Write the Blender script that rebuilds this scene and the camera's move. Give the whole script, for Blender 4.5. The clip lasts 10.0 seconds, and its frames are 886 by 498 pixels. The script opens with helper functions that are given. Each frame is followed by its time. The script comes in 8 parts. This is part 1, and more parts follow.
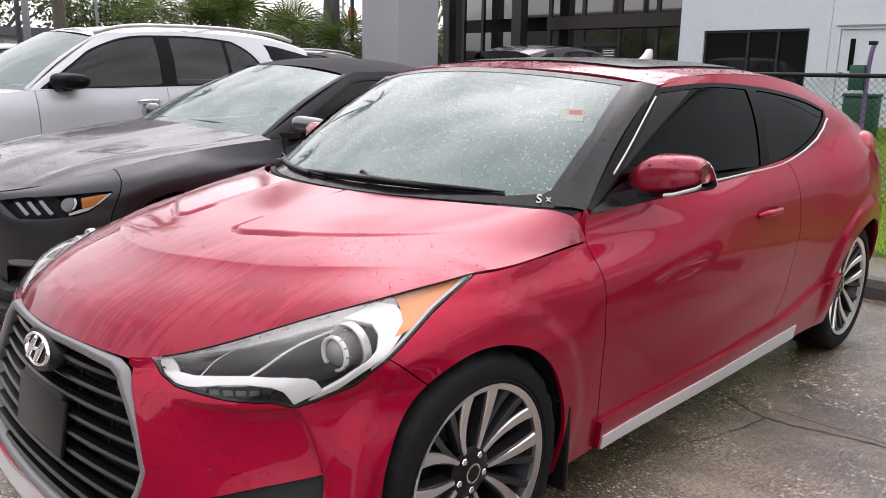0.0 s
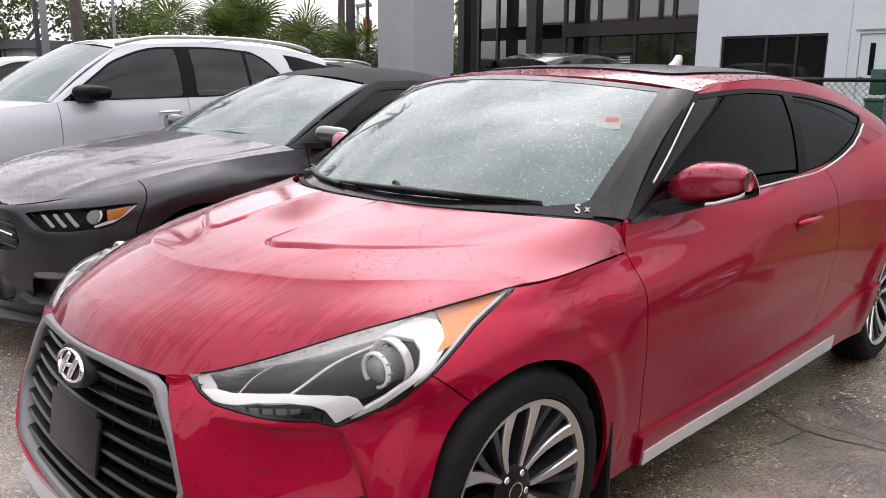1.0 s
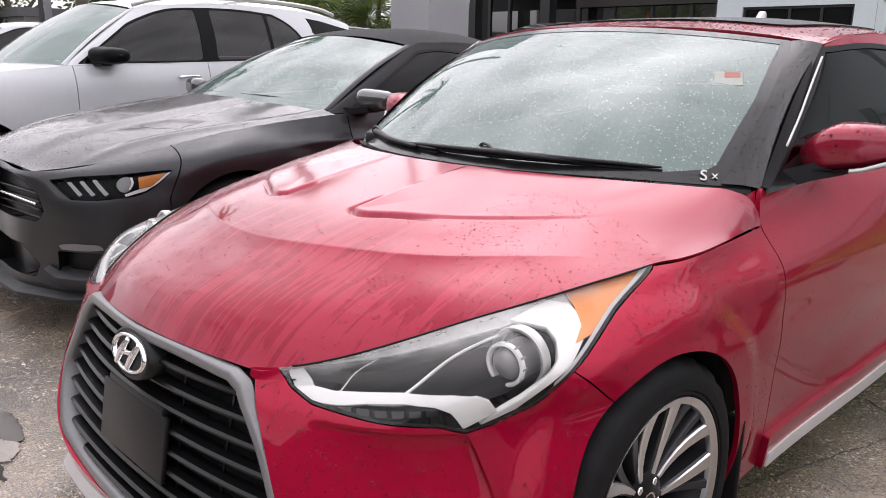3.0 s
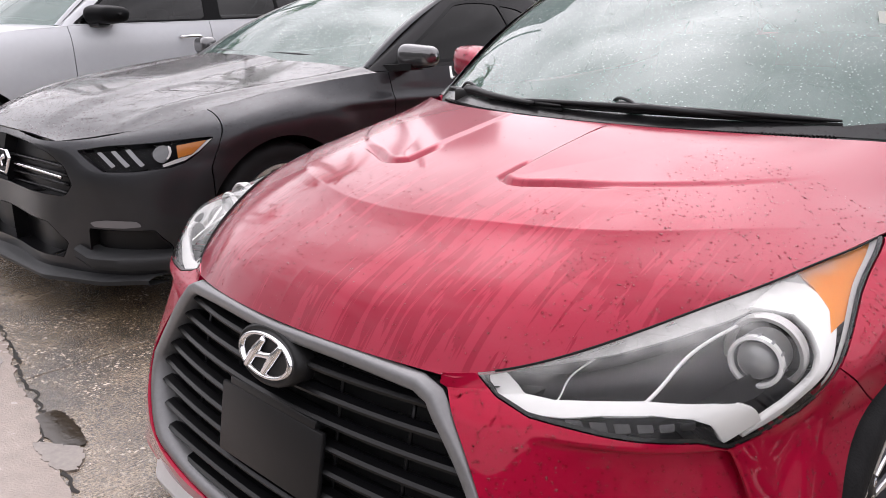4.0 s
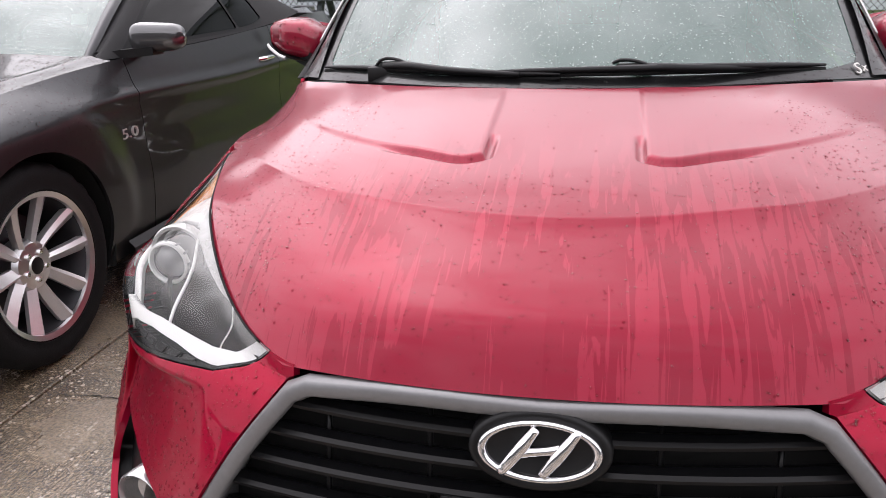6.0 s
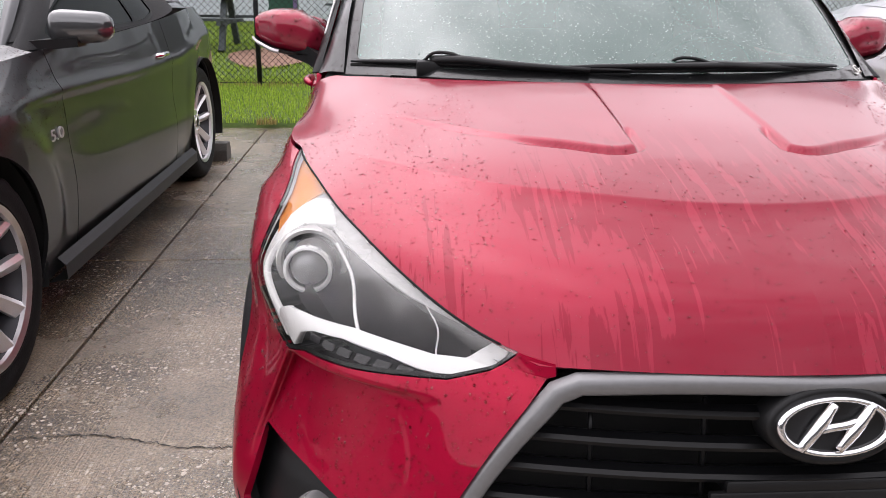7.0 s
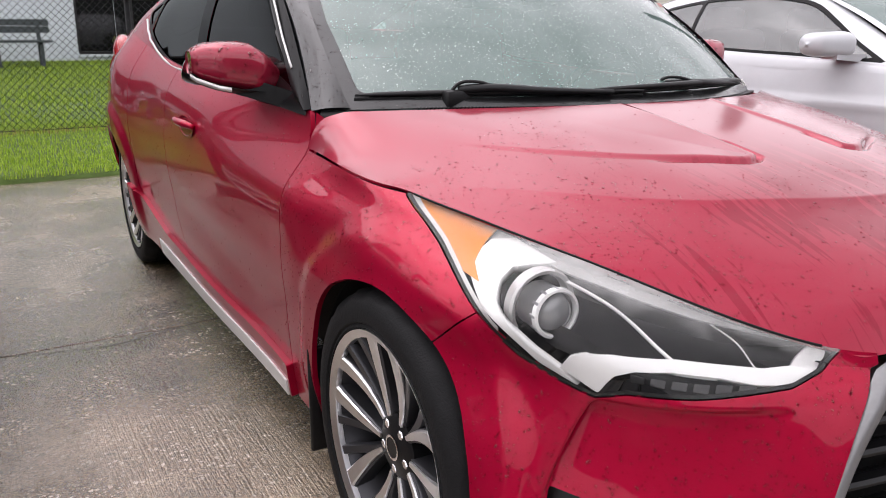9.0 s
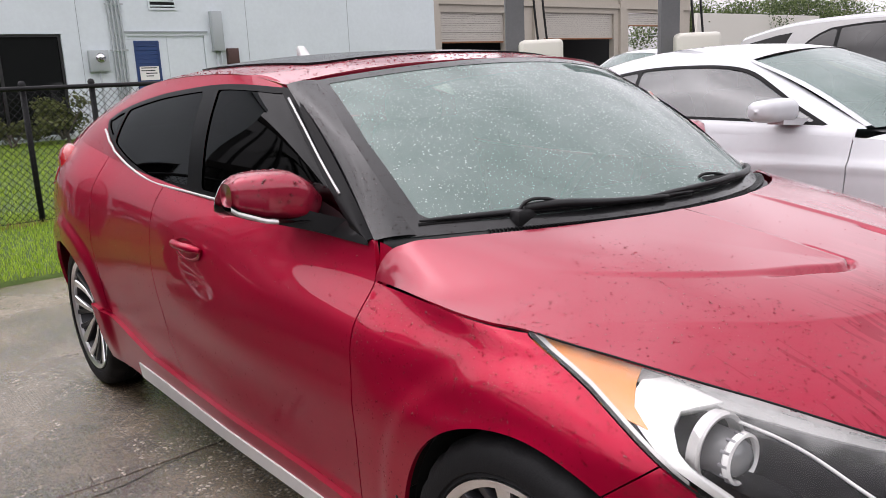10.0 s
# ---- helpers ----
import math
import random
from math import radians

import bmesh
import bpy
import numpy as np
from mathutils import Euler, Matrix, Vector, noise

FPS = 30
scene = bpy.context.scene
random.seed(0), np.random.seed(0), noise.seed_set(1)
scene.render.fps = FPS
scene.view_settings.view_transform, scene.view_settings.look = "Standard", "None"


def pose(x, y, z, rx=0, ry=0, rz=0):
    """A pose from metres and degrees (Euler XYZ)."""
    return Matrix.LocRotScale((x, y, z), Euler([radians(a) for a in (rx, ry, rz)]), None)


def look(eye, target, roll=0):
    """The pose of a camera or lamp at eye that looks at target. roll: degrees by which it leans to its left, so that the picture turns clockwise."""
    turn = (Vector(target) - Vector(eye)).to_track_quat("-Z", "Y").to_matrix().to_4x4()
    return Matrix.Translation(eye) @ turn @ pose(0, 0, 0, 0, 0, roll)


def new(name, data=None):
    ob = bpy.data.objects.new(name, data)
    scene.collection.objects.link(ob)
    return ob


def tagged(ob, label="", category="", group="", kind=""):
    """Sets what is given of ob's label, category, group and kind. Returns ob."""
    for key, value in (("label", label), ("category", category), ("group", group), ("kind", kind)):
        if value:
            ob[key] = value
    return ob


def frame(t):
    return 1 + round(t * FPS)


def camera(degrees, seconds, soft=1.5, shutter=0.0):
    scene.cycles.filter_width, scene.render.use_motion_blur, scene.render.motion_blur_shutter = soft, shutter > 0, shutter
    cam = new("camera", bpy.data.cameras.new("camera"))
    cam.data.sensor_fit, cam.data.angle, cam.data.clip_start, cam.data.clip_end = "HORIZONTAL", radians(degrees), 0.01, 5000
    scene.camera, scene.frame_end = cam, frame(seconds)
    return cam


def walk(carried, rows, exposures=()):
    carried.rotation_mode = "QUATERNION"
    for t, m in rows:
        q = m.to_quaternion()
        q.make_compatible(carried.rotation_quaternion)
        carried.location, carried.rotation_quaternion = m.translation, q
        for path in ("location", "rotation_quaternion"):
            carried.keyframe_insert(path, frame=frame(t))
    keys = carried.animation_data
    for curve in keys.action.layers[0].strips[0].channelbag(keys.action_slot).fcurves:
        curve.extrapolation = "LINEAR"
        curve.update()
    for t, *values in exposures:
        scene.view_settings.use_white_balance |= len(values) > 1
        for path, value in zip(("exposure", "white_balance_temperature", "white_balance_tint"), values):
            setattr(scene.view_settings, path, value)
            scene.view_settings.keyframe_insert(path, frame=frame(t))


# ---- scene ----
cam = camera(58.9, 10.0, soft=0.8)
# seconds, eye x y z, yaw, pitch, roll; the red car's front axle is at y = 0
ROWS = [
    (0.0, 2.007, -1.340, 1.295, 44.56, -12.73, -0.95),
    (0.5, 1.969, -1.339, 1.297, 45.00, -12.35, -0.63),
    (1.0, 1.928, -1.350, 1.294, 45.48, -12.15, -0.41),
    (1.5, 1.895, -1.371, 1.288, 45.91, -12.24, -0.41),
    (2.0, 1.853, -1.404, 1.276, 46.20, -12.70, -0.51),
    (2.2, 1.832, -1.421, 1.272, 46.25, -12.88, -0.53),
    (3.3, 1.419, -1.317, 1.214, 45.29, -14.74, -0.82),
    (3.5, 1.335, -1.317, 1.219, 45.01, -15.35, -0.75),
    (4.0, 1.097, -1.431, 1.183, 43.27, -16.75, 0.08),
    (4.5, 0.810, -1.613, 1.184, 40.02, -18.17, 0.59),
    (5.0, 0.488, -1.624, 1.143, 34.09, -19.06, 1.80),
    (5.5, 0.267, -1.579, 1.184, 23.10, -19.17, 2.22),
    (5.7, 0.199, -1.562, 1.178, 17.57, -19.18, 2.07),
    (6.8, -0.452, -1.600, 1.140, -0.62, -18.59, -0.50),
    (7.0, -0.568, -1.571, 1.136, -3.71, -18.53, -0.85),
    (7.5, -0.801, -1.544, 1.128, -11.82, -18.51, -0.89),
    (8.0, -1.089, -1.534, 1.130, -19.12, -18.12, -1.01),
    (8.5, -1.284, -1.370, 1.106, -25.22, -17.24, -0.95),
    (9.0, -1.431, -1.225, 1.115, -30.56, -16.04, -0.43),
    (9.5, -1.628, -1.066, 1.173, -35.66, -14.25, 0.32),
    (10.0, -1.715, -0.904, 1.267, -39.59, -12.43, 2.57),
]
# the phone's auto exposure brightens a little as it drops down to the bonnet
walk(cam, [(t, pose(x, y, z, 90 + pitch, roll, yaw)) for t, x, y, z, yaw, pitch, roll in ROWS],
     exposures=[(0.0, 2.7), (10.0, 2.7)])

# ---- light: bright overcast after rain ----
world = bpy.data.worlds.new("overcast_sky")
scene.world = world
world.use_nodes = True
wn = world.node_tree
sky = wn.nodes.new("ShaderNodeTexSky")
sky.sky_type = "NISHITA"
sky.sun_disc = False
sky.sun_elevation, sky.sun_rotation = radians(56), radians(-40)
sky.dust_density, sky.air_density = 4.0, 1.0
grey = wn.nodes.new("ShaderNodeHueSaturation")
grey.inputs["Saturation"].default_value = 0.12
wn.links.new(sky.outputs[0], grey.inputs["Color"])
even = wn.nodes.new("ShaderNodeGamma")
even.inputs["Gamma"].default_value = 0.42
wn.links.new(grey.outputs[0], even.inputs["Color"])
# soft bands of cloud
place = wn.nodes.new("ShaderNodeTexCoord")
lay = wn.nodes.new("ShaderNodeMapping")
lay.inputs["Scale"].default_value = (1.2, 2.6, 3.2)
lay.inputs["Rotation"].default_value = (0, 0, radians(28))
cloud = wn.nodes.new("ShaderNodeTexNoise")
cloud.inputs["Scale"].default_value, cloud.inputs["Detail"].default_value, cloud.inputs["Roughness"].default_value = 2.2, 7, 0.55
tone = wn.nodes.new("ShaderNodeMapRange")
tone.inputs["From Min"].default_value, tone.inputs["From Max"].default_value = 0.32, 0.68
tone.inputs["To Min"].default_value, tone.inputs["To Max"].default_value = 0.66, 1.30
lit = wn.nodes.new("ShaderNodeVectorMath")
lit.operation = "SCALE"
wn.links.new(place.outputs["Generated"], lay.inputs["Vector"])
wn.links.new(lay.outputs[0], cloud.inputs["Vector"])
wn.links.new(cloud.outputs["Fac"], tone.inputs["Value"])
wn.links.new(even.outputs[0], lit.inputs[0])
wn.links.new(tone.outputs[0], lit.inputs["Scale"])
# an overcast dome is dimmer towards the horizon
height, dome, shade = wn.nodes.new("ShaderNodeSeparateXYZ"), wn.nodes.new("ShaderNodeMapRange"), wn.nodes.new("ShaderNodeVectorMath")
wn.links.new(place.outputs["Generated"], height.inputs[0])
wn.links.new(height.outputs[2], dome.inputs["Value"])
dome.inputs["To Min"].default_value, dome.inputs["To Max"].default_value = 0.78, 1.14
shade.operation = "SCALE"
wn.links.new(lit.outputs[0], shade.inputs[0])
wn.links.new(dome.outputs[0], shade.inputs["Scale"])
cast = wn.nodes.new("ShaderNodeVectorMath")
cast.operation = "MULTIPLY"
cast.inputs[1].default_value = (1.0, 0.95, 1.01)
wn.links.new(shade.outputs[0], cast.inputs[0])
wn.links.new(cast.outputs[0], wn.nodes["Background"].inputs[0])
wn.nodes["Background"].inputs[1].default_value = 0.15
sun_data = bpy.data.lights.new("sun", "SUN")
sun_data.energy, sun_data.angle, sun_data.color = 0.12, radians(170), (1.0, 0.96, 0.97)
sun = new("sun", sun_data)
sun.matrix_world = look((0, 0, 0), (0.25, -0.2, -0.95))


# ---- materials ----
def material(name, color, rough=0.5, metal=0.0, coat=0.0, spec=0.5, var=0.0, var_scale=8.0, bump=0.0, bump_scale=60.0,
             rough_var=0.0, emit=None, alpha=1.0, coat_rough=0.03, coat_ior=1.45):
    m = bpy.data.materials.new(name)
    m.use_nodes = True
    t = m.node_tree
    b = t.nodes["Principled BSDF"]
    b.inputs["Base Color"].default_value = (*color, 1)
    b.inputs["Roughness"].default_value = rough
    b.inputs["Metallic"].default_value = metal
    b.inputs["Coat Weight"].default_value = coat
    b.inputs["Coat Roughness"].default_value = coat_rough
    b.inputs["Coat IOR"].default_value = coat_ior
    b.inputs["Specular IOR Level"].default_value = spec
    b.inputs["Alpha"].default_value = alpha
    co = t.nodes.new("ShaderNodeTexCoord")
    if var or rough_var:
        n1, n2 = t.nodes.new("ShaderNodeTexNoise"), t.nodes.new("ShaderNodeTexNoise")
        n1.inputs["Scale"].default_value, n1.inputs["Detail"].default_value = var_scale, 6
        n2.inputs["Scale"].default_value, n2.inputs["Detail"].default_value = var_scale * 9, 4
        add = t.nodes.new("ShaderNodeMath")
        add.operation = "ADD"
        for n in (n1, n2):
            t.links.new(co.outputs["Object"], n.inputs["Vector"])
        t.links.new(n1.outputs["Fac"], add.inputs[0])
        t.links.new(n2.outputs["Fac"], add.inputs[1])
        if var:
            ramp = t.nodes.new("ShaderNodeMapRange")
            ramp.inputs["From Min"].default_value, ramp.inputs["From Max"].default_value = 0.6, 1.4
            ramp.inputs["To Min"].default_value, ramp.inputs["To Max"].default_value = 1 - var, 1 + var
            t.links.new(add.outputs[0], ramp.inputs["Value"])
            mul = t.nodes.new("ShaderNodeVectorMath")
            mul.operation = "SCALE"
            mul.inputs[0].default_value = color
            t.links.new(ramp.outputs[0], mul.inputs["Scale"])
            t.links.new(mul.outputs[0], b.inputs["Base Color"])
        if rough_var:
            r2 = t.nodes.new("ShaderNodeMapRange")
            r2.inputs["From Min"].default_value, r2.inputs["From Max"].default_value = 0.7, 1.3
            r2.inputs["To Min"].default_value, r2.inputs["To Max"].default_value = max(rough - rough_var, 0.02), min(rough + rough_var, 1)
            t.links.new(add.outputs[0], r2.inputs["Value"])
            t.links.new(r2.outputs[0], b.inputs["Roughness"])
    if bump:
        n3, bp = t.nodes.new("ShaderNodeTexNoise"), t.nodes.new("ShaderNodeBump")
        n3.inputs["Scale"].default_value, n3.inputs["Detail"].default_value = bump_scale, 5
        bp.inputs["Strength"].default_value, bp.inputs["Distance"].default_value = bump, 0.01
        t.links.new(co.outputs["Object"], n3.inputs["Vector"])
        t.links.new(n3.outputs["Fac"], bp.inputs["Height"])
        t.links.new(bp.outputs[0], b.inputs["Normal"])
    if emit:
        b.inputs["Emission Color"].default_value = (*emit[:3], 1)
        b.inputs["Emission Strength"].default_value = emit[3]
    return m


def glass(name, tint, gloss_rough=0.02, ior=1.5, haze=0.0, haze_color=(0.7, 0.75, 0.75)):
    """A pane: tinted see-through with a Fresnel sheen, and an even pale colour mixed in where haze is above 0."""
    m = bpy.data.materials.new(name)
    m.use_nodes = True
    t = m.node_tree
    t.nodes.remove(t.nodes["Principled BSDF"])
    out = t.nodes["Material Output"]
    tr, gl, mix, fr = (t.nodes.new("ShaderNode" + k) for k in ("BsdfTransparent", "BsdfGlossy", "MixShader", "Fresnel"))
    tr.inputs[0].default_value = (*tint, 1)
    gl.inputs["Roughness"].default_value = gloss_rough
    fr.inputs["IOR"].default_value = ior
    t.links.new(fr.outputs[0], mix.inputs[0])
    body = tr
    if haze:
        df, mh = t.nodes.new("ShaderNodeBsdfDiffuse"), t.nodes.new("ShaderNodeMixShader")
        df.inputs[0].default_value = (*haze_color, 1)
        mh.inputs[0].default_value = haze
        t.links.new(tr.outputs[0], mh.inputs[1])
        t.links.new(df.outputs[0], mh.inputs[2])
        body = mh
    t.links.new(body.outputs[0], mix.inputs[1])
    t.links.new(gl.outputs[0], mix.inputs[2])
    t.links.new(mix.outputs[0], out.inputs[0])
    return m


red_paint = material("red_paint", (0.345, 0.0024, 0.029), 0.42, 0.48, 1.0, spec=0.05, var=0.05, var_scale=3.0, coat_ior=1.30, coat_rough=0.012)
grey_paint = material("grey_paint", (0.044, 0.045, 0.048), 0.42, 0.85, 0.9, spec=0.15, coat_ior=1.25, coat_rough=0.02, var=0.06, var_scale=3.0)
# copies of the grey paint, brightened for sky mirrored in bonnet and mirror cap
bonnet_sky_grey = material("bonnet_sky_grey", (0.030, 0.031, 0.033), 0.42, 0.55, 0.9, spec=0.15, coat_ior=1.60, coat_rough=0.08, var=0.15, var_scale=7.0)
cap_sky_grey = material("cap_sky_grey", (0.05, 0.051, 0.053), 0.35, 0.5, 1.0, coat_ior=2.0, coat_rough=0.05, var=0.06, var_scale=9.0)
white_paint = material("white_paint", (0.50, 0.51, 0.53), 0.35, 0.0, 0.9, var=0.03, var_scale=3.0)
silver_paint = material("silver_paint", (0.17, 0.17, 0.166), 0.35, 0.4, 0.9, var=0.04, var_scale=3.0)
black_paint = material("black_paint", (0.012, 0.012, 0.014), 0.25, 0.0, 0.8)
black_plastic = material("black_plastic", (0.006, 0.006, 0.0065), 0.42, spec=0.32, var=0.15, var_scale=20, bump=0.05, bump_scale=400)
blade_grey = material("blade_grey", (0.030, 0.031, 0.032), 0.45, 0.0, spec=0.2, var=0.15, var_scale=15)
grey_plastic = material("grey_plastic", (0.19, 0.19, 0.193), 0.38, 0.35, var=0.08, var_scale=15)
silver_trim = material("silver_trim", (0.55, 0.54, 0.53), 0.35, 0.4, var=0.06, var_scale=12)
chrome = material("chrome", (0.82, 0.82, 0.83), 0.08, 1.0)
machined = material("machined_alloy", (0.78, 0.78, 0.79), 0.30, 1.0, var=0.05, var_scale=30)
satin_alloy = material("satin_alloy", (0.74, 0.73, 0.73), 0.34, 0.75, var=0.06, var_scale=30)
dark_alloy = material("dark_alloy", (0.05, 0.05, 0.055), 0.35, 0.6)
rubber = material("rubber", (0.009, 0.009, 0.0095), 0.7, spec=0.18, var=0.25, var_scale=14, bump=0.15, bump_scale=220)
# near-black for insides and undersides: their shade is put into the colour
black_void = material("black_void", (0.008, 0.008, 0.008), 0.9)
amber = material("amber_lens", (0.72, 0.26, 0.05), 0.18, 0.0, 0.8)
lamp_white = material("lamp_white", (0.85, 0.85, 0.84), 0.25, 0.0, 0.6)
lamp_red = material("lamp_red", (0.40, 0.01, 0.015), 0.12, 0.0, 0.9)
soft_top = material("soft_top", (0.012, 0.012, 0.013), 0.85, bump=0.3, bump_scale=300)
clear_lens = glass("clear_lens", (0.97, 0.97, 0.96), 0.03, 1.51, haze=0.022)
# the pale green haze stands in for part of the mirrored sky
screen_glass = glass("screen_glass", (0.36, 0.50, 0.46), 0.02, 1.85, haze=0.20, haze_color=(0.43, 0.67, 0.59))
dark_glass = glass("dark_glass", (0.010, 0.011, 0.012), 0.02, 1.27)
frame_gloss = material("frame_gloss", (0.005, 0.005, 0.0055), 0.35, 0.0, 0.0, spec=0.09)
lamp_dark = material("lamp_dark", (0.006, 0.006, 0.007), 0.45, 0.0, 0.0, spec=0.12)
lamp_pale = material("lamp_pale", (0.46, 0.46, 0.455), 0.35, 0.2, var=0.1, var_scale=30)
lamp_bezel = material("lamp_bezel", (0.30, 0.30, 0.31), 0.28, 0.6)
lamp_cover = glass("lamp_cover", (0.8, 0.8, 0.8), 0.02, 1.14)
led_clear = material("led_clear", (0.009, 0.009, 0.010), 0.2, 0.0, 0.1)
projector_glass = material("projector_glass", (0.20, 0.205, 0.21), 0.06, 0.2, 1.0)
grille_black = material("grille_black", (0.004, 0.004, 0.0045), 0.33, 0.0, 0.0, spec=0.26, var=0.2, var_scale=18)
cabin_dark = material("cabin_dark", (0.035, 0.036, 0.038), 0.7, var=0.15, var_scale=12)
sticker_white = material("sticker_white", (0.75, 0.74, 0.70), 0.5)
sticker_red = material("sticker_red", (0.42, 0.16, 0.13), 0.5)
coupe_glass = glass("coupe_glass", (0.22, 0.25, 0.25), 0.02, 1.9, haze=0.08)


def hazed_lens():
    """The clear lamp cover, its upper edge hazed white for age and for mirrored sky."""
    m = glass("hazed_lens", (0.97, 0.97, 0.96), 0.02, 1.35, haze=0.03, haze_color=(0.72, 0.72, 0.70))
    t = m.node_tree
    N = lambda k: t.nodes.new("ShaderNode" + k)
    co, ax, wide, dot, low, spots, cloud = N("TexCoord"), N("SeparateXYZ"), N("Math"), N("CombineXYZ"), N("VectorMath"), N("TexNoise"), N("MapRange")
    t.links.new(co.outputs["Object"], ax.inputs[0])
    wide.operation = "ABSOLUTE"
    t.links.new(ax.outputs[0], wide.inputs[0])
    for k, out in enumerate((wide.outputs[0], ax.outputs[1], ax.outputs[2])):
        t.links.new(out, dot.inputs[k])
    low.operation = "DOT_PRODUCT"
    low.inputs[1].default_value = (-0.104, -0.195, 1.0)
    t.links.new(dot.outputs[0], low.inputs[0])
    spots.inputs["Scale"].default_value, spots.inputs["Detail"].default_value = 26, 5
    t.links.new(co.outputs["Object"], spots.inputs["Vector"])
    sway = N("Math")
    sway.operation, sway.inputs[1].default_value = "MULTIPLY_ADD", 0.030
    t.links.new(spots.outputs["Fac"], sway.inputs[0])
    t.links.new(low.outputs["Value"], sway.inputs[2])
    # white mix grows towards the top edge, sky reflection put into the colour
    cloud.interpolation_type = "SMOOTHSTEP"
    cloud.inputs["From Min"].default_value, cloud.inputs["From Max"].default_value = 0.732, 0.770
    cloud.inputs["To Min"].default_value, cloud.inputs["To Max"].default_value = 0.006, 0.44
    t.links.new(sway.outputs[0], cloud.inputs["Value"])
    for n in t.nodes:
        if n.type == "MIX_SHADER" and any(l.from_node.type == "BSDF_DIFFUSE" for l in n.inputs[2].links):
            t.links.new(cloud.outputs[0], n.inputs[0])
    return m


hazed_cover = hazed_lens()


def wet_bonnet_paint():
    """The red paint under a thin film of mist that has run off in clear streaks towards the nose; paler at the rear for
    mirrored sky.
    """
    m = red_paint.copy()
    m.name = "misted_sky_red_paint"
    t = m.node_tree
    b = t.nodes["Principled BSDF"]
    N = lambda k: t.nodes.new("ShaderNode" + k)
    co, lay, run, broad = N("TexCoord"), N("Mapping"), N("TexNoise"), N("TexNoise")
    lay.inputs["Scale"].default_value = (62, 4.2, 3.0)
    run.inputs["Scale"].default_value, run.inputs["Detail"].default_value, run.inputs["Distortion"].default_value = 1.0, 5, 1.1
    broad.inputs["Scale"].default_value, broad.inputs["Detail"].default_value = 3.2, 3
    t.links.new(co.outputs["Object"], lay.inputs["Vector"])
    t.links.new(lay.outputs[0], run.inputs["Vector"])
    t.links.new(co.outputs["Object"], broad.inputs["Vector"])
    add, film = N("Math"), N("MapRange")
    t.links.new(run.outputs["Fac"], add.inputs[0])
    t.links.new(broad.outputs["Fac"], add.inputs[1])
    film.inputs["From Min"].default_value, film.inputs["From Max"].default_value = 0.985, 1.008
    t.links.new(add.outputs[0], film.inputs["Value"])
    # the flatter rear is tinted paler throughout, for the sky it mirrors
    place, rear, film_and_rear = N("SeparateXYZ"), N("MapRange"), N("Math")
    t.links.new(co.outputs["Object"], place.inputs[0])
    rear.inputs["From Min"].default_value, rear.inputs["From Max"].default_value = -0.36, -0.12
    t.links.new(place.outputs[1], rear.inputs["Value"])
    film_and_rear.operation, film_and_rear.use_clamp = "ADD", True
    t.links.new(film.outputs[0], film_and_rear.inputs[0])
    t.links.new(rear.outputs[0], film_and_rear.inputs[1])
    film = film_and_rear
    gloss = N("MapRange")
    gloss.inputs["To Min"].default_value, gloss.inputs["To Max"].default_value = 0.03, 0.11
    t.links.new(film.outputs[0], gloss.inputs["Value"])
    t.links.new(gloss.outputs[0], b.inputs["Coat Roughness"])
    sheen = N("MapRange")
    sheen.inputs["To Min"].default_value, sheen.inputs["To Max"].default_value = 1.34, 1.60
    t.links.new(rear.outputs[0], sheen.inputs["Value"])
    t.links.new(sheen.outputs[0], b.inputs["Coat IOR"])
    tint = N("MixRGB")
    tint.inputs[1].default_value, tint.inputs[2].default_value = (0.225, 0.0019, 0.020, 1), (0.285, 0.011, 0.034, 1)
    t.links.new(film.outputs[0], tint.inputs[0])
    t.links.new(tint.outputs[0], b.inputs["Base Color"])
    return m


# roof and mirror caps wear it too, all in the sky-pale tint
misted_sky_red = wet_bonnet_paint()
water = glass("water", (0.83, 0.76, 0.76), 0.02, 1.38)
# white mixed into the drops for the sky they refract
bright_drop = glass("bright_drop", (0.9, 0.95, 0.93), 0.02, 1.5, haze=0.42, haze_color=(0.80, 0.86, 0.84))
lamp_bar = material("lamp_bar", (0.16, 0.16, 0.165), 0.3, 0.3, 0.3)
sunroof_glass = material("sunroof_glass", (0.006, 0.006, 0.0065), 0.22, 0.0, 0.0, spec=0.30)
skirt_silver = material("skirt_silver", (0.70, 0.69, 0.67), 0.40, 0.1, var=0.06, var_scale=14)
fog_silver = material("fog_silver", (0.60, 0.60, 0.60), 0.22, 0.7, var=0.1, var_scale=60)
screen_paper = material("screen_paper", (0.40, 0.41, 0.37), 0.5, var=0.3, var_scale=220)
pillar_black = material("pillar_black", (0.006, 0.006, 0.0065), 0.28, 0.0, 0.5, spec=0.3, coat_rough=0.05)
suv_glass = glass("suv_glass", (0.06, 0.065, 0.066), 0.02, 1.55)

from mathutils.kdtree import KDTree


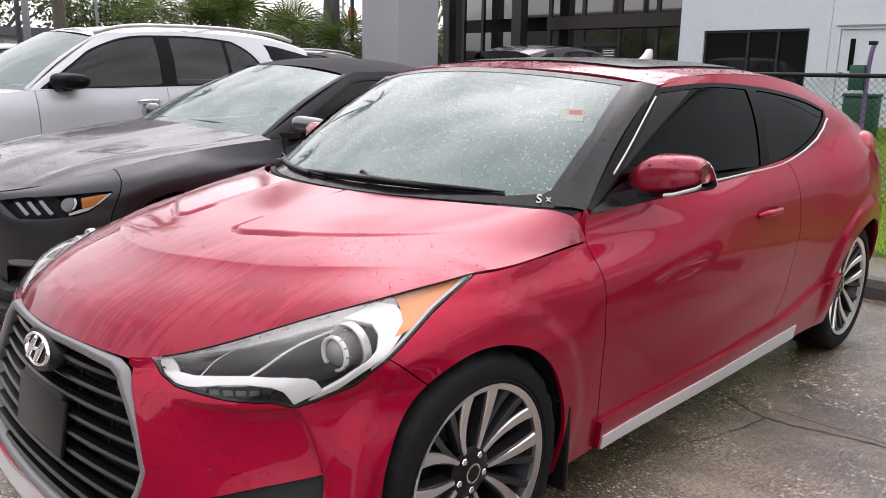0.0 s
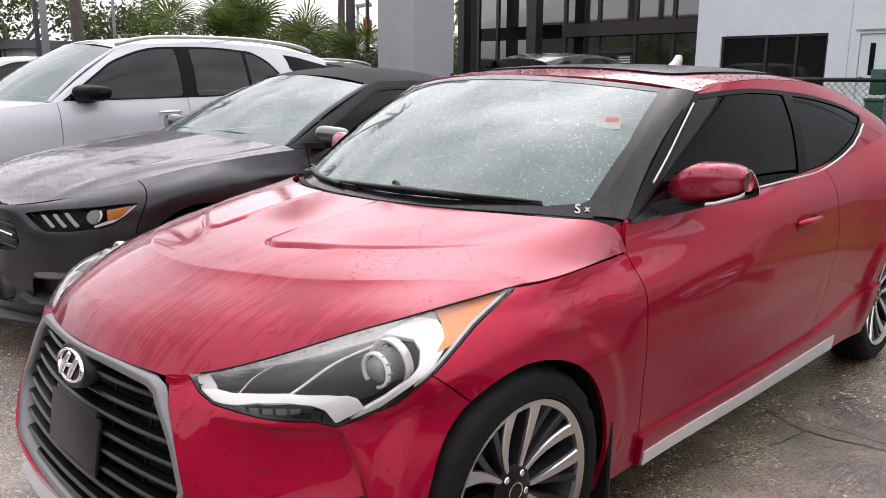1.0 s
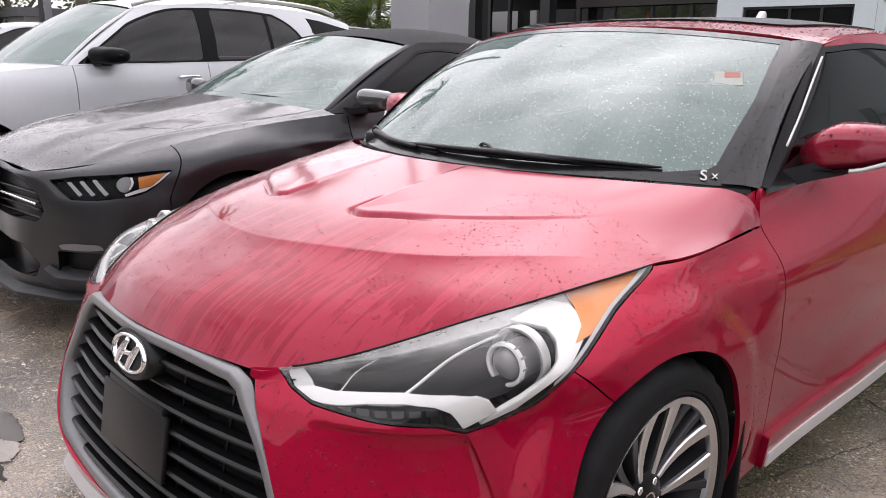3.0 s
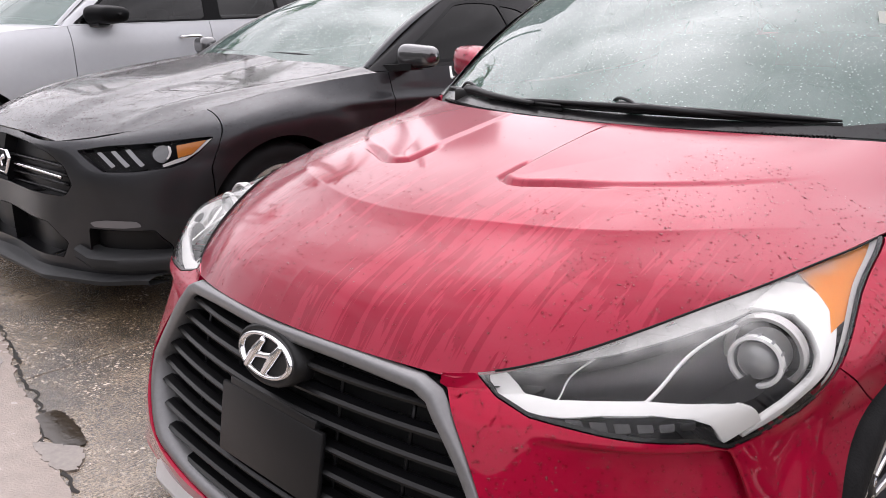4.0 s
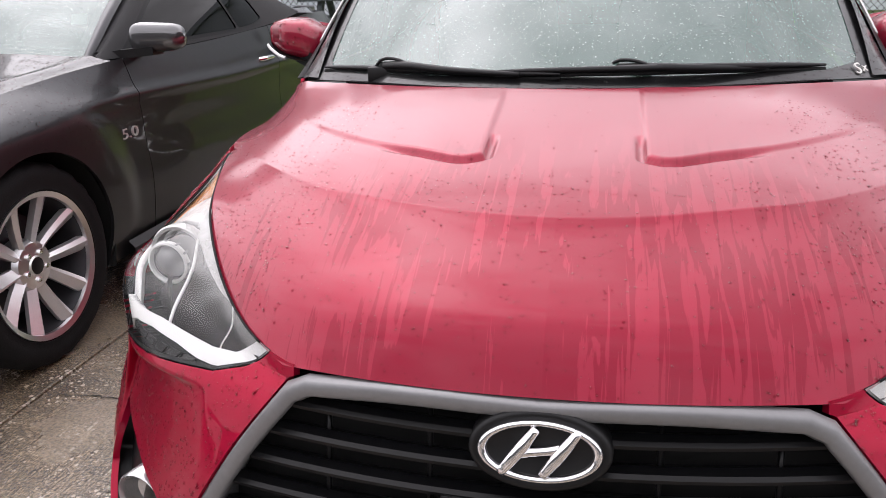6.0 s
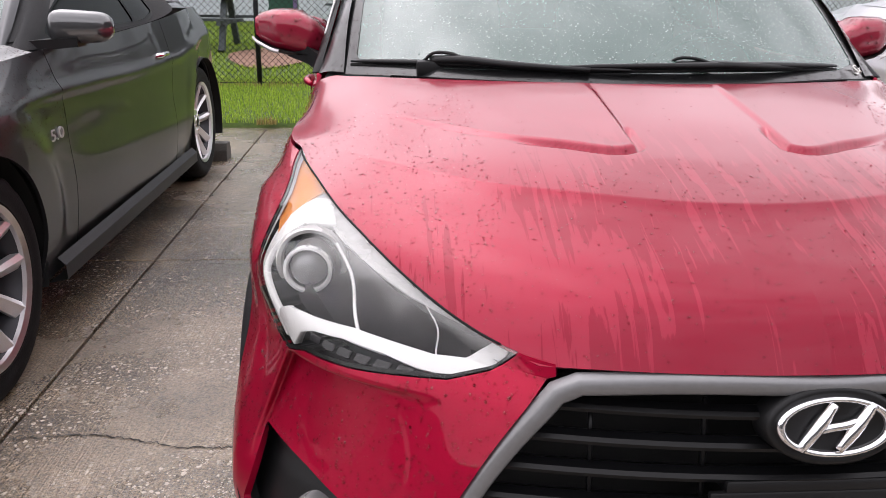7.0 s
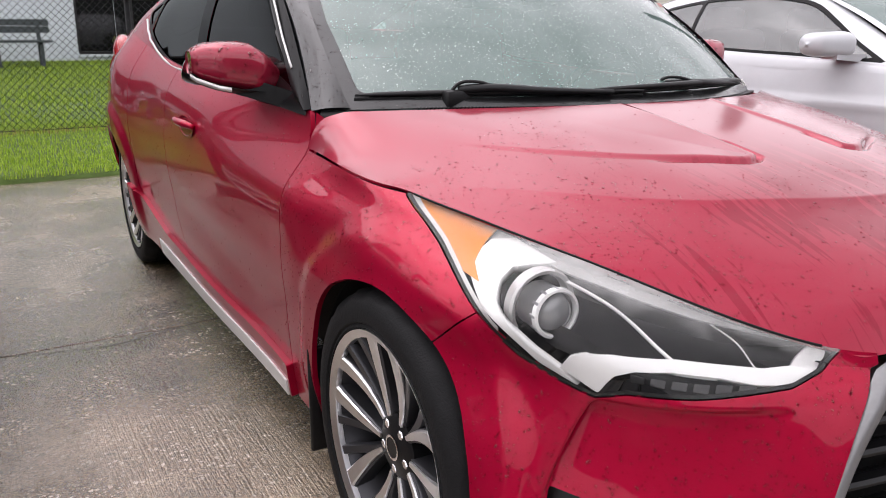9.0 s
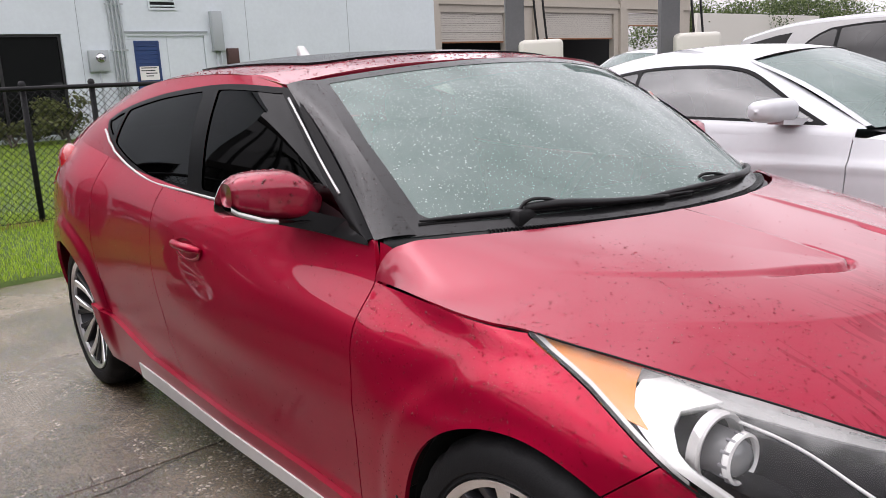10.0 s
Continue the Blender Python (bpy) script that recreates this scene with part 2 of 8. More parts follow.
# ---- shape tools ----
def hermite(A, knots, x):
    """Smooth curve through the rows of A at the knots, sampled at x."""
    A, knots, x = np.asarray(A, float), np.asarray(knots, float), np.asarray(x, float)
    if len(A) == 2:
        w = ((x - knots[0]) / (knots[1] - knots[0])).reshape((-1,) + (1,) * (A.ndim - 1))
        return A[0] * (1 - w) + A[1] * w
    d = np.diff(knots).reshape((-1,) + (1,) * (A.ndim - 1))
    s = np.diff(A, axis=0) / d
    m = np.empty_like(A)
    m[1:-1] = (s[:-1] * d[1:] + s[1:] * d[:-1]) / (d[1:] + d[:-1])
    m[0], m[-1] = 1.5 * s[0] - 0.5 * m[1], 1.5 * s[-1] - 0.5 * m[-2]
    i = np.clip(np.searchsorted(knots, x, side="right") - 1, 0, len(knots) - 2)
    h = (knots[i + 1] - knots[i]).reshape((-1,) + (1,) * (A.ndim - 1))
    w = ((x - knots[i]) / (knots[i + 1] - knots[i])).reshape((-1,) + (1,) * (A.ndim - 1))
    return ((2 * w**3 - 3 * w**2 + 1) * A[i] + (w**3 - 2 * w**2 + w) * h * m[i] + (3 * w**2 - 2 * w**3) * A[i + 1] + (w**3 - w**2) * h * m[i + 1])


def curve(pts, n=40):
    """n points on a smooth curve through pts, evenly spaced along it."""
    A = np.asarray(pts, float)
    k = np.r_[0, np.cumsum(np.linalg.norm(np.diff(A, axis=0), axis=1) ** 0.7 + 1e-6)]
    fine = hermite(A, k, np.linspace(0, k[-1], n * 8))
    s = np.r_[0, np.cumsum(np.linalg.norm(np.diff(fine, axis=0), axis=1))]
    return np.array([np.interp(np.linspace(0, s[-1], n), s, fine[:, j]) for j in range(A.shape[1])]).T


def loop(pts, n=80):
    """A closed smooth outline."""
    A = np.asarray(pts, float)
    A = np.vstack([A[-2:], A, A[:3]])
    k = np.r_[0, np.cumsum(np.linalg.norm(np.diff(A, axis=0), axis=1) ** 0.7 + 1e-6)]
    return hermite(A, k, np.linspace(k[2], k[-3], n, endpoint=False))


def surface(rows, nu, nv, dense=None):
    """A smooth sheet through rows of control points that line up column by column: (nv, nu, 3). dense=(a, b): the first part a of the columns covers the part b of the way."""
    A = np.asarray(rows, float)
    ku = np.r_[0, np.cumsum(np.linalg.norm(np.diff(A, axis=1), axis=2).mean(0) + 1e-6)]
    kv = np.r_[0, np.cumsum(np.linalg.norm(np.diff(A, axis=0), axis=2).mean(1) + 1e-6)]
    B = hermite(A.swapaxes(0, 1), ku, np.interp(np.linspace(0, 1, nu), [0, dense[0], 1], [0, dense[1], 1]) * ku[-1] if dense else np.linspace(0, ku[-1], nu)).swapaxes(0, 1)
    return hermite(B, kv, np.linspace(0, kv[-1], nv))


def sheet(G):
    """Vertices and faces of a grid of points."""
    nv, nu = G.shape[:2]
    i = np.arange(nv * nu).reshape(nv, nu)
    F = np.stack([i[:-1, :-1], i[:-1, 1:], i[1:, 1:], i[1:, :-1]], -1).reshape(-1, 4)
    return G.reshape(-1, 3), [tuple(f) for f in F.tolist()]


def clip(mesh, value):
    """Keep the part of a mesh where value (one number a vertex, or a function of the vertices) is below 0, cut cleanly."""
    V, F = mesh
    val = value(V) if callable(value) else value
    inside = val <= 0
    V, out, cache = [*map(tuple, V)], [], {}
    flags = inside.tolist()
    vv = val.tolist()
    for f in F:
        k = [flags[a] for a in f]
        if all(k):
            out.append(f)
        elif any(k):
            g = []
            for a, b in zip(f, f[1:] + f[:1]):
                if flags[a]:
                    g.append(a)
                if flags[a] != flags[b]:
                    e = (a, b) if a < b else (b, a)
                    if e not in cache:
                        w = vv[e[0]] / (vv[e[0]] - vv[e[1]])
                        p, q = V[e[0]], V[e[1]]
                        cache[e] = len(V)
                        V.append(tuple(p[j] + (q[j] - p[j]) * w for j in range(3)))
                    g.append(cache[e])
            if len(g) > 2:
                out.append(tuple(g))
    used = sorted({a for f in out for a in f})
    re = {a: n for n, a in enumerate(used)}
    return np.array([V[a] for a in used]).reshape(-1, 3), [tuple(re[a] for a in f) for f in out]


def inside_poly(P, poly):
    """Signed distance of 2D points to a closed outline, below 0 inside."""
    P, Q = np.asarray(P, float), np.asarray(poly, float)
    R = np.roll(Q, -1, axis=0)
    d2, odd = np.full(len(P), 1e9), np.zeros(len(P), bool)
    for a, b in zip(Q, R):
        e = b - a
        w = np.clip(((P - a) @ e) / max(e @ e, 1e-12), 0, 1)
        d2 = np.minimum(d2, ((P - a - w[:, None] * e) ** 2).sum(1))
        up = (a[1] > P[:, 1]) != (b[1] > P[:, 1])
        with np.errstate(divide="ignore", invalid="ignore"):
            xi = a[0] + (P[:, 1] - a[1]) * e[0] / (e[1] if e[1] else 1e-12)
        odd ^= up & (P[:, 0] < xi)
    return np.where(odd, -1, 1) * np.sqrt(d2)


def normals(mesh):
    """Vertex normals, by the area of the faces round them."""
    V = np.asarray(mesh[0], float)
    N = np.zeros_like(V)
    by = {}
    for f in mesh[1]:
        by.setdefault(len(f), []).append(f)
    for k, fs in by.items():
        A = np.array(fs)
        d1, d2 = (V[A[:, 2]] - V[A[:, 0]], V[A[:, 3]] - V[A[:, 1]]) if k == 4 else (V[A[:, 1]] - V[A[:, 0]], V[A[:, 2]] - V[A[:, 0]])
        n = np.cross(d1, d2)
        for j in range(k):
            np.add.at(N, A[:, j], n)
    return N / np.maximum(np.linalg.norm(N, axis=1, keepdims=True), 1e-12)


def nearest(P, Q, count=1):
    """For each point of Q the index of the closest point of P, or the closest few with their weights."""
    tree = KDTree(len(P))
    for k, p in enumerate(P):
        tree.insert(Vector(p), k)
    tree.balance()
    if count == 1:
        return [tree.find(Vector(q))[1] for q in Q]
    found = [tree.find_n(Vector(q), count) for q in Q]
    I = np.array([[f[1] for f in r] for r in found])
    D = np.array([[f[2] for f in r] for r in found])
    W = 1 / (D + .004) ** 2
    return I, W / W.sum(1, keepdims=True)


def refine(mesh, times=2):
    """Splits every face into small triangles, so that narrow shapes can be cut from it cleanly."""
    V = np.asarray(mesh[0], float)
    T = np.array([(f[0], f[k], f[k + 1]) for f in mesh[1] for k in range(1, len(f) - 1)])
    for _ in range(times):
        E = np.sort(np.vstack([T[:, [0, 1]], T[:, [1, 2]], T[:, [2, 0]]]), axis=1)
        key, inv = np.unique(E, axis=0, return_inverse=True)
        inv = inv.reshape(-1) + len(V)
        n = len(T)
        ab, bc, ca = inv[:n], inv[n:2 * n], inv[2 * n:]
        V = np.vstack([V, (V[key[:, 0]] + V[key[:, 1]]) / 2])
        T = np.vstack([np.c_[T[:, 0], ab, ca], np.c_[ab, T[:, 1], bc], np.c_[ca, bc, T[:, 2]], np.c_[ab, bc, ca]])
    return V, [tuple(t) for t in T.tolist()]


def rimmed(mesh, depth=0.012, inward=-1.0):
    """Adds a turned-in edge all round a panel, so that it has thickness at its gaps."""
    V, F = mesh
    N = normals(mesh)
    seen = {}
    for f in F:
        for a, b in zip(f, f[1:] + f[:1]):
            seen[(a, b)] = seen.get((a, b), 0) + 1
    edges = [(a, b) for a, b in seen if (b, a) not in seen]
    ids = sorted({a for e in edges for a in e})
    n0 = len(V)
    top = {a: n0 + k for k, a in enumerate(ids)}
    low = {a: n0 + len(ids) + k for k, a in enumerate(ids)}
    V2 = np.vstack([V, V[ids], V[ids] + inward * depth * N[ids]]) if ids else V
    return V2, F + [(top[b], top[a], low[a], low[b]) for a, b in edges]


def mirrored(mesh):
    V, F = mesh
    return np.asarray(V) * [-1, 1, 1], [tuple(reversed(f)) for f in F]


def joined(*meshes):
    V, F, n = [], [], 0
    for v, f in meshes:
        V.append(np.asarray(v))
        F += [tuple(a + n for a in g) for g in f]
        n += len(v)
    return np.vstack(V), F


def solid(mesh, depth):
    """A sheet made into a plate of that thickness, below its surface."""
    V, F = mesh
    N = normals(mesh)
    V = np.asarray(V)
    n0 = len(V)
    seen = {}
    for f in F:
        for a, b in zip(f, f[1:] + f[:1]):
            seen[(a, b)] = 1
    rim = [(b, a, a + n0, b + n0) for a, b in seen if (b, a) not in seen]
    return np.vstack([V, V - depth * N]), F + [tuple(a + n0 for a in reversed(f)) for f in F] + rim


def tube(pts, r, sides=8, caps=True):
    """A round bar along a line of points; r is a radius or one a point."""
    P = np.asarray(pts, float)
    r = np.broadcast_to(np.asarray(r, float), (len(P),))
    T = np.gradient(P, axis=0)
    T /= np.maximum(np.linalg.norm(T, axis=1, keepdims=True), 1e-9)
    ref = np.array([0, 0, 1.0]) if abs(T[:, 2]).mean() < 0.8 else np.array([1.0, 0, 0])
    A = np.cross(T, ref)
    A /= np.maximum(np.linalg.norm(A, axis=1, keepdims=True), 1e-9)
    B = np.cross(T, A)
    ang = np.linspace(0, 2 * np.pi, sides, endpoint=False)
    V = (P[:, None] + r[:, None, None] * (np.cos(ang)[None, :, None] * A[:, None] + np.sin(ang)[None, :, None] * B[:, None])).reshape(-1, 3)
    F = []
    for i in range(len(P) - 1):
        for j in range(sides):
            k = (j + 1) % sides
            F.append((i * sides + j, i * sides + k, (i + 1) * sides + k, (i + 1) * sides + j))
    if caps:
        F += [tuple(reversed(range(sides))), tuple(range((len(P) - 1) * sides, len(P) * sides))]
    return V, F


def box(x0, x1, y0, y1, z0, z1, r=0.0):
    """A block with edges cut back by r."""
    bm = bmesh.new()
    bmesh.ops.create_cube(bm, size=1)
    for v in bm.verts:
        v.co = ((x0 + x1) / 2 + v.co.x * (x1 - x0), (y0 + y1) / 2 + v.co.y * (y1 - y0), (z0 + z1) / 2 + v.co.z * (z1 - z0))
    if r:
        bmesh.ops.bevel(bm, geom=bm.edges[:], offset=r, segments=2, affect="EDGES", profile=0.5)
    bm.verts.index_update()
    out = np.array([v.co[:] for v in bm.verts]), [tuple(v.index for v in f.verts) for f in bm.faces]
    bm.free()
    return out


def lathe(profile, n=48, axis="x"):
    """A turned shape: profile of (radius, along) about the axis."""
    p = np.asarray(profile, float)
    a = np.linspace(0, 2 * np.pi, n, endpoint=False)
    R, S = p[:, 0][:, None], p[:, 1][:, None]
    c, s = R * np.cos(a), R * np.sin(a)
    o = np.broadcast_to(S, c.shape)
    V = np.stack({"x": (o, c, s), "y": (c, o, s), "z": (c, s, o)}[axis], -1).reshape(-1, 3)
    m, F = len(p), []
    for i in range(m - 1):
        for j in range(n):
            k = (j + 1) % n
            F.append((i * n + j, (i + 1) * n + j, (i + 1) * n + k, i * n + k))
    return V, F


def prism(outline, lo, hi, bevel=0.0):
    """A plate cut to a 2D outline (x, y), from z = lo to hi."""
    Q = np.asarray(outline, float)
    n = len(Q)
    if bevel:
        c = Q.mean(0)
        In = c + (Q - c) * (1 - bevel / np.maximum(np.linalg.norm(Q - c, axis=1), 1e-6))[:, None]
        V = np.vstack([np.c_[Q, np.full(n, lo)], np.c_[Q, np.full(n, hi - bevel)], np.c_[In, np.full(n, hi)]])
        F = [tuple(reversed(range(n))), tuple(range(2 * n, 3 * n))]
        for b in (0, n):
            F += [(b + i, b + (i + 1) % n, b + n + (i + 1) % n, b + n + i) for i in range(n)]
        return V, F
    V = np.vstack([np.c_[Q, np.full(n, lo)], np.c_[Q, np.full(n, hi)]])
    return V, [tuple(reversed(range(n))), tuple(range(n, 2 * n))] + [(i, (i + 1) % n, n + (i + 1) % n, n + i) for i in range(n)]


def moved(mesh, m):
    V, F = mesh
    M = np.array(m)
    return np.asarray(V) @ M[:3, :3].T + M[:3, 3], F


def part(name, mesh, mat, parent=None, label="", smooth=True, kind=""):
    V, F = mesh
    me = bpy.data.meshes.new(name)
    me.from_pydata(np.asarray(V, float).tolist(), [], F)
    if smooth is True:
        me.shade_smooth()
    elif smooth:
        me.shade_smooth()
        me.set_sharp_from_angle(angle=radians(smooth))
    me.materials.append(mat)
    ob = new(name, me)
    if parent:
        ob.parent = parent
    if label:
        ob["label"] = label
    if kind:
        ob["kind"] = kind
    return ob


def thing(name, x, y, z, label, category, group="", rz=0.0):
    ob = new(name)
    ob.empty_display_size = 0.2
    ob.matrix_world = pose(x, y, z, 0, 0, rz)
    return tagged(ob, label, category, group)


def beads(name, surfaces, mat, label, centre, seed, m=None):
    """Drops of water lying on panels, in one mesh. surfaces: (mesh, drops a square metre, smallest, largest radius)."""
    rng = np.random.default_rng(seed)
    V, F, n0 = [], [], 0
    for mesh, density, r0, r1 in surfaces:
        P = np.asarray(mesh[0], float)
        T = np.array([(f[0], f[k], f[k + 1]) for f in mesh[1] for k in range(1, len(f) - 1)])
        a, b, c = P[T[:, 0]], P[T[:, 1]], P[T[:, 2]]
        N = np.cross(b - a, c - a)
        size = np.linalg.norm(N, axis=1)
        N = N / np.maximum(size, 1e-12)[:, None]
        out = np.sign((N * ((a + b + c) / 3 - centre)).sum(1))
        N = N * out[:, None]
        weight = size / 2 * np.clip(0.35 + N[:, 2], 0.05, 1.0)
        n = int(weight.sum() * density)
        if not n:
            continue
        k = rng.choice(len(T), n, p=weight / weight.sum())
        u, v = rng.random(n), rng.random(n)
        over = u + v > 1
        u[over], v[over] = 1 - u[over], 1 - v[over]
        at = a[k] + (b[k] - a[k]) * u[:, None] + (c[k] - a[k]) * v[:, None]
        r = r0 * (r1 / r0) ** (rng.random(n) ** 1.8)
        nn = N[k]
        down = np.array([0, 0, -1.0]) + nn * nn[:, 2:]
        steep = np.linalg.norm(down, axis=1)[:, None]
        t1 = np.where(steep > .05, down, np.array([1.0, 0, 0]) - nn * nn[:, :1])
        t1 = t1 / np.linalg.norm(t1, axis=1)[:, None]
        t2 = np.cross(nn, t1)
        long = 1 + .25 * np.minimum(steep, 1) * rng.random((n, 1)) ** 2
        for big in (True, False):
            i = np.flatnonzero((r > .0016) == big)
            if not len(i):
                continue
            w = 8 if big else 6
            ang = np.arange(w) * 2 * np.pi / w + rng.random((len(i), 1))
            q = r[i][:, None]
            ring = (np.cos(ang)[:, :, None] * (t1 * long)[i][:, None] + np.sin(ang)[:, :, None] * t2[i][:, None]) * (q * (1 + .10 * (rng.random((len(i), w)) - .5)))[:, :, None]
            p, u1, h = at[i][:, None], nn[i][:, None], q[:, :, None] * .52
            rows = [p + ring - u1 * .0003]
            if big:
                rows.append(p + ring * .72 + u1 * h * .62 + t1[i][:, None] * q[:, :, None] * .10)
            rows.append(p + u1 * h + t1[i][:, None] * q[:, :, None] * .12)
            X = np.concatenate(rows, axis=1)
            m_ = X.shape[1]
            V.append(X.reshape(-1, 3))
            one = [(j, (j + 1) % w, w + (j + 1) % w, w + j) for j in range(w)] + [(w + j, w + (j + 1) % w, 2 * w) for j in range(w)] if big else [(j, (j + 1) % w, w) for j in range(w)]
            F += [tuple(o + v for v in f) for o in range(n0, n0 + len(i) * m_, m_) for f in one]
            n0 += len(i) * m_
    mesh = np.vstack(V), F
    ob = part(name, mesh if m is None else moved(mesh, m), mat)
    return tagged(ob, label, "raindrops", kind="stuff")


# ---- ground, lawn and wet concrete ----
def concrete_material():
    """Wet broom-finished concrete: damp and drier patches, exposed pale chips, fine ribs."""
    m = bpy.data.materials.new("wet_concrete")
    m.use_nodes = True
    t = m.node_tree
    b = t.nodes["Principled BSDF"]
    N = lambda k: t.nodes.new("ShaderNode" + k)
    geo = N("NewGeometry")
    def noise_at(scale, detail=6, stretch=None):
        n = N("TexNoise")
        n.inputs["Scale"].default_value, n.inputs["Detail"].default_value, n.inputs["Roughness"].default_value = scale, detail, 0.6
        if stretch:
            mp = N("Mapping")
            mp.inputs["Scale"].default_value = stretch
            t.links.new(geo.outputs["Position"], mp.inputs["Vector"])
            t.links.new(mp.outputs[0], n.inputs["Vector"])
        else:
            t.links.new(geo.outputs["Position"], n.inputs["Vector"])
        return n
    def ramp(node, lo, hi, c0, c1):
        r = N("ValToRGB")
        r.color_ramp.elements[0].position, r.color_ramp.elements[1].position = lo, hi
        r.color_ramp.elements[0].color, r.color_ramp.elements[1].color = (*c0, 1), (*c1, 1)
        t.links.new(node, r.inputs[0])
        return r
    wet = noise_at(0.9, 7)
    stain = noise_at(3.5, 8)
    base = ramp(wet.outputs["Fac"], 0.36, 0.64, (0.075, 0.056, 0.034), (0.290, 0.232, 0.168))
    tone = ramp(stain.outputs["Fac"], 0.3, 0.7, (0.67, 0.63, 0.54), (1.29, 1.25, 1.19))
    mul = N("MixRGB")
    mul.blend_type, mul.inputs[0].default_value = "MULTIPLY", 1.0
    t.links.new(base.outputs[0], mul.inputs[1])
    t.links.new(tone.outputs[0], mul.inputs[2])
    # pale stone chips of uneven size and outline, laid bare in patches
    bent, swirl, mid = N("VectorMath"), noise_at(55, 2), N("VectorMath")
    mid.operation, mid.inputs[1].default_value = "SUBTRACT", (0.5, 0.5, 0.5)
    t.links.new(swirl.outputs["Color"], mid.inputs[0])
    bent.operation, bent.inputs[1].default_value = "MULTIPLY_ADD", (0.016, 0.016, 0.016)
    t.links.new(mid.outputs[0], bent.inputs[0])
    t.links.new(geo.outputs["Position"], bent.inputs[2])
    def chip_layer(scale, lo, hi, amount):
        v, cell, size, gap, soft = N("TexVoronoi"), N("SeparateColor"), N("MapRange"), N("Math"), N("MapRange")
        v.inputs["Scale"].default_value = scale
        t.links.new(bent.outputs[0], v.inputs["Vector"])
        t.links.new(v.outputs["Color"], cell.inputs[0])
        size.inputs["From Min"].default_value, size.inputs["To Max"].default_value = lo, hi
        t.links.new(cell.outputs[0], size.inputs["Value"])
        gap.operation = "SUBTRACT"
        t.links.new(size.outputs[0], gap.inputs[0])
        t.links.new(v.outputs["Distance"], gap.inputs[1])
        soft.inputs["From Max"].default_value, soft.inputs["To Max"].default_value = 0.07, amount
        t.links.new(gap.outputs[0], soft.inputs["Value"])
        return soft.outputs[0]
    most = N("Math")
    most.operation = "MAXIMUM"
    t.links.new(chip_layer(68, 0.45, 0.52, 1.0), most.inputs[0])
    t.links.new(chip_layer(150, 0.40, 0.48, 0.8), most.inputs[1])
    where = ramp(noise_at(2.3, 6).outputs["Fac"], 0.45, 0.58, (0.10, 0.10, 0.10), (1, 1, 1))
    pick = N("MixRGB")
    pick.blend_type, pick.inputs[0].default_value = "MULTIPLY", 1.0
    t.links.new(most.outputs[0], pick.inputs[1])
    t.links.new(where.outputs[0], pick.inputs[2])
    both = N("MixRGB")
    both.inputs[2].default_value = (0.66, 0.56, 0.45, 1)
    t.links.new(pick.outputs[0], both.inputs[0])
    sand = ramp(noise_at(130, 2).outputs["Fac"], 0.30, 0.70, (0.45, 0.43, 0.40), (1.7, 1.68, 1.65))
    grain = N("MixRGB")
    grain.blend_type, grain.inputs[0].default_value = "MULTIPLY", 1.0
    t.links.new(mul.outputs[0], grain.inputs[1])
    t.links.new(sand.outputs[0], grain.inputs[2])
    t.links.new(grain.outputs[0], both.inputs[1])
    t.links.new(both.outputs[0], b.inputs["Base Color"])
    rough = ramp(wet.outputs["Fac"], 0.38, 0.66, (0.14, 0.14, 0.14), (0.36, 0.36, 0.36))
    t.links.new(rough.outputs[0], b.inputs["Roughness"])
    ribs, grit = noise_at(22, 3, (6.0, 0.35, 1.0)), noise_at(150, 3)
    add = N("Math")
    add.operation = "ADD"
    t.links.new(ribs.outputs["Fac"], add.inputs[0])
    t.links.new(grit.outputs["Fac"], add.inputs[1])
    bp = N("Bump")
    bp.inputs["Strength"].default_value, bp.inputs["Distance"].default_value = 1.0, 0.007
    t.links.new(add.outputs[0], bp.inputs["Height"])
    t.links.new(bp.outputs[0], b.inputs["Normal"])
    # the film of water over it
    b.inputs["Coat Weight"].default_value, b.inputs["Coat IOR"].default_value = 1.0, 1.95
    sheen = ramp(wet.outputs["Fac"], 0.36, 0.66, (0.05, 0.05, 0.05), (0.24, 0.24, 0.24))
    t.links.new(sheen.outputs[0], b.inputs["Coat Roughness"])
    bw = N("Bump")
    bw.inputs["Strength"].default_value, bw.inputs["Distance"].default_value = 0.6, 0.006
    t.links.new(add.outputs[0], bw.inputs["Height"])
    t.links.new(bw.outputs[0], b.inputs["Coat Normal"])
    return m


concrete = concrete_material()
worn_concrete = material("worn_concrete", (0.30, 0.25, 0.215), 0.20, var=0.18, var_scale=2.0, bump=0.25, bump_scale=140, rough_var=0.16)
joint_dark = material("joint_dark", (0.018, 0.016, 0.013), 0.8)
puddle_water = material("puddle_water", (0.20, 0.17, 0.145), 0.04, spec=0.6, var=0.25, var_scale=7, bump=0.02, bump_scale=12)
puddle_mud = material("puddle_mud", (0.030, 0.022, 0.014), 0.10, spec=0.35, var=0.4, var_scale=14, bump=0.05, bump_scale=40)
asphalt = material("asphalt", (0.05, 0.05, 0.05), 0.55, var=0.25, var_scale=3, bump=0.3, bump_scale=120, rough_var=0.2)
lawn_soil = material("lawn_soil", (0.06, 0.10, 0.014), 0.9, var=0.45, var_scale=5, bump=0.5, bump_scale=40)
dirt = material("red_dirt", (0.23, 0.13, 0.09), 0.9, var=0.3, var_scale=6, bump=0.4, bump_scale=60)
stop_concrete = material("stop_concrete", (0.075, 0.07, 0.062), 0.7, var=0.3, var_scale=9, bump=0.4, bump_scale=80)


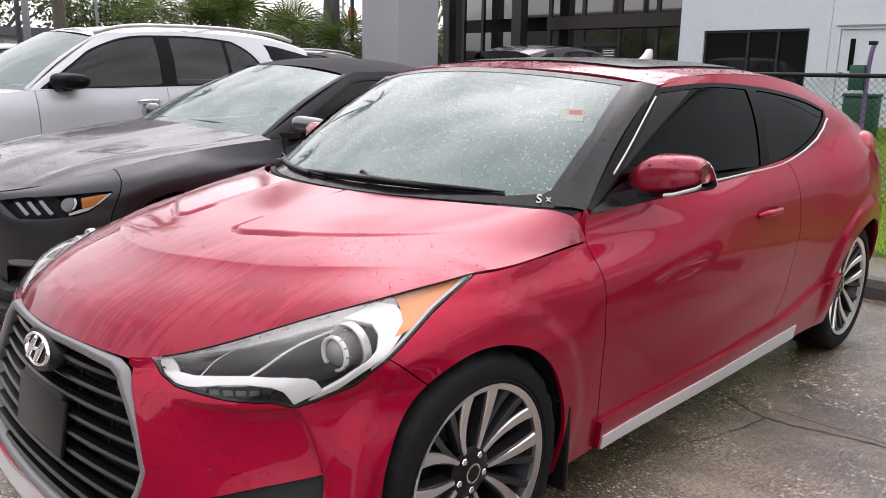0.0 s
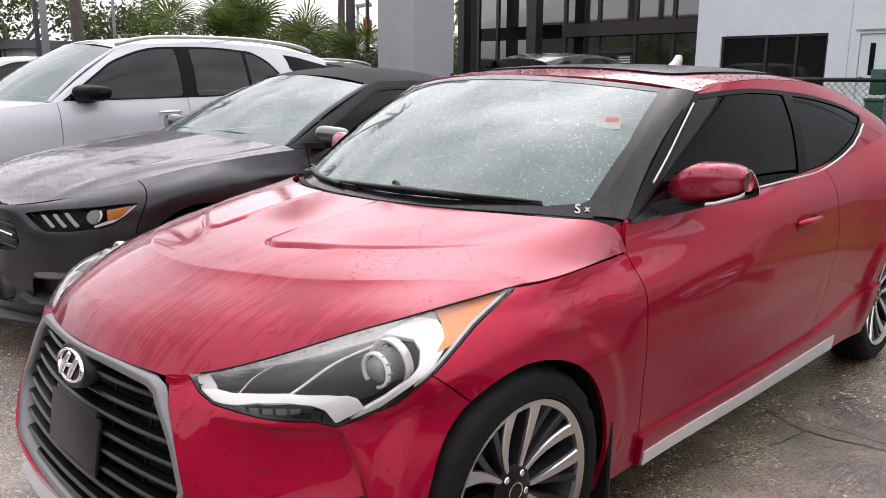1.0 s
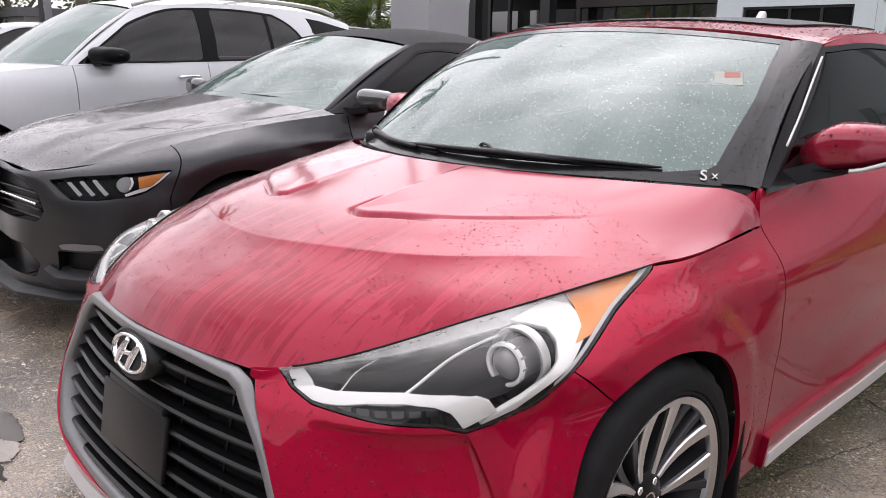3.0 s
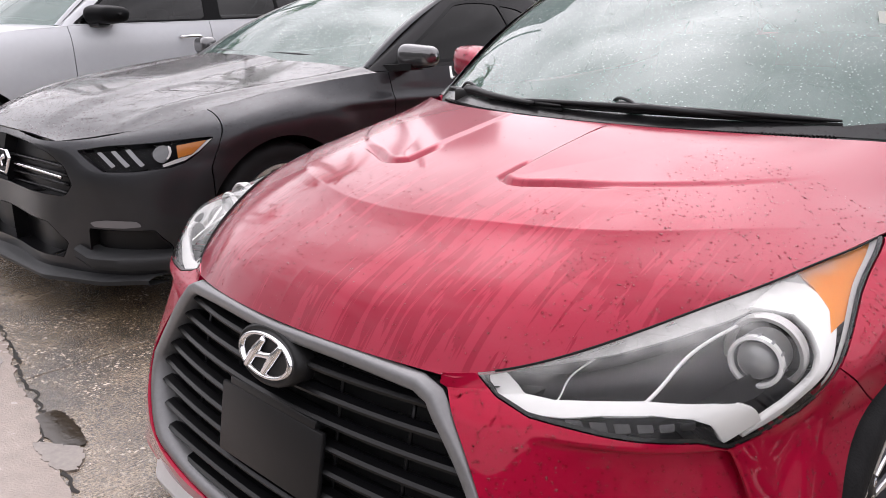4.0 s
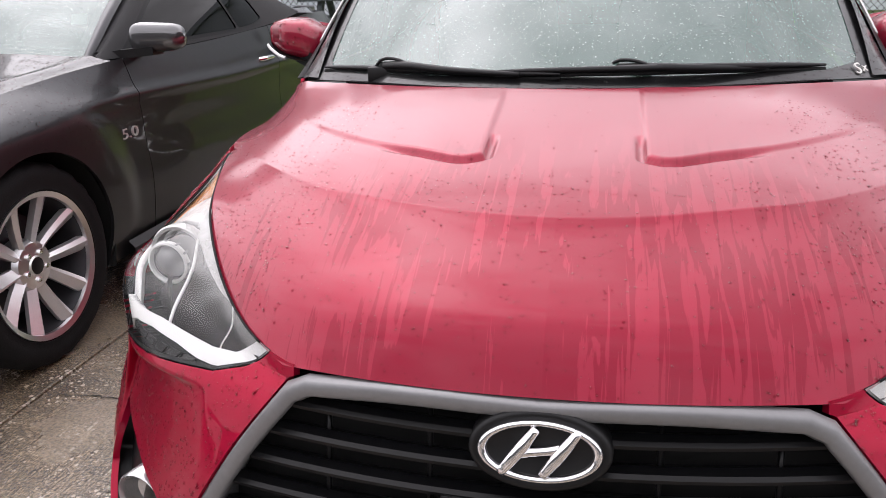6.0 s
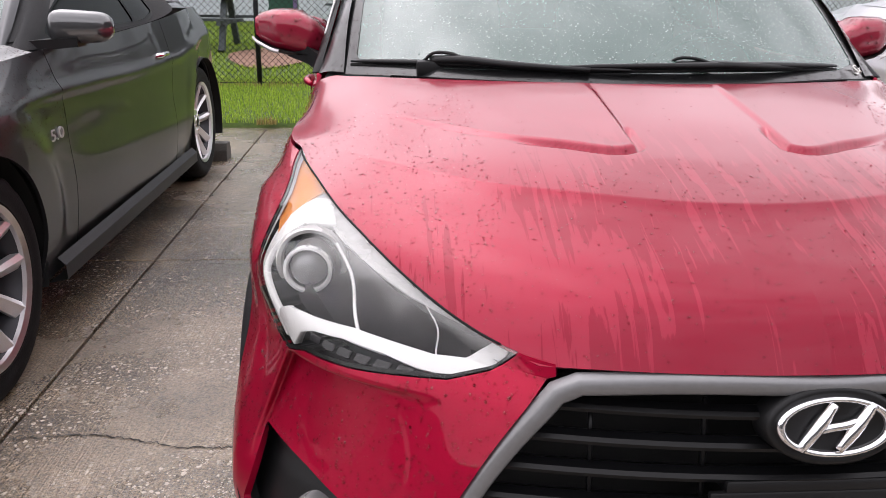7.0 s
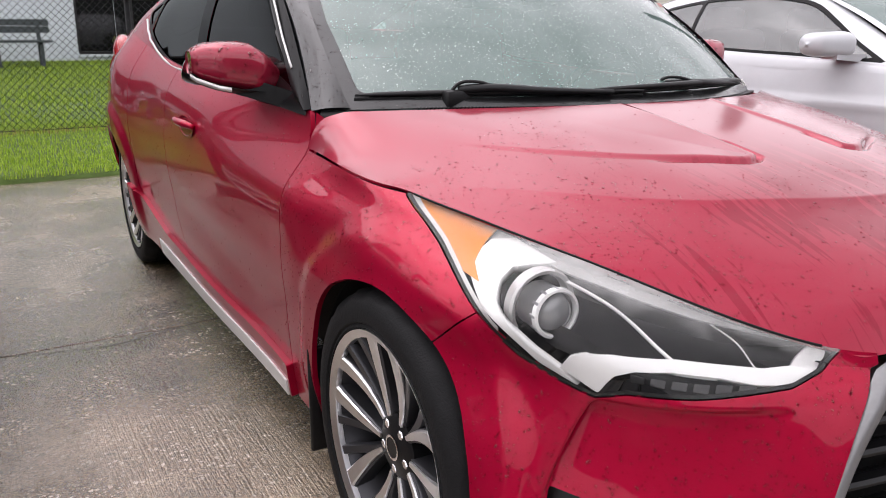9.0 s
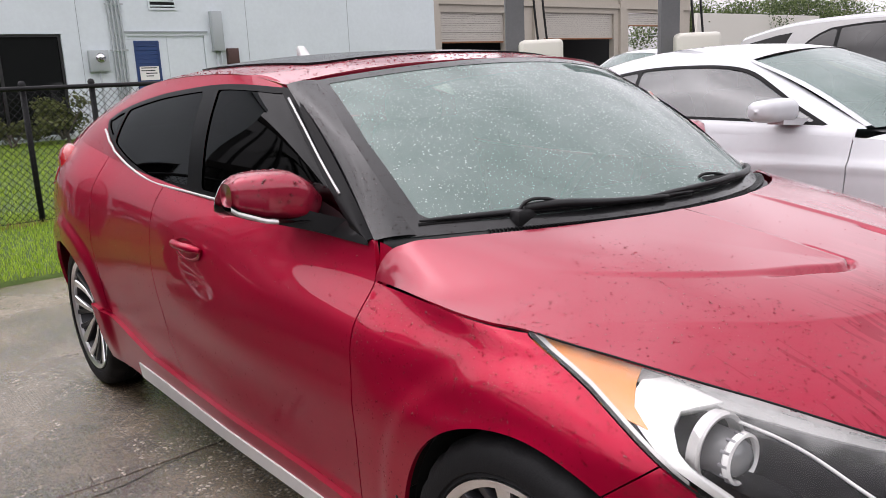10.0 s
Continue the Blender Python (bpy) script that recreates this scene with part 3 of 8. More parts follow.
def leaf_material(name, dark, light):
    m = material(name, dark, 0.55)
    t = m.node_tree
    b = t.nodes["Principled BSDF"]
    geo, r = t.nodes.new("ShaderNodeNewGeometry"), t.nodes.new("ShaderNodeValToRGB")
    r.color_ramp.elements[0].color, r.color_ramp.elements[1].color = (*dark, 1), (*light, 1)
    t.links.new(geo.outputs["Random Per Island"], r.inputs[0])
    t.links.new(r.outputs[0], b.inputs["Base Color"])
    thin, both = t.nodes.new("ShaderNodeBsdfTranslucent"), t.nodes.new("ShaderNodeMixShader")
    both.inputs[0].default_value = 0.4
    t.links.new(r.outputs[0], thin.inputs[0])
    t.links.new(b.outputs[0], both.inputs[1])
    t.links.new(thin.outputs[0], both.inputs[2])
    t.links.new(both.outputs[0], t.nodes["Material Output"].inputs[0])
    return m


grass_blade = leaf_material("grass_blade", (0.17, 0.29, 0.020), (0.43, 0.57, 0.066))
dry_blade = leaf_material("dry_blade", (0.22, 0.16, 0.05), (0.38, 0.30, 0.10))


def lawn_z(y):
    return 0.045 + 0.0286 * (y - 5.0)


tagged(part("ground", (np.array([(-600, -600, -.03), (600, -600, -.03), (600, 600, -.03), (-600, 600, -.03)], float), [(0, 1, 2, 3)]), asphalt, smooth=False), "dark wet asphalt lot", "ground", kind="structure")
pavement = tagged(part("pavement", box(-7.6, 7.4, -7.0, 5.0, -.14, -.012), joint_dark, smooth=False), "wet concrete parking pavement in slabs", "pavement", kind="structure")
# slabs with tooled joints
XJ = [-7.6, -4.62, -1.58, 1.46, 4.45, 7.4]
YJ = [-7.0, -4.4, -1.35, 1.68, 5.0]
for i in range(5):
    for j in range(4):
        lift = 0.0015 * ((i * 7 + j * 3) % 3)
        g = 0.004 if YJ[j + 1] == 1.68 or YJ[j] == 1.68 else 0.006
        part("slab", box(XJ[i] + .006, XJ[i + 1] - .006, YJ[j] + g, YJ[j + 1] - (0 if YJ[j + 1] == 5.0 else g), -.10, lift, .004), concrete, pavement, smooth=False)


def crack(points, width, seed):
    """A ragged dark crack lying on the slabs."""
    rng = np.random.default_rng(seed)
    c = curve(points, 90)
    c = c + np.cumsum(rng.normal(0, .0018, c.shape), axis=0) * [1, 1] + rng.normal(0, .004, c.shape)
    d = np.gradient(c, axis=0)
    n = np.c_[-d[:, 1], d[:, 0]] / np.linalg.norm(d, axis=1, keepdims=True)
    w = width * (.35 + rng.random(90))[:, None]
    z = np.full(90, .0052)
    G = np.array([np.c_[c + n * w, z], np.c_[c - n * w, z]])
    return part("crack", sheet(G[::-1]), joint_dark, pavement, "ragged dark crack in the concrete", smooth=False)


crack([(.74, 1.66), (.93, 1.57), (1.12, 1.60), (1.33, 1.65), (1.9, 1.58), (2.6, 1.66)], .004, 1)
crack([(.93, 1.57), (.85, 1.25), (.69, .75), (.60, .3)], .0025, 2)
crack([(-1.56, .27), (-1.34, .28), (-1.1, .22), (-.93, .22), (-.5, .2)], .0025, 3)
crack([(-1.50, 1.69), (-1.1, 1.60), (-.80, 1.66), (-.3, 1.64)], .0025, 4)
crack([(-2.46, -.55), (-2.52, -.31), (-2.56, .3)], .003, 5)
# broken lighter concrete in front of the grey car
edge = [(-2.30, -.53), (-2.08, -.56), (-1.85, -.60), (-1.52, -.685), (-1.38, -.69), (-1.20, -.735), (-1.10, -.78), (-.95, -.79), (-.78, -.82)]
rng0 = np.random.default_rng(8)
ec = curve(edge, 70) + rng0.normal(0, .005, (70, 2))
patch = np.vstack([ec, [(-.3, -1.1), (-.1, -1.9), (-1.0, -2.6), (-2.6, -2.4), (-2.9, -1.2), (-2.7, -.62)]])
part("patch_slab", prism(patch[::-1], -.03, .007), worn_concrete, pavement, "paler worn concrete with a broken edge", smooth=False)
crack([tuple(p) for p in edge], .0055, 6)
crack([(-1.9, -1.15), (-1.75, -.95), (-1.62, -.72)], .003, 7)


def puddle(points, mat, label, z, seed):
    """A thin ragged sheet of water."""
    rng = np.random.default_rng(seed)
    P = loop(points, 70)
    P = P + rng.normal(0, .003, P.shape)
    part("puddle", prism(P, .002, z), mat, pavement, label, smooth=False)


puddle([(-1.28, -.715), (-1.27, -.665), (-1.17, -.655), (-1.08, -.665), (-1.005, -.69), (-1.03, -.725), (-1.13, -.75), (-1.20, -.735)], puddle_mud, "shallow brown puddle along the broken edge", .0075, 1)
puddle([(-1.12, -.785), (-1.05, -.735), (-.99, -.705), (-.89, -.765), (-.93, -.795), (-1.03, -.80)], puddle_water, "clear puddle that mirrors the sky", .0090, 2)
puddle([(-2.35, -.60), (-2.02, -.615), (-1.72, -.68), (-1.66, -.76), (-1.95, -.86), (-2.3, -.80)], puddle_water, "clear puddle that mirrors the sky", .0090, 3)


def wheel_stop(x0, x1, y):
    st = thing("wheel_stop", (x0 + x1) / 2, y, 0, "grey concrete wheel stop on the pavement", "wheel stop", "wheel stops")
    w = (x1 - x0) / 2
    prof = [(-.075, .0025), (-.070, .07), (-.045, .115), (.045, .115), (.070, .07), (.075, .0025)]
    rows = [np.array([(sx, py, pz) for py, pz in prof]) for sx in (-w, -w + .02, 0, w - .02, w)]
    G = np.array(rows)
    V, F = sheet(G)
    part("block", (V, F + [tuple(range(6)), tuple(reversed(range(24, 30)))]), stop_concrete, st, smooth=False)
    for sx in (-w * .66, w * .66):
        part("anchor_bolt", moved(lathe([(0, .012), (.014, .010), (.016, 0)], 10, "z"), Matrix.Translation((sx, 0, .113))), dark_alloy, st)


wheel_stop(-3.50, -1.66, 3.76)
wheel_stop(.22, .86, 3.80)
wheel_stop(1.95, 3.75, 3.80)

# lawn: one sloping sheet, turf edge, blades
gx, gy = np.meshgrid(np.linspace(-4.6, 13, 60), np.r_[4.985, 5.03, np.linspace(5.1, 16.0, 60)])
gz = lawn_z(gy) + .012 * np.sin(gx * 2.1 + gy) * np.sin(gy * 1.7)
gz[0] = -.01
lawn = tagged(part("lawn", sheet(np.stack([gx, gy, gz], -1)), lawn_soil), "mown green lawn behind the parking bay", "lawn", kind="structure")


def blades(name, n, x0, x1, y0, y1, h, w, mat, label, seed, where=None):
    """Many small bent blades in one mesh."""
    rng = np.random.default_rng(seed)
    x, y = rng.uniform(x0, x1, n), rng.uniform(y0, y1, n)
    if where is not None:
        k = where(x, y, rng)
        x, y = x[k], y[k]
        n = len(x)
    z = lawn_z(y)
    a, lean = rng.uniform(0, 2 * np.pi, n), rng.uniform(.15, .7, n)
    hh, ww = h * rng.uniform(.5, 1.2, n), w * rng.uniform(.7, 1.3, n)
    dx, dy = np.cos(a), np.sin(a)
    px, py = -dy * ww, dx * ww
    P = np.stack([np.c_[x - px, y - py, z - .005], np.c_[x + px, y + py, z - .005],
                  np.c_[x + dx * hh * lean * .35 + px * .7, y + dy * hh * lean * .35 + py * .7, z + hh * .6], np.c_[x + dx * hh * lean * .35 - px * .7, y + dy * hh * lean * .35 - py * .7, z + hh * .6],
                  np.c_[x + dx * hh * lean, y + dy * hh * lean, z + hh]], 1).reshape(-1, 3)
    i = np.arange(n) * 5
    F = [f for b in i.tolist() for f in ((b, b + 1, b + 2, b + 3), (b + 3, b + 2, b + 4))]
    return tagged(part(name, (P, F), mat, smooth=False), label, "grass", kind="stuff")


bare = lambda x, y: ((x + 2.15) / .62) ** 2 + ((y - 9.6) / 1.15) ** 2 < 1
blades("grass", 52000, -4.4, 3.2, 4.97, 7.6, .042, .0034, grass_blade, "short green grass at the pavement edge", 11)
blades("grass", 42000, -4.4, 4.0, 7.6, 15.9, .045, .0055, grass_blade, "short green grass by the building", 12, lambda x, y, r: ~bare(x, y))
blades("dry_grass", 2600, -4.4, 3.2, 6.85, 7.10, .05, .004, dry_blade, "dry straw under the fence", 13, lambda x, y, r: r.random(len(x)) < .8)
blades("dry_weed", 90, -1.66, -1.50, 4.90, 5.03, .05, .004, dry_blade, "dry yellow weed at the slab joint", 14)
th = np.linspace(0, 2 * np.pi, 40, endpoint=False)
dp = np.c_[-2.15 + .62 * np.cos(th) * (1 + .1 * np.sin(3 * th)), 9.6 + 1.15 * np.sin(th) * (1 + .1 * np.cos(4 * th))]
tagged(part("bare_patch", (np.c_[dp, lawn_z(dp[:, 1]) + .016], [tuple(range(40))]), dirt, smooth=False), "bare reddish dirt worn into the lawn", "dirt", kind="structure")


# ---- wheels ----
def tyre_mesh(R, rim, width, n=72):
    """Tyre about the x axis, outer face towards +x, with shoulder blocks and tread grooves."""
    w = width / 2
    prof = [(rim, -w * 0.8), (rim + 0.02, -w * 0.98), (R - 0.035, -w), (R - 0.010, -w * 0.9), (R, -w * 0.72), (R, -w * 0.42), (R - 0.008, -w * 0.40), (R - 0.008, -w * 0.36), (R, -w * 0.34),
            (R, -0.006), (R - 0.008, -0.004), (R - 0.008, 0.004), (R, 0.006), (R, w * 0.34), (R - 0.008, w * 0.36), (R - 0.008, w * 0.40), (R, w * 0.42), (R, w * 0.72),
            (R - 0.010, w * 0.9), (R - 0.022, w * 0.97), (R - 0.035, w), (R - 0.045, w * 1.015), (R - 0.062, w * 1.0), (rim + 0.016, w * 0.96), (rim + 0.010, w * 0.98), (rim, w * 0.86)]
    V, F = lathe(prof, n)
    m = len(prof)
    V = V.reshape(m, n, 3)
    cut = np.arange(n) % 3 == 0
    for i in range(m):
        if prof[i][0] > R - 0.012:
            s = np.where(cut & (abs(prof[i][1]) > w * 0.42), 1 - 0.007 / R, 1.0)
            V[i, :, 1:] *= s[:, None]
    return V.reshape(-1, 3), F


def spoke(r0, r1, a0, a1, w0, w1, x0, x1, thick, lip=0.004):
    """A bar on a wheel's face from radius r0, angle a0 to r1, a1; widths w0, w1; face at x0 (hub) to x1 (rim)."""
    V = []
    n = 6
    for k in range(n):
        u = k / (n - 1)
        r, a, w, x = r0 + (r1 - r0) * u, a0 + (a1 - a0) * u, w0 + (w1 - w0) * u, x0 + (x1 - x0) * (u ** 1.6)
        c, s = math.cos(a), math.sin(a)
        for side, dx in ((-1, -thick), (-1, -lip), (-0.8, 0), (0.8, 0), (1, -lip), (1, -thick)):
            V.append((x + dx, r * c - side * w / 2 * s, r * s + side * w / 2 * c))
    F = [(6 * i + j, 6 * i + j + 1, 6 * i + j + 7, 6 * i + j + 6) for i in range(n - 1) for j in range(5)]
    F += [(5, 4, 3, 2, 1, 0), tuple(6 * (n - 1) + j for j in range(6))]
    return np.array(V), F


def blade_spoke(r0, r1, a0, a1, w0, w1, x0, x1, thick):
    """A spoke with a raised ridge nearer one edge and a sloping facet beside it."""
    V, n = [], 6
    for k in range(n):
        u = k / (n - 1)
        r, a, w, x = r0 + (r1 - r0) * u, a0 + (a1 - a0) * u, w0 + (w1 - w0) * u, x0 + (x1 - x0) * u ** 1.4
        c, q = math.cos(a), math.sin(a)
        for side, dx in ((-1, -thick), (-1, -.020), (.35, 0), (1, -.010), (1, -thick)):
            V.append((x + dx, r * c - side * w / 2 * q, r * q + side * w / 2 * c))
    F = [(5 * i + j, 5 * i + j + 1, 5 * i + j + 6, 5 * i + j + 5) for i in range(n - 1) for j in range(4)]
    return np.array(V), F + [(4, 3, 2, 1, 0), tuple(5 * (n - 1) + j for j in range(5))]


def wheel(parent, x, y, z, side, R, rim, width, style, name="wheel"):
    """A wheel of its parts; side is +1 for the car's left."""
    w = new(name)
    w.parent = parent
    w.matrix_local = pose(x, y, z, 0, 0, 0 if side > 0 else 180)
    part("tyre", tyre_mesh(R, rim, width), rubber, w, smooth=40)
    f = width / 2
    barrel = lathe([(rim - 0.012, f * 0.80), (rim - 0.03, f * 0.3), (rim - 0.035, -f * 0.9), (rim - 0.10, -f * 0.9)], 72)
    part("rim", barrel, dark_alloy, w, "dark wheel barrel", smooth=30)
    part("rim_lip", lathe([(rim - 0.014, f * 0.80), (rim - 0.013, f * 0.91), (rim - 0.004, f * 0.95), (rim + 0.004, f * 0.98), (rim + 0.003, f * 0.86)], 72), machined, w, "machined rim lip", smooth=30)
    part("brake_disc", lathe([(0.05, -0.012), (rim * 0.70, -0.012), (rim * 0.70, -0.03), (0.05, -0.03)], 40), dark_alloy, w, smooth=30)
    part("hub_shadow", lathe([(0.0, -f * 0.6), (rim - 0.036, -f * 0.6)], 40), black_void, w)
    xf = f * 0.72
    if style == "five_pair":
        for k in range(5):
            a = 2 * np.pi * k / 5 + np.pi / 2
            for s in (-1, 1):
                part("spoke", spoke(0.062, rim - 0.002, a + s * 0.40, a + s * 0.185, 0.011, 0.040, xf * 0.90, f * 0.93, 0.006), machined, w, "machined alloy spoke face", smooth=30)
                part("spoke_web", spoke(0.050, rim - 0.006, a + s * 0.40, a + s * 0.185, 0.018, 0.044, xf * 0.84, f * 0.88, 0.040), dark_alloy, w, "dark painted spoke side", smooth=30)
            for s in (-1, 1):
                part("inner_spoke", spoke(0.055, rim - 0.006, a + np.pi / 5 + s * 0.20, a + np.pi / 5 + s * 0.15, 0.016, 0.022, xf * 0.80, f * 0.90, 0.03), dark_alloy, w, "dark painted thin spoke", smooth=30)
        part("hub_cap", lathe([(0.0, xf * 0.97), (0.024, xf * 0.97), (0.029, xf * 0.93), (0.055, xf * 0.90), (0.068, xf * 0.80), (0.070, 0)], 40), black_plastic, w, smooth=30)
        ring = lathe([(0.021, xf * 0.975), (0.0235, xf * 0.985), (0.026, xf * 0.975)], 32)
        part("cap_emblem", ring, chrome, w, "chrome emblem ring")
        nuts = 5
    else:
        for k in range(5):
            a = 2 * np.pi * k / 5 + np.pi / 2
            for s in (-1, 1):
                part("spoke", blade_spoke(0.050, rim - 0.004, a + s * 0.37, a + s * 0.285, 0.032, 0.050, xf * 0.80, f * 0.92, 0.034), satin_alloy, w, "satin alloy spoke with a ridge", smooth=20)
        part("hub_cap", lathe([(0.0, xf * 0.92), (0.030, xf * 0.92), (0.034, xf * 0.86), (0.075, xf * 0.80), (0.085, xf * 0.6), (0.085, 0)], 40), machined, w, smooth=30)
        part("cap_emblem", lathe([(0.0, xf * 0.935), (0.026, xf * 0.935), (0.028, xf * 0.92)], 32), black_plastic, w, "black centre cap")
        nuts = 5
    for k in range(nuts):
        a = 2 * np.pi * (k + 0.5) / nuts + np.pi / 2
        part("wheel_nut", moved(lathe([(0.0, xf * 0.93), (0.008, xf * 0.93), (0.010, xf * 0.90), (0.010, xf * 0.78)], 6), Matrix.Translation((0, 0.047 * math.cos(a), 0.047 * math.sin(a)))), chrome, w, smooth=False)
    return w


# ---- the red hatchback: half of each sheet, x > 0 is its left side, y = 0 the front axle ----
SKIN = [
    [(0, -.73, .17), (.45, -.715, .17), (.735, -.595, .17), (.82, -.37, .18), (.835, 0, .18), (.81, .52, .19), (.82, 1.3, .20), (.825, 2.1, .21), (.83, 2.65, .22), (.70, 3.10, .26), (0, 3.30, .26)],
    [(0, -.760, .29), (.47, -.735, .29), (.770, -.535, .29), (.845, -.36, .30), (.865, 0, .30), (.823, .54, .29), (.835, 1.3, .30), (.84, 2.1, .31), (.87, 2.65, .33), (.76, 3.10, .38), (0, 3.34, .38)],
    [(0, -.742, .45), (.49, -.695, .455), (.775, -.44, .465), (.855, -.27, .46), (.875, 0, .46), (.838, .53, .46), (.845, 1.3, .46), (.858, 2.1, .47), (.888, 2.65, .5), (.79, 3.10, .54), (0, 3.36, .54)],
    [(0, -.716, .60), (.435, -.648, .60), (.727, -.463, .606), (.842, -.18, .60), (.880, .02, .64), (.848, .52, .60), (.855, 1.3, .60), (.868, 2.1, .62), (.898, 2.65, .68), (.80, 3.07, .72), (0, 3.35, .72)],
    [(0, -.708, .645), (.410, -.622, .640), (.762, -.388, .698), (.829, -.188, .69), (.860, .04, .735), (.838, .515, .74), (.850, 1.3, .74), (.862, 2.1, .765), (.892, 2.65, .82), (.785, 3.05, .87), (0, 3.32, .87)],
    [(0, -.704, .658), (.404, -.618, .646), (.712, -.318, .737), (.786, -.128, .754), (.815, .05, .787), (.776, .502, .832), (.828, 1.3, .850), (.842, 2.1, .885), (.862, 2.65, .94), (.75, 3.02, .97), (0, 3.28, .97)],
    [(0, -.700, .668), (.400, -.611, .666), (.634, -.300, .758), (.705, -.115, .790), (.752, .05, .814), (.757, .52, .915), (.776, 1.3, .938), (.780, 2.1, 1.00), (.770, 2.65, 1.07), (.66, 3.02, 1.08), (0, 3.22, 1.08)],
]


def smooth01(x, a, b):
    w = np.clip((x - a) / (b - a), 0, 1)
    return w * w * (3 - 2 * w)


def red_skin():
    rows = [[(-r[1][0], r[1][1], r[1][2])] + r for r in SKIN]
    V, F = clip(sheet(surface(rows, 600, 120, (.62, .36))), lambda V: -V[:, 0])
    x, y, z = V.T
    for yc, amp in ((0.0, 0.010), (2.65, 0.016)):
        r = np.hypot(y - yc, z - 0.33)
        flare = amp * smooth01(r, 0.45, 0.395) * smooth01(z, 0.18, 0.34) * smooth01(x, 0.70, 0.80)
        x = x + flare
    x = x - 0.024 * smooth01(y, -.50, -.12) * smooth01(y, .50, .16) * smooth01(z, .84, .76) * smooth01(x, .62, .76)
    x = x - 0.013 * smooth01(z, .60, .68) * smooth01(z, .84, .77) * smooth01(y, -.22, .0) * smooth01(y, .50, .25) * smooth01(x, .70, .80)
    # hollow along the door's foot under a rising crease
    line = 0.33 + 0.16 * smooth01(y, 0.6, 2.1)
    dent = 0.0045 * np.exp(-((z - line - 0.07) / 0.07) ** 2) * smooth01(y, 0.55, 0.9) * smooth01(y, 2.15, 1.9)
    x = x - dent
    # blade at the bumper's corner: the face between grille and blade lies deeper
    ridge = 0.725 + (0.607 - z) * 0.384
    face = np.clip((x - 0.50) / 0.20, 0, 1) * smooth01(x, ridge + 0.002, ridge - 0.013) * np.clip((z - 0.385) / 0.185, 0, 1) * smooth01(z, 0.606, 0.592) * (y < -0.2)
    y = y + 0.050 * face
    return np.c_[x, y, z], F


def hood_seam(y):
    """Height of the gap between bonnet and wing."""
    return np.interp(y, [0.02, 0.045, 0.27, 0.5], [0.95, 0.811, 0.824, 0.832])


LAMP = [(-.352, .664), (-.335, .640), (-.305, .626), (-.20, .620), (-.11, .619), (-.067, .606), (-.01, .617), (.06, .637), (.14, .682), (.27, .752), (.395, .808), (.42, .84), (.3, .95), (-.2, .9), (-.36, .70)]
GRILLE = [(0, .668), (.18, .668), (.325, .656), (.36, .640), (.44, .545), (.50, .455), (.495, .40), (.44, .31), (.33, .245), (.15, .225), (0, .222)]


def lamp_ab(V):
    return np.c_[0.47 * V[:, 0] + 0.88 * V[:, 1], V[:, 2]]


def grille_y(x, z):
    """How far forward the nose stands at x, z."""
    y0 = np.interp(z, [.17, .29, .45, .60, .67], [-.73, -.760, -.742, -.716, -.700])
    y1 = np.interp(z, [.17, .29, .455, .60, .66], [-.705, -.735, -.690, -.648, -.616])
    return y0 + (y1 - y0) * (np.abs(x) / .46) ** 2


def inset(poly, d):
    """A closed outline moved inwards by d."""
    P = np.asarray(poly, float)
    t = np.roll(P, -1, 0) - np.roll(P, 1, 0)
    n = np.c_[-t[:, 1], t[:, 0]] / np.maximum(np.linalg.norm(t, axis=1, keepdims=True), 1e-9)
    area = 0.5 * np.sum(P[:, 0] * np.roll(P[:, 1], -1) - np.roll(P[:, 0], -1) * P[:, 1])
    return P + n * d * (1 if area > 0 else -1)


def ring_band(sections):
    """A closed band through rings of points of the same length."""
    n = len(sections[0])
    V = np.vstack(sections)
    F = [(k * n + i, k * n + (i + 1) % n, (k + 1) * n + (i + 1) % n, (k + 1) * n + i) for k in range(len(sections) - 1) for i in range(n)]
    return V, F


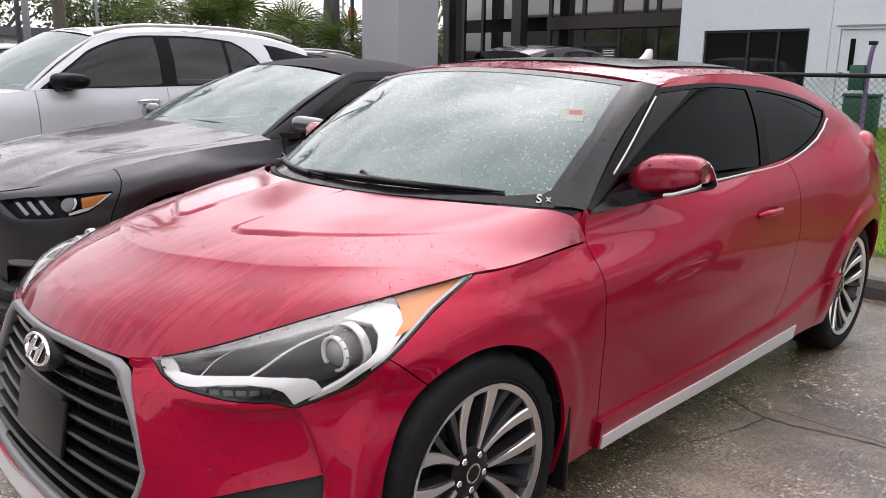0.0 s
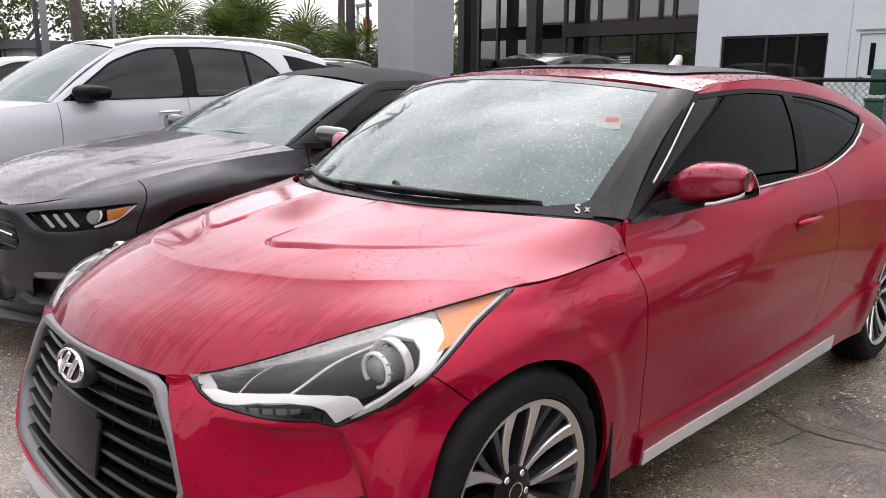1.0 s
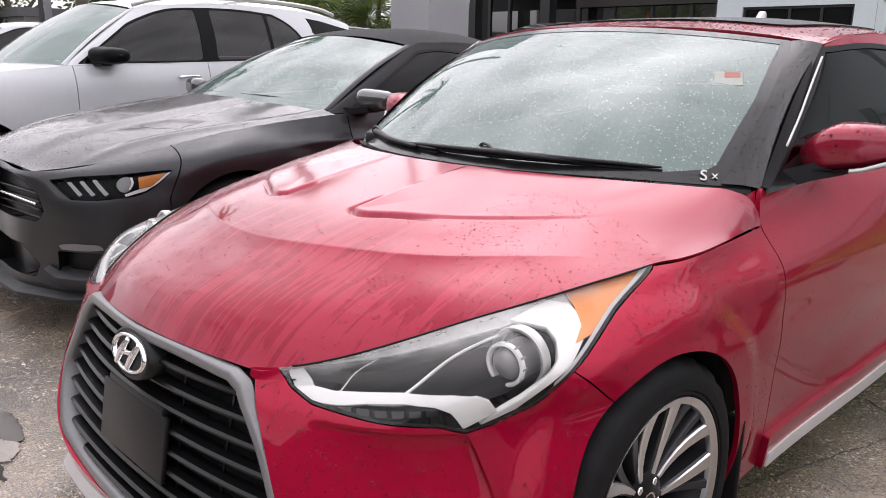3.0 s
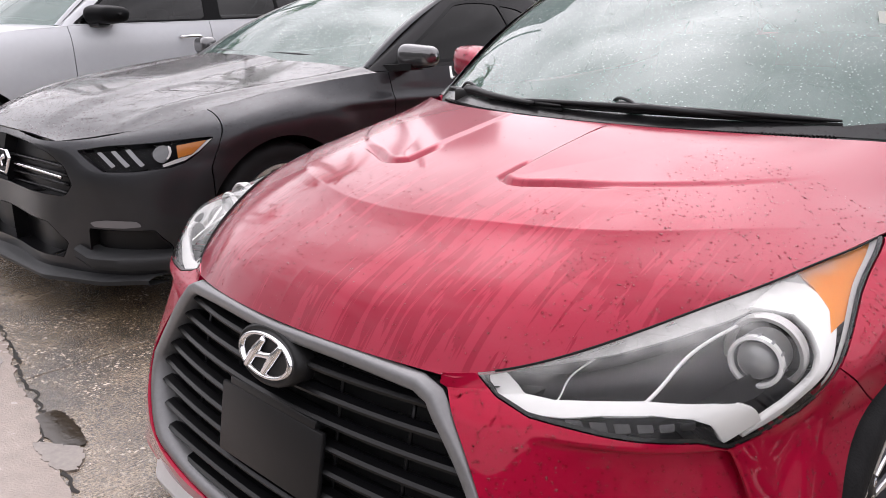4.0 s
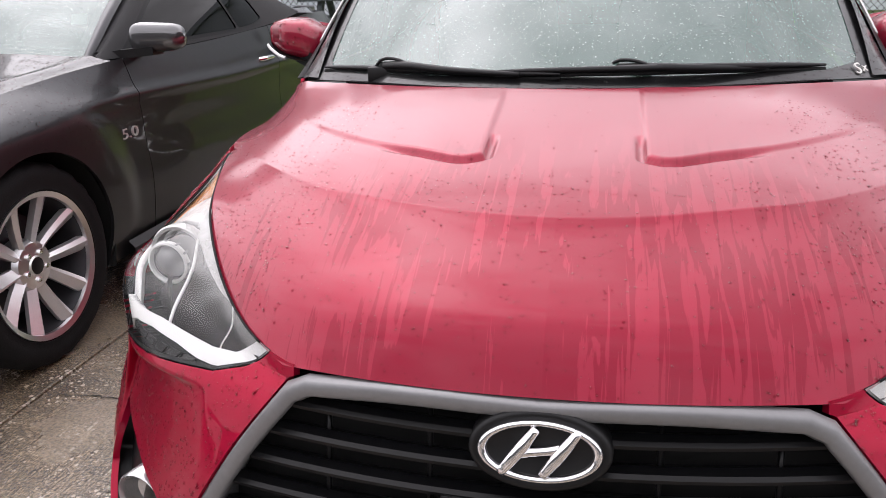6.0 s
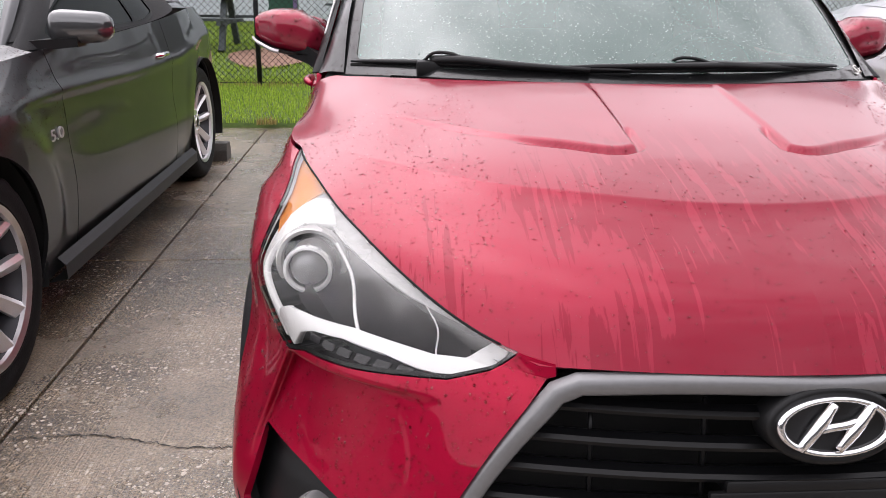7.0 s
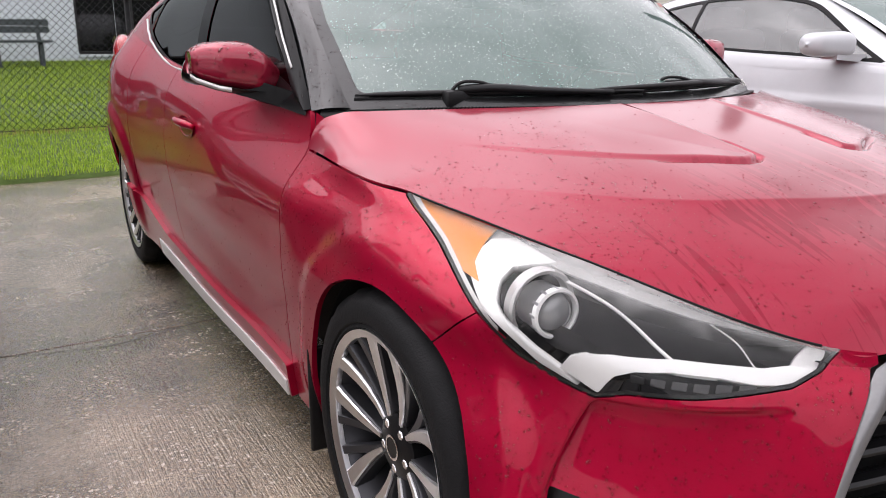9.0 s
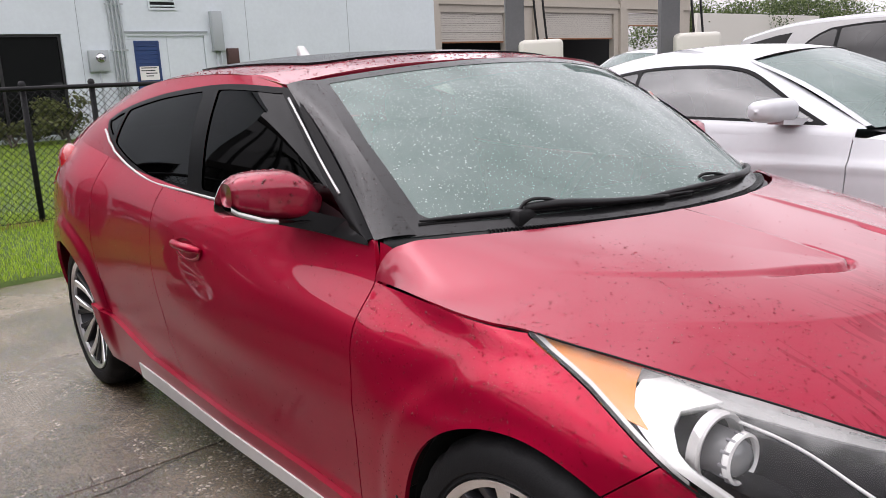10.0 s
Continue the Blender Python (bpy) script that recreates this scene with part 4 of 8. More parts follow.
def hood_half(half, nu=230, nv=330):
    yc = [-.700, -.665, -.59, -.46, -.30, -.14, 0.0, .13]
    zc = [.672, .722, .772, .820, .860, .892, .917, .940]
    ends = [(.370, -.634, .658), (.42, -.583, .680), (.50, -.425, .716), (.59, -.255, .752), (.68, -.085, .788), (.752, .05, .813), (.768, .30, .826), (.772, .497, .834)]
    edge = surface([[(-r[1][0], r[1][1], r[1][2])] + r for r in SKIN], 500, 96)[-1]
    edge = edge[(edge[:, 0] > 0.3) & (edge[:, 1] < 0.2)]
    for k in (1, 2, 3, 4):
        y = ends[k][1]
        ends[k] = (np.interp(y, edge[:, 1], edge[:, 0]), y, np.interp(y, edge[:, 1], edge[:, 2]) + 0.0015)
    S = half[0][(half[0][:, 1] > 0) & (half[0][:, 1] < 0.6) & (half[0][:, 2] > 0.7)]
    for k in (5, 6, 7):
        e = ends[k]
        n = np.argmin(((S[:, 1:] - e[1:]) ** 2).sum(1))
        ends[k] = (S[n, 0] + 0.002, e[1], e[2] - 0.0005)
    power = [2.4, 2.3, 2.3, 2.5, 2.8, 3.2, 6.0, 45.0]
    fr = np.array([0, .2, .4, .58, .73, .85, .93, .97, .985, 1.0])
    rows = []
    for y, z, e, p, fall in zip(yc, zc, ends, power, (0, 0, 0, 0, 0, .006, .016, .026)):
        rows.append(np.c_[fr * e[0], y + (e[1] - y) * fr ** 2.2, z - fall * fr ** 3 * (1 - fr ** p) + (e[2] - z) * fr ** p])
    G = surface(rows, nu, nv)
    w = smooth01(np.linspace(0, 1, nu), .80, 1.0)[:, None]
    rows_j = [j for j in range(len(G)) if .06 < G[j, -1, 1] < .495]
    ye = np.array([G[j, -1, 1] for j in rows_j])
    ze = hood_seam(ye)
    xe = np.array([S[np.argmin((S[:, 1] - y) ** 2 + (S[:, 2] - z) ** 2), 0] for y, z in zip(ye, ze)])
    xe = np.polyval(np.polyfit(ye, xe, 3), ye)
    for j, x, y, z in zip(rows_j, xe, ye, ze):
        G[j] += w * (np.array([x - .0015, y, z + .0028]) - G[j, -1]) * float(smooth01(y, .05, .12))
    for _ in range(50):
        G[1:-1, 1:-1] = (G[:-2, 1:-1] + G[2:, 1:-1] + G[1:-1, :-2] + G[1:-1, 2:]) / 4
    V, F = sheet(G)
    # pressed line across the bonnet: flatter behind it, falling away in front
    line = np.array([(0, -.440), (.12, -.428), (.25, -.387), (.43, -.292), (.62, -.095), (.74, .07), (.80, .2)])
    ahead = hermite(line[:, 1], line[:, 0], V[:, 0]) - V[:, 1]
    ahead = np.maximum(ahead, 0) * np.interp(V[:, 0], [0, .3, .5, .7], [1.0, .95, .7, .3])
    V[:, 2] -= 0.33 * ahead * np.exp(-ahead / 0.080) * smooth01(V[:, 0], .74, .48)
    # the two sunken vents
    front = curve([(.138, -.232), (.165, -.244), (.26, -.204), (.36, -.152), (.474, -.055), (.579, .075), (.650, .215)], 50)
    poly = np.vstack([front, [(.60, .33), (.30, .30), (.145, .22), (.138, .07)]])
    d = inside_poly(V[:, :2], poly)
    # each scoop stands proud along its front and inner edge and falls back into the panel behind
    near = smooth01(V[:, 0], .66, .40) * smooth01(V[:, 1], .20, .02)
    V[:, 2] += 0.006 * smooth01(d, 0.005, -0.009) * np.exp(np.minimum(d, 0) / .075) * near
    slot = smooth01(d, .018, .010) * smooth01(d, -.001, .004) * smooth01(V[:, 0], .36, .26) * smooth01(V[:, 1], -.13, -.17)
    V[:, 2] -= 0.009 * slot
    return V, F


def glow_band(outer, inner):
    return np.vstack([np.asarray(outer), np.asarray(inner)[::-1]])


def offset(mesh, d, N=None):
    N = normals(mesh) if N is None else N
    return mesh[0] + d * N, mesh[1]


def lamp_unit(half, car, flip):
    """A headlamp: black housing, white light guide, projector, amber corner, chrome dividers, clear cover."""
    cut = lambda V: np.where(V[:, 1] < 0.5, inside_poly(lamp_ab(V), np.array(LAMP)), 1.0)
    lens = clip(clip(clip(half, lambda V: V[:, 1] - .3), cut), lambda V: V[:, 2] - hood_seam(V[:, 1]))
    fine = refine(lens)
    from_skin = normals(half)
    ahead = np.flatnonzero(half[0][:, 1] < .45)
    near_i, near_w = nearest(half[0][ahead], fine[0], 10)
    fine_n = (from_skin[ahead][near_i] * near_w[:, :, None]).sum(1)
    fine_n = fine_n / np.linalg.norm(fine_n, axis=1, keepdims=True)
    flat, tris = lamp_ab(fine[0]), np.array(fine[1])
    def piece(depth, poly=None):
        P = fine[0] - depth * fine_n
        if poly is None:
            return P, fine[1]
        d = inside_poly(flat, np.asarray(poly))
        T = tris[(d[tris] <= 0).any(1)]
        ids, back = np.unique(T, return_inverse=True)
        return clip((P[ids], [tuple(t) for t in back.reshape(-1, 3).tolist()]), d[ids])
    bowl = new("headlamp")
    bowl.parent = car
    part("housing", flip(rimmed(offset(lens, -0.075), 0.075, 1.0)), lamp_dark, bowl, "black lamp housing")
    hook = glow_band([(.150, .777), (.189, .772), (.206, .750), (.194, .731), (.144, .693), (.084, .661), (.030, .630), (-.036, .612)], [(.060, .757), (.096, .753), (.122, .748), (.130, .733), (.121, .709), (.086, .679), (.040, .649), (-.014, .626)])
    part("light_guide", flip(solid(piece(0.009, hook), 0.012)), lamp_white, bowl, "white light guide")
    strip = glow_band([(-.338, .672), (-.314, .669), (-.298, .652), (-.269, .651), (-.220, .659), (-.164, .668), (-.083, .672), (-.044, .667), (-.020, .652), (-.006, .632)], [(-.338, .655), (-.323, .636), (-.300, .630), (-.266, .634), (-.220, .645), (-.162, .653), (-.116, .650), (-.090, .639), (-.078, .624), (-.068, .609)])
    part("light_strip", flip(solid(piece(0.009, strip), 0.012)), lamp_white, bowl, "white daytime light strip")
    corner = [(.166, .722), (.194, .744), (.197, .768), (.190, .790), (.24, .87), (.45, .87), (.41, .79), (.28, .742)]
    part("turn_signal", flip(solid(piece(0.008, corner), 0.004)), amber, bowl, "amber corner reflector")
    top = glow_band([(.20, .90), (.0, .85), (-.2, .80), (-.36, .72)], [(.20, .773), (.10, .763), (-.02, .738), (-.16, .703), (-.33, .669)])
    part("upper_bezel", flip(solid(piece(0.014, top), 0.004)), lamp_pale, bowl, "pale satin bezel")
    for line, w in (([(.150, .768), (.089, .758), (.043, .749), (.004, .739), (-.038, .727), (-.075, .713), (-.111, .697), (-.139, .682), (-.168, .667)], .0030), ([(-.175, .705), (-.200, .693), (-.232, .677), (-.256, .660), (-.272, .650)], .0014)):
        near_k, near_v = nearest(np.c_[flat, 0 * flat[:, :1]], np.c_[curve(line, 40), np.zeros(40)], 12)
        path = ((fine[0] - .024 * fine_n)[near_k] * near_v[:, :, None]).sum(1)
        for _ in range(40):
            path[1:-1] = (path[:-2] + 2 * path[1:-1] + path[2:]) / 4
        part("chrome_divider", flip(tube(path, w, 8)), lamp_white, bowl, "bright divider")
    aim = Matrix.Translation((.704, -.327, .689)) @ pose(0, 0, 0, 0, 0, 4)
    fl = lambda prof, n=40: moved(lathe(prof, n, "y"), aim)
    part("projector_tube", flip(fl([(.037, .04), (.0375, -.010), (.033, -.012), (.033, .03)])), lamp_bar, bowl, "grey projector tube", smooth=30)
    part("projector_ring", flip(fl([(.0375, -.006), (.0410, -.010), (.0405, -.019), (.036, -.021), (.0335, -.017), (.0335, -.010)])), lamp_white, bowl, "satin projector ring", smooth=30)
    part("projector_shroud", flip(fl([(.060, .04), (.061, .022), (.058, .018), (.052, .020), (.050, .04)])), silver_trim, bowl, "satin projector shroud", smooth=30)
    part("projector_lens", flip(fl([(.0, -.030), (.012, -.028), (.024, -.021), (.033, -.006), (.033, .02)])), projector_glass, bowl)
    for k in range(12):
        a = 2 * np.pi * k / 12
        part("ring_tooth", flip(moved(box(-.0025, .0025, -.018, -.002, .0345, .0412, .001), aim @ Matrix.Rotation(a, 4, "Y"))), lamp_bezel, bowl, smooth=False)
    leds = [(-.112 - .027 * k, .640 - .0022 * k) for k in range(6)]
    for a, b in leds:
        part("led", flip(solid(piece(0.008, [(a, b - .005), (a - .019, b - .007), (a - .019, b + .004), (a, b + .006)]), 0.006)), led_clear, bowl, "small clear diode lens")
    edge = piece(0.002)
    rim_band = clip((edge[0], edge[1]), -inside_poly(lamp_ab(fine[0]), inset(np.array(LAMP), 0.005)))
    part("lens_edge", flip(rim_band), black_plastic, bowl, "black lens surround")
    pale = np.maximum(np.maximum(inside_poly(flat, inset(np.array(LAMP), .004)), -inside_poly(flat, inset(np.array(LAMP), .0105))), .10 - flat[:, 0])
    pale_rim = clip(piece(0.004), pale)
    part("lens_rim", flip(pale_rim), silver_trim, bowl, "pale lens rim")
    part("lamp_lens", flip(lens), hazed_cover, bowl, "clear polycarbonate cover, whitened along its top").visible_shadow = False
    return bowl


WET_CAPS = []


def mirror_unit(car, s):
    """A door mirror on the black sail: painted cap, signal strip, dark foot."""
    n = 40
    u = np.linspace(0, 1, 16)
    rows = []
    for k in u:
        x = .732 + .222 * k
        top, bot = np.interp(k, [0, .2, .42, .7, .9, 1], [0.988, 1.038, 1.067, 1.068, 1.060, 1.044]), np.interp(k, [0, .2, .45, .75, .95, 1], [.950, .940, .944, .958, .976, .988])
        yf, yb = np.interp(k, [0, .3, .7, 1], [.752, .715, .735, .805]), np.interp(k, [0, .1, .8, 1], [.83, .865, .890, .865])
        a = np.linspace(0, 2 * np.pi, n, endpoint=False)
        c, q = np.cos(a), np.sin(a)
        e = 2 / 3.2
        rows.append(np.c_[np.full(n, x), (yf + yb) / 2 + (yb - yf) / 2 * np.sign(c) * np.abs(c) ** e, (top + bot) / 2 + (top - bot) / 2 * np.sign(q) * np.abs(q) ** e])
    m = ring_band(rows)
    m = (m[0], m[1] + [tuple(range(n)), tuple(reversed(range((len(rows) - 1) * n, len(rows) * n)))])
    flip = (lambda q: q) if s > 0 else mirrored
    unit = new("door_mirror")
    unit.parent = car
    part("cap", flip(m), misted_sky_red, unit, "red mirror cap with raindrops")
    low = ring_band([np.c_[r[:, 0], (r[:, 1] - r[:, 1].mean()) * 1.01 + r[:, 1].mean(), np.minimum(r[:, 2], r[:, 2].min() + .016) - .010] for r in rows[1:]])
    part("underside", flip(low), black_plastic, unit, "black lower shell")
    strip = []
    for k in np.linspace(.64, 1.0, 14):
        x = .732 + .229 * k
        z = np.interp(k, [.3, .45, .75, .95, 1], [.938, .942, .955, .973, .984])
        yf = np.interp(k, [0, .3, .7, 1], [.752, .712, .730, .797])
        strip.append([(x, yf + .004, z + .009), (x + .002, yf - .005, z + .006), (x + .002, yf - .005, z + .001), (x, yf + .004, z - .003)])
    part("signal_strip", flip(sheet(np.array(strip))), silver_trim, unit, "clear and chrome turn signal strip")
    foot = ring_band([np.array([(cx, cy - d, z0), (cx, cy + d, z0), (cx, cy + d, z1), (cx, cy - d, z1)])
                      for cx, cy, d, z0, z1 in ((.755, .715, .095, .905, .952), (.776, .745, .075, .912, .960), (.80, .78, .060, .922, .970), (.86, .81, .050, .940, .985))])
    part("foot", flip((foot[0], foot[1] + [(12, 13, 14, 15)])), black_plastic, unit, "black mirror foot", smooth=40)
    WET_CAPS.append(flip(m))
    part("mirror_glass", flip(moved(prism(loop([(-.11, -.035), (.09, -.03), (.10, .02), (.05, .038), (-.08, .035)], 24), 0, .004), Matrix.Translation((.850, .893, 1.008)) @ pose(0, 0, 0, 90, 0, 180))), chrome, unit, smooth=False)


def text_mesh(body, size, depth=0.002):
    cu = bpy.data.curves.new("t", "FONT")
    cu.body, cu.size, cu.extrude, cu.align_x, cu.align_y = body, size, depth, "CENTER", "CENTER"
    ob = bpy.data.objects.new("t", cu)
    me = bpy.data.meshes.new_from_object(ob)
    out = np.array([v.co[:] for v in me.vertices]), [tuple(p.vertices) for p in me.polygons]
    bpy.data.objects.remove(ob)
    bpy.data.meshes.remove(me)
    bpy.data.curves.remove(cu)
    return out


def seat(car, x, y, mat):
    st = new("seat")
    st.parent = car
    part("cushion", box(x - .25, x + .25, y - .30, y + .22, .38, .55, .06), mat, st)
    part("backrest", moved(box(-.24, .24, -.06, .08, 0, .62, .05), Matrix.Translation((x, y + .24, .50)) @ pose(0, 0, 0, -16)), mat, st)
    part("headrest", box(x - .13, x + .13, y + .40, y + .52, 1.07, 1.22, .045), mat, st)


def steering_wheel(car, x, y, z):
    a = np.linspace(0, 2 * np.pi, 40)
    sw = new("steering_wheel")
    sw.parent = car
    m = Matrix.Translation((x, y, z)) @ pose(0, 0, 0, -62)
    part("wheel_rim", moved(tube(np.c_[.18 * np.cos(a), .18 * np.sin(a), 0 * a], .014, 8, False), m), black_plastic, sw)
    part("wheel_boss", moved(box(-.16, .16, -.03, .03, -.02, .0, .01), m), black_plastic, sw)


def red_hatchback(x, y):
    car = thing("red_hatchback", x, y, 0, "wet cherry red hatchback parked on the concrete, beaded with rain", "car")
    half = red_skin()
    gap = 0.0022
    same = lambda m: m
    sides = ((1, same), (-1, mirrored))
    lamp = np.array(LAMP)
    grille = np.vstack([curve(GRILLE[:3], 12), curve(GRILLE[2:4], 3)[1:], curve(GRILLE[3:6], 14)[1:], curve(GRILLE[5:], 24)[1:]])
    grille = np.vstack([grille, grille[-2:0:-1] * [-1, 1]])
    lampd = lambda V: np.where(V[:, 1] < 0.5, inside_poly(lamp_ab(V), lamp), 1.0)
    # cut out lamp, grille, fog pocket and wheel arches
    skin = clip(half, lambda V: gap - lampd(V))
    skin = clip(skin, lambda V: np.where(V[:, 1] < -0.4, 0.0 - inside_poly(V[:, [0, 2]], grille), -1.0))
    skin = clip(skin, lambda V: np.where(V[:, 1] < -0.4, np.minimum(.350 - V[:, 0], V[:, 2] - .630), -1.0))
    pocket = np.array([(.772, .458), (.70, .440), (.60, .410), (.535, .378), (.53, .29), (.64, .255), (.78, .262), (.815, .33)])
    pocketd = lambda V: np.where(V[:, 1] < -0.2, inside_poly(V[:, [0, 2]], pocket), 1.0)
    hole = clip(half, pocketd)
    skin = clip(skin, lambda V: -pocketd(V))
    for yc in (0.0, 2.65):
        skin = clip(skin, lambda V: 0.342 - np.hypot(V[:, 1] - yc, V[:, 2] - 0.315))
    skin = clip(skin, lambda V: np.where(V[:, 1] < 0.503, V[:, 2] - hood_seam(V[:, 1]) + gap, -1.0))
    tail_poly = np.array([(2.74, 1.03), (2.88, 1.03), (3.02, .98), (3.06, .90), (2.96, .86), (2.84, .90)])
    taild = lambda V: np.where(V[:, 1] > 2.6, inside_poly(V[:, [1, 2]], tail_poly), 1.0)
    tail = clip(half, taild)
    tail = clip(tail, lambda V: .3 - V[:, 0])
    skin = clip(skin, lambda V: np.where(V[:, 0] > .3, gap - taild(V), -1.0))
    bumper_line = lambda V: V[:, 1] - np.interp(V[:, 2], [.2, .594, .68, .80], [-.13, -.162, -.262, -.40])
    door_line = lambda V: V[:, 1] - np.interp(V[:, 2], [.25, .45, .70, .831, .92], [.545, .525, .505, .497, .522])
    sill_line = lambda V: V[:, 2] - np.interp(V[:, 1], [.45, .56, 1.2, 1.85, 2.0, 2.3, 2.4], [.265, .285, .300, .325, .355, .44, .46])
    bumper = clip(skin, lambda V: bumper_line(V) + gap)
    wing = clip(clip(skin, lambda V: -bumper_line(V) + gap), lambda V: np.where(V[:, 1] < 1.0, door_line(V) + gap, 1.0))
    wing = clip(wing, lambda V: np.where(V[:, 1] > .45, V[:, 2] - .836, -1.0))
    rest = clip(skin, lambda V: np.where(V[:, 1] < 0.3, 1.0, -door_line(V) + gap))
    sill = clip(clip(rest, lambda V: sill_line(V) + gap * 0.6), lambda V: V[:, 1] - 2.5)
    upper = clip(rest, lambda V: np.where(V[:, 1] < 2.5, -sill_line(V) + gap * 0.6, -1.0))
    part("front_bumper", joined(rimmed(bumper), rimmed(mirrored(bumper))), red_paint, car)
    corner = offset(clip(half, lambda V: np.maximum(np.maximum(.470 - V[:, 1], V[:, 1] - .514), .80 - V[:, 2])), -.012)
    for s, flip in sides:
        ends = {1: [1.90], -1: [1.72, 2.30]}[s]
        part("wing", rimmed(flip(wing)), red_paint, car)
        part("wing_corner", flip(corner), red_paint, car)
        step = lambda V: np.interp(V[:, 1], [.5, 2.0], [.232, .268])
        strip = clip(clip(sill, lambda V: V[:, 2] - step(V)), lambda V: np.maximum(.56 - V[:, 1], V[:, 1] - 2.0))
        red_sill = clip(sill, lambda V: np.where((V[:, 1] > .56) & (V[:, 1] < 2.0), step(V) - V[:, 2], -1.0))
        part("sill", rimmed(flip((red_sill[0] + [0.018, 0, 0], red_sill[1])), 0.028), red_paint, car)
        part("side_skirt", rimmed(flip((strip[0] + [0.023, 0, 0], strip[1])), 0.026), skirt_silver, car, "silver side skirt strip")
        piece = upper
        for e in ends:
            line = lambda V, e=e: V[:, 1] - np.interp(V[:, 2], [.3, .45, .70, .90, 1.0], [e - .16, e - .06, e, e - .01, e - .03])
            door = part("door", rimmed(flip(clip(piece, lambda V: line(V) + gap))), red_paint, car)
            piece = clip(piece, lambda V: -line(V) + gap)
            hy = {(1, 0): 1.60, (-1, 0): 1.40}.get((s, ends.index(e)))
            if hy:
                hx = .846
                cup = ring_band([np.c_[np.full(28, hx + dx), hy + r * .105 * np.cos(np.linspace(0, 2 * np.pi, 28, endpoint=False)), .790 + r * .036 * np.sin(np.linspace(0, 2 * np.pi, 28, endpoint=False))] for r, dx in ((1.0, .0045), (.9, .006), (.82, .003), (.45, -.010), (.05, -.013))])
                part("handle_cup", flip(cup), red_paint, door, "sunken handle cup")
                bar = tube(curve([(hx + .002, hy - .10, .796), (hx + .020, hy - .06, .803), (hx + .026, hy, .804), (hx + .020, hy + .06, .803), (hx + .002, hy + .10, .798)], 20), np.interp(np.linspace(0, 1, 20), [0, .2, .8, 1], [.008, .013, .013, .008]), 10)
                part("handle", flip(bar), red_paint, door, "red pull handle")
        part("rear_quarter", rimmed(flip(piece)), red_paint, car)
        part("tail_lamp", rimmed(flip(offset(tail, .004)), .02), lamp_red, car, "red tail lamp")
        bulb = lathe([(.002, -.13), (.035, -.11), (.058, -.06), (.066, .0), (.058, .06), (.035, .11), (.002, .13)], 20, "y")
        part("tail_lamp_lens", flip((bulb[0] * [.75, .75, 1.35] + [.792, 2.78, .968], bulb[1])), lamp_red, car, "bulging red tail lamp lens")
        lamp_unit(half, car, flip)
        mirror_unit(car, s)
        # fog lamp in its black pocket
        pk = part("fog_pocket", flip(rimmed((hole[0] + [-.012, .050, 0], hole[1]), .035, 1.0)), black_plastic, car, "black plastic fog lamp pocket")
        aim = Matrix.Translation((.685, -.550, .342)) @ pose(0, 0, 0, 0, 0, 12)
        fog = part("fog_lamp", flip(moved(lathe([(.046, .03), (.048, -.012), (.045, -.016), (.040, -.010), (.028, .012), (0, .02)], 36, "y"), aim)), fog_silver, car, "round chrome fog lamp", smooth=40)
        part("fog_lens", flip(moved(lathe([(0, -.018), (.028, -.016), (.042, -.009)], 36, "y"), aim)), clear_lens, fog)
        part("mud_flap", flip(box(.69, .850, .352, .368, .135, .40, .006)), black_plastic, car, "black rubber mud flap")
        for yc in (0.0, 2.65):
            liner = lathe([(.36, .50), (.36, .80), (.352, .812)], 48)
            liner = clip((liner[0] + [0, yc, .315], liner[1]), lambda V: .17 - V[:, 2])
            part("wheel_liner", flip(liner), black_void, car, "black wheel arch liner")
            wheel(car, s * .742, yc, .317, s, .317, .236, .215, "five_pair")
    # bonnet
    hood = hood_half(half)
    part("bonnet", joined(rimmed(hood, 0.006), rimmed(mirrored(hood), 0.006)), misted_sky_red, car)
    # black tube that draws the dark of the gap between bonnet and lamps
    gap_line = surface([[(-q[1][0], q[1][1], q[1][2])] + q for q in SKIN], 500, 96)[-1]
    gap_line = gap_line[(gap_line[:, 0] > .41) & (gap_line[:, 1] < .035)]
    for s, flip in sides:
        part("bonnet_gap_line", flip(tube(gap_line + [.0012, -.0004, .0006], .0019, 6)), rubber, car, "black line drawn in the gap beside the lamp")
    # grille
    gr = new("grille")
    gr.parent = car
    ringp = lambda poly, dy: np.c_[poly[:, 0], grille_y(poly[:, 0], poly[:, 1]) + dy, poly[:, 1]]
    part("grille_frame", ring_band([ringp(inset(grille, .003), .012), ringp(inset(grille, .004), -.006), ringp(inset(grille, .007), -.009), ringp(inset(grille, .024), -.004), ringp(inset(grille, .030), .006), ringp(inset(grille, .032), .07)]), grey_plastic, gr, "satin grey surround")
    part("grille_back", (ringp(inset(grille, .01), .075), [tuple(range(len(grille)))]), black_void, gr, smooth=False)
    inner = inset(grille, .030)
    for k in range(9):
        z = .270 + .0425 * k
        near = np.abs(inner[:, 1] - z) < .035
        w = np.interp(z, [.245, .27, .31, .40, .455, .545, .625], [.18, .33, .40, .462, .466, .405, .345])
        xs = np.linspace(-w, w, 33)
        prof = [(.004, .004), (-.002, .000), (.000, -.006), (.030, -.020), (.045, -.018), (.045, -.008), (.020, .006)]
        rows = [np.c_[xs, grille_y(xs, z) + .012 + dy, np.full(33, z + dz)] for dy, dz in prof + prof[:1]]
        part("grille_slat", sheet(np.array(rows)[::-1]), grille_black, gr, smooth=35)
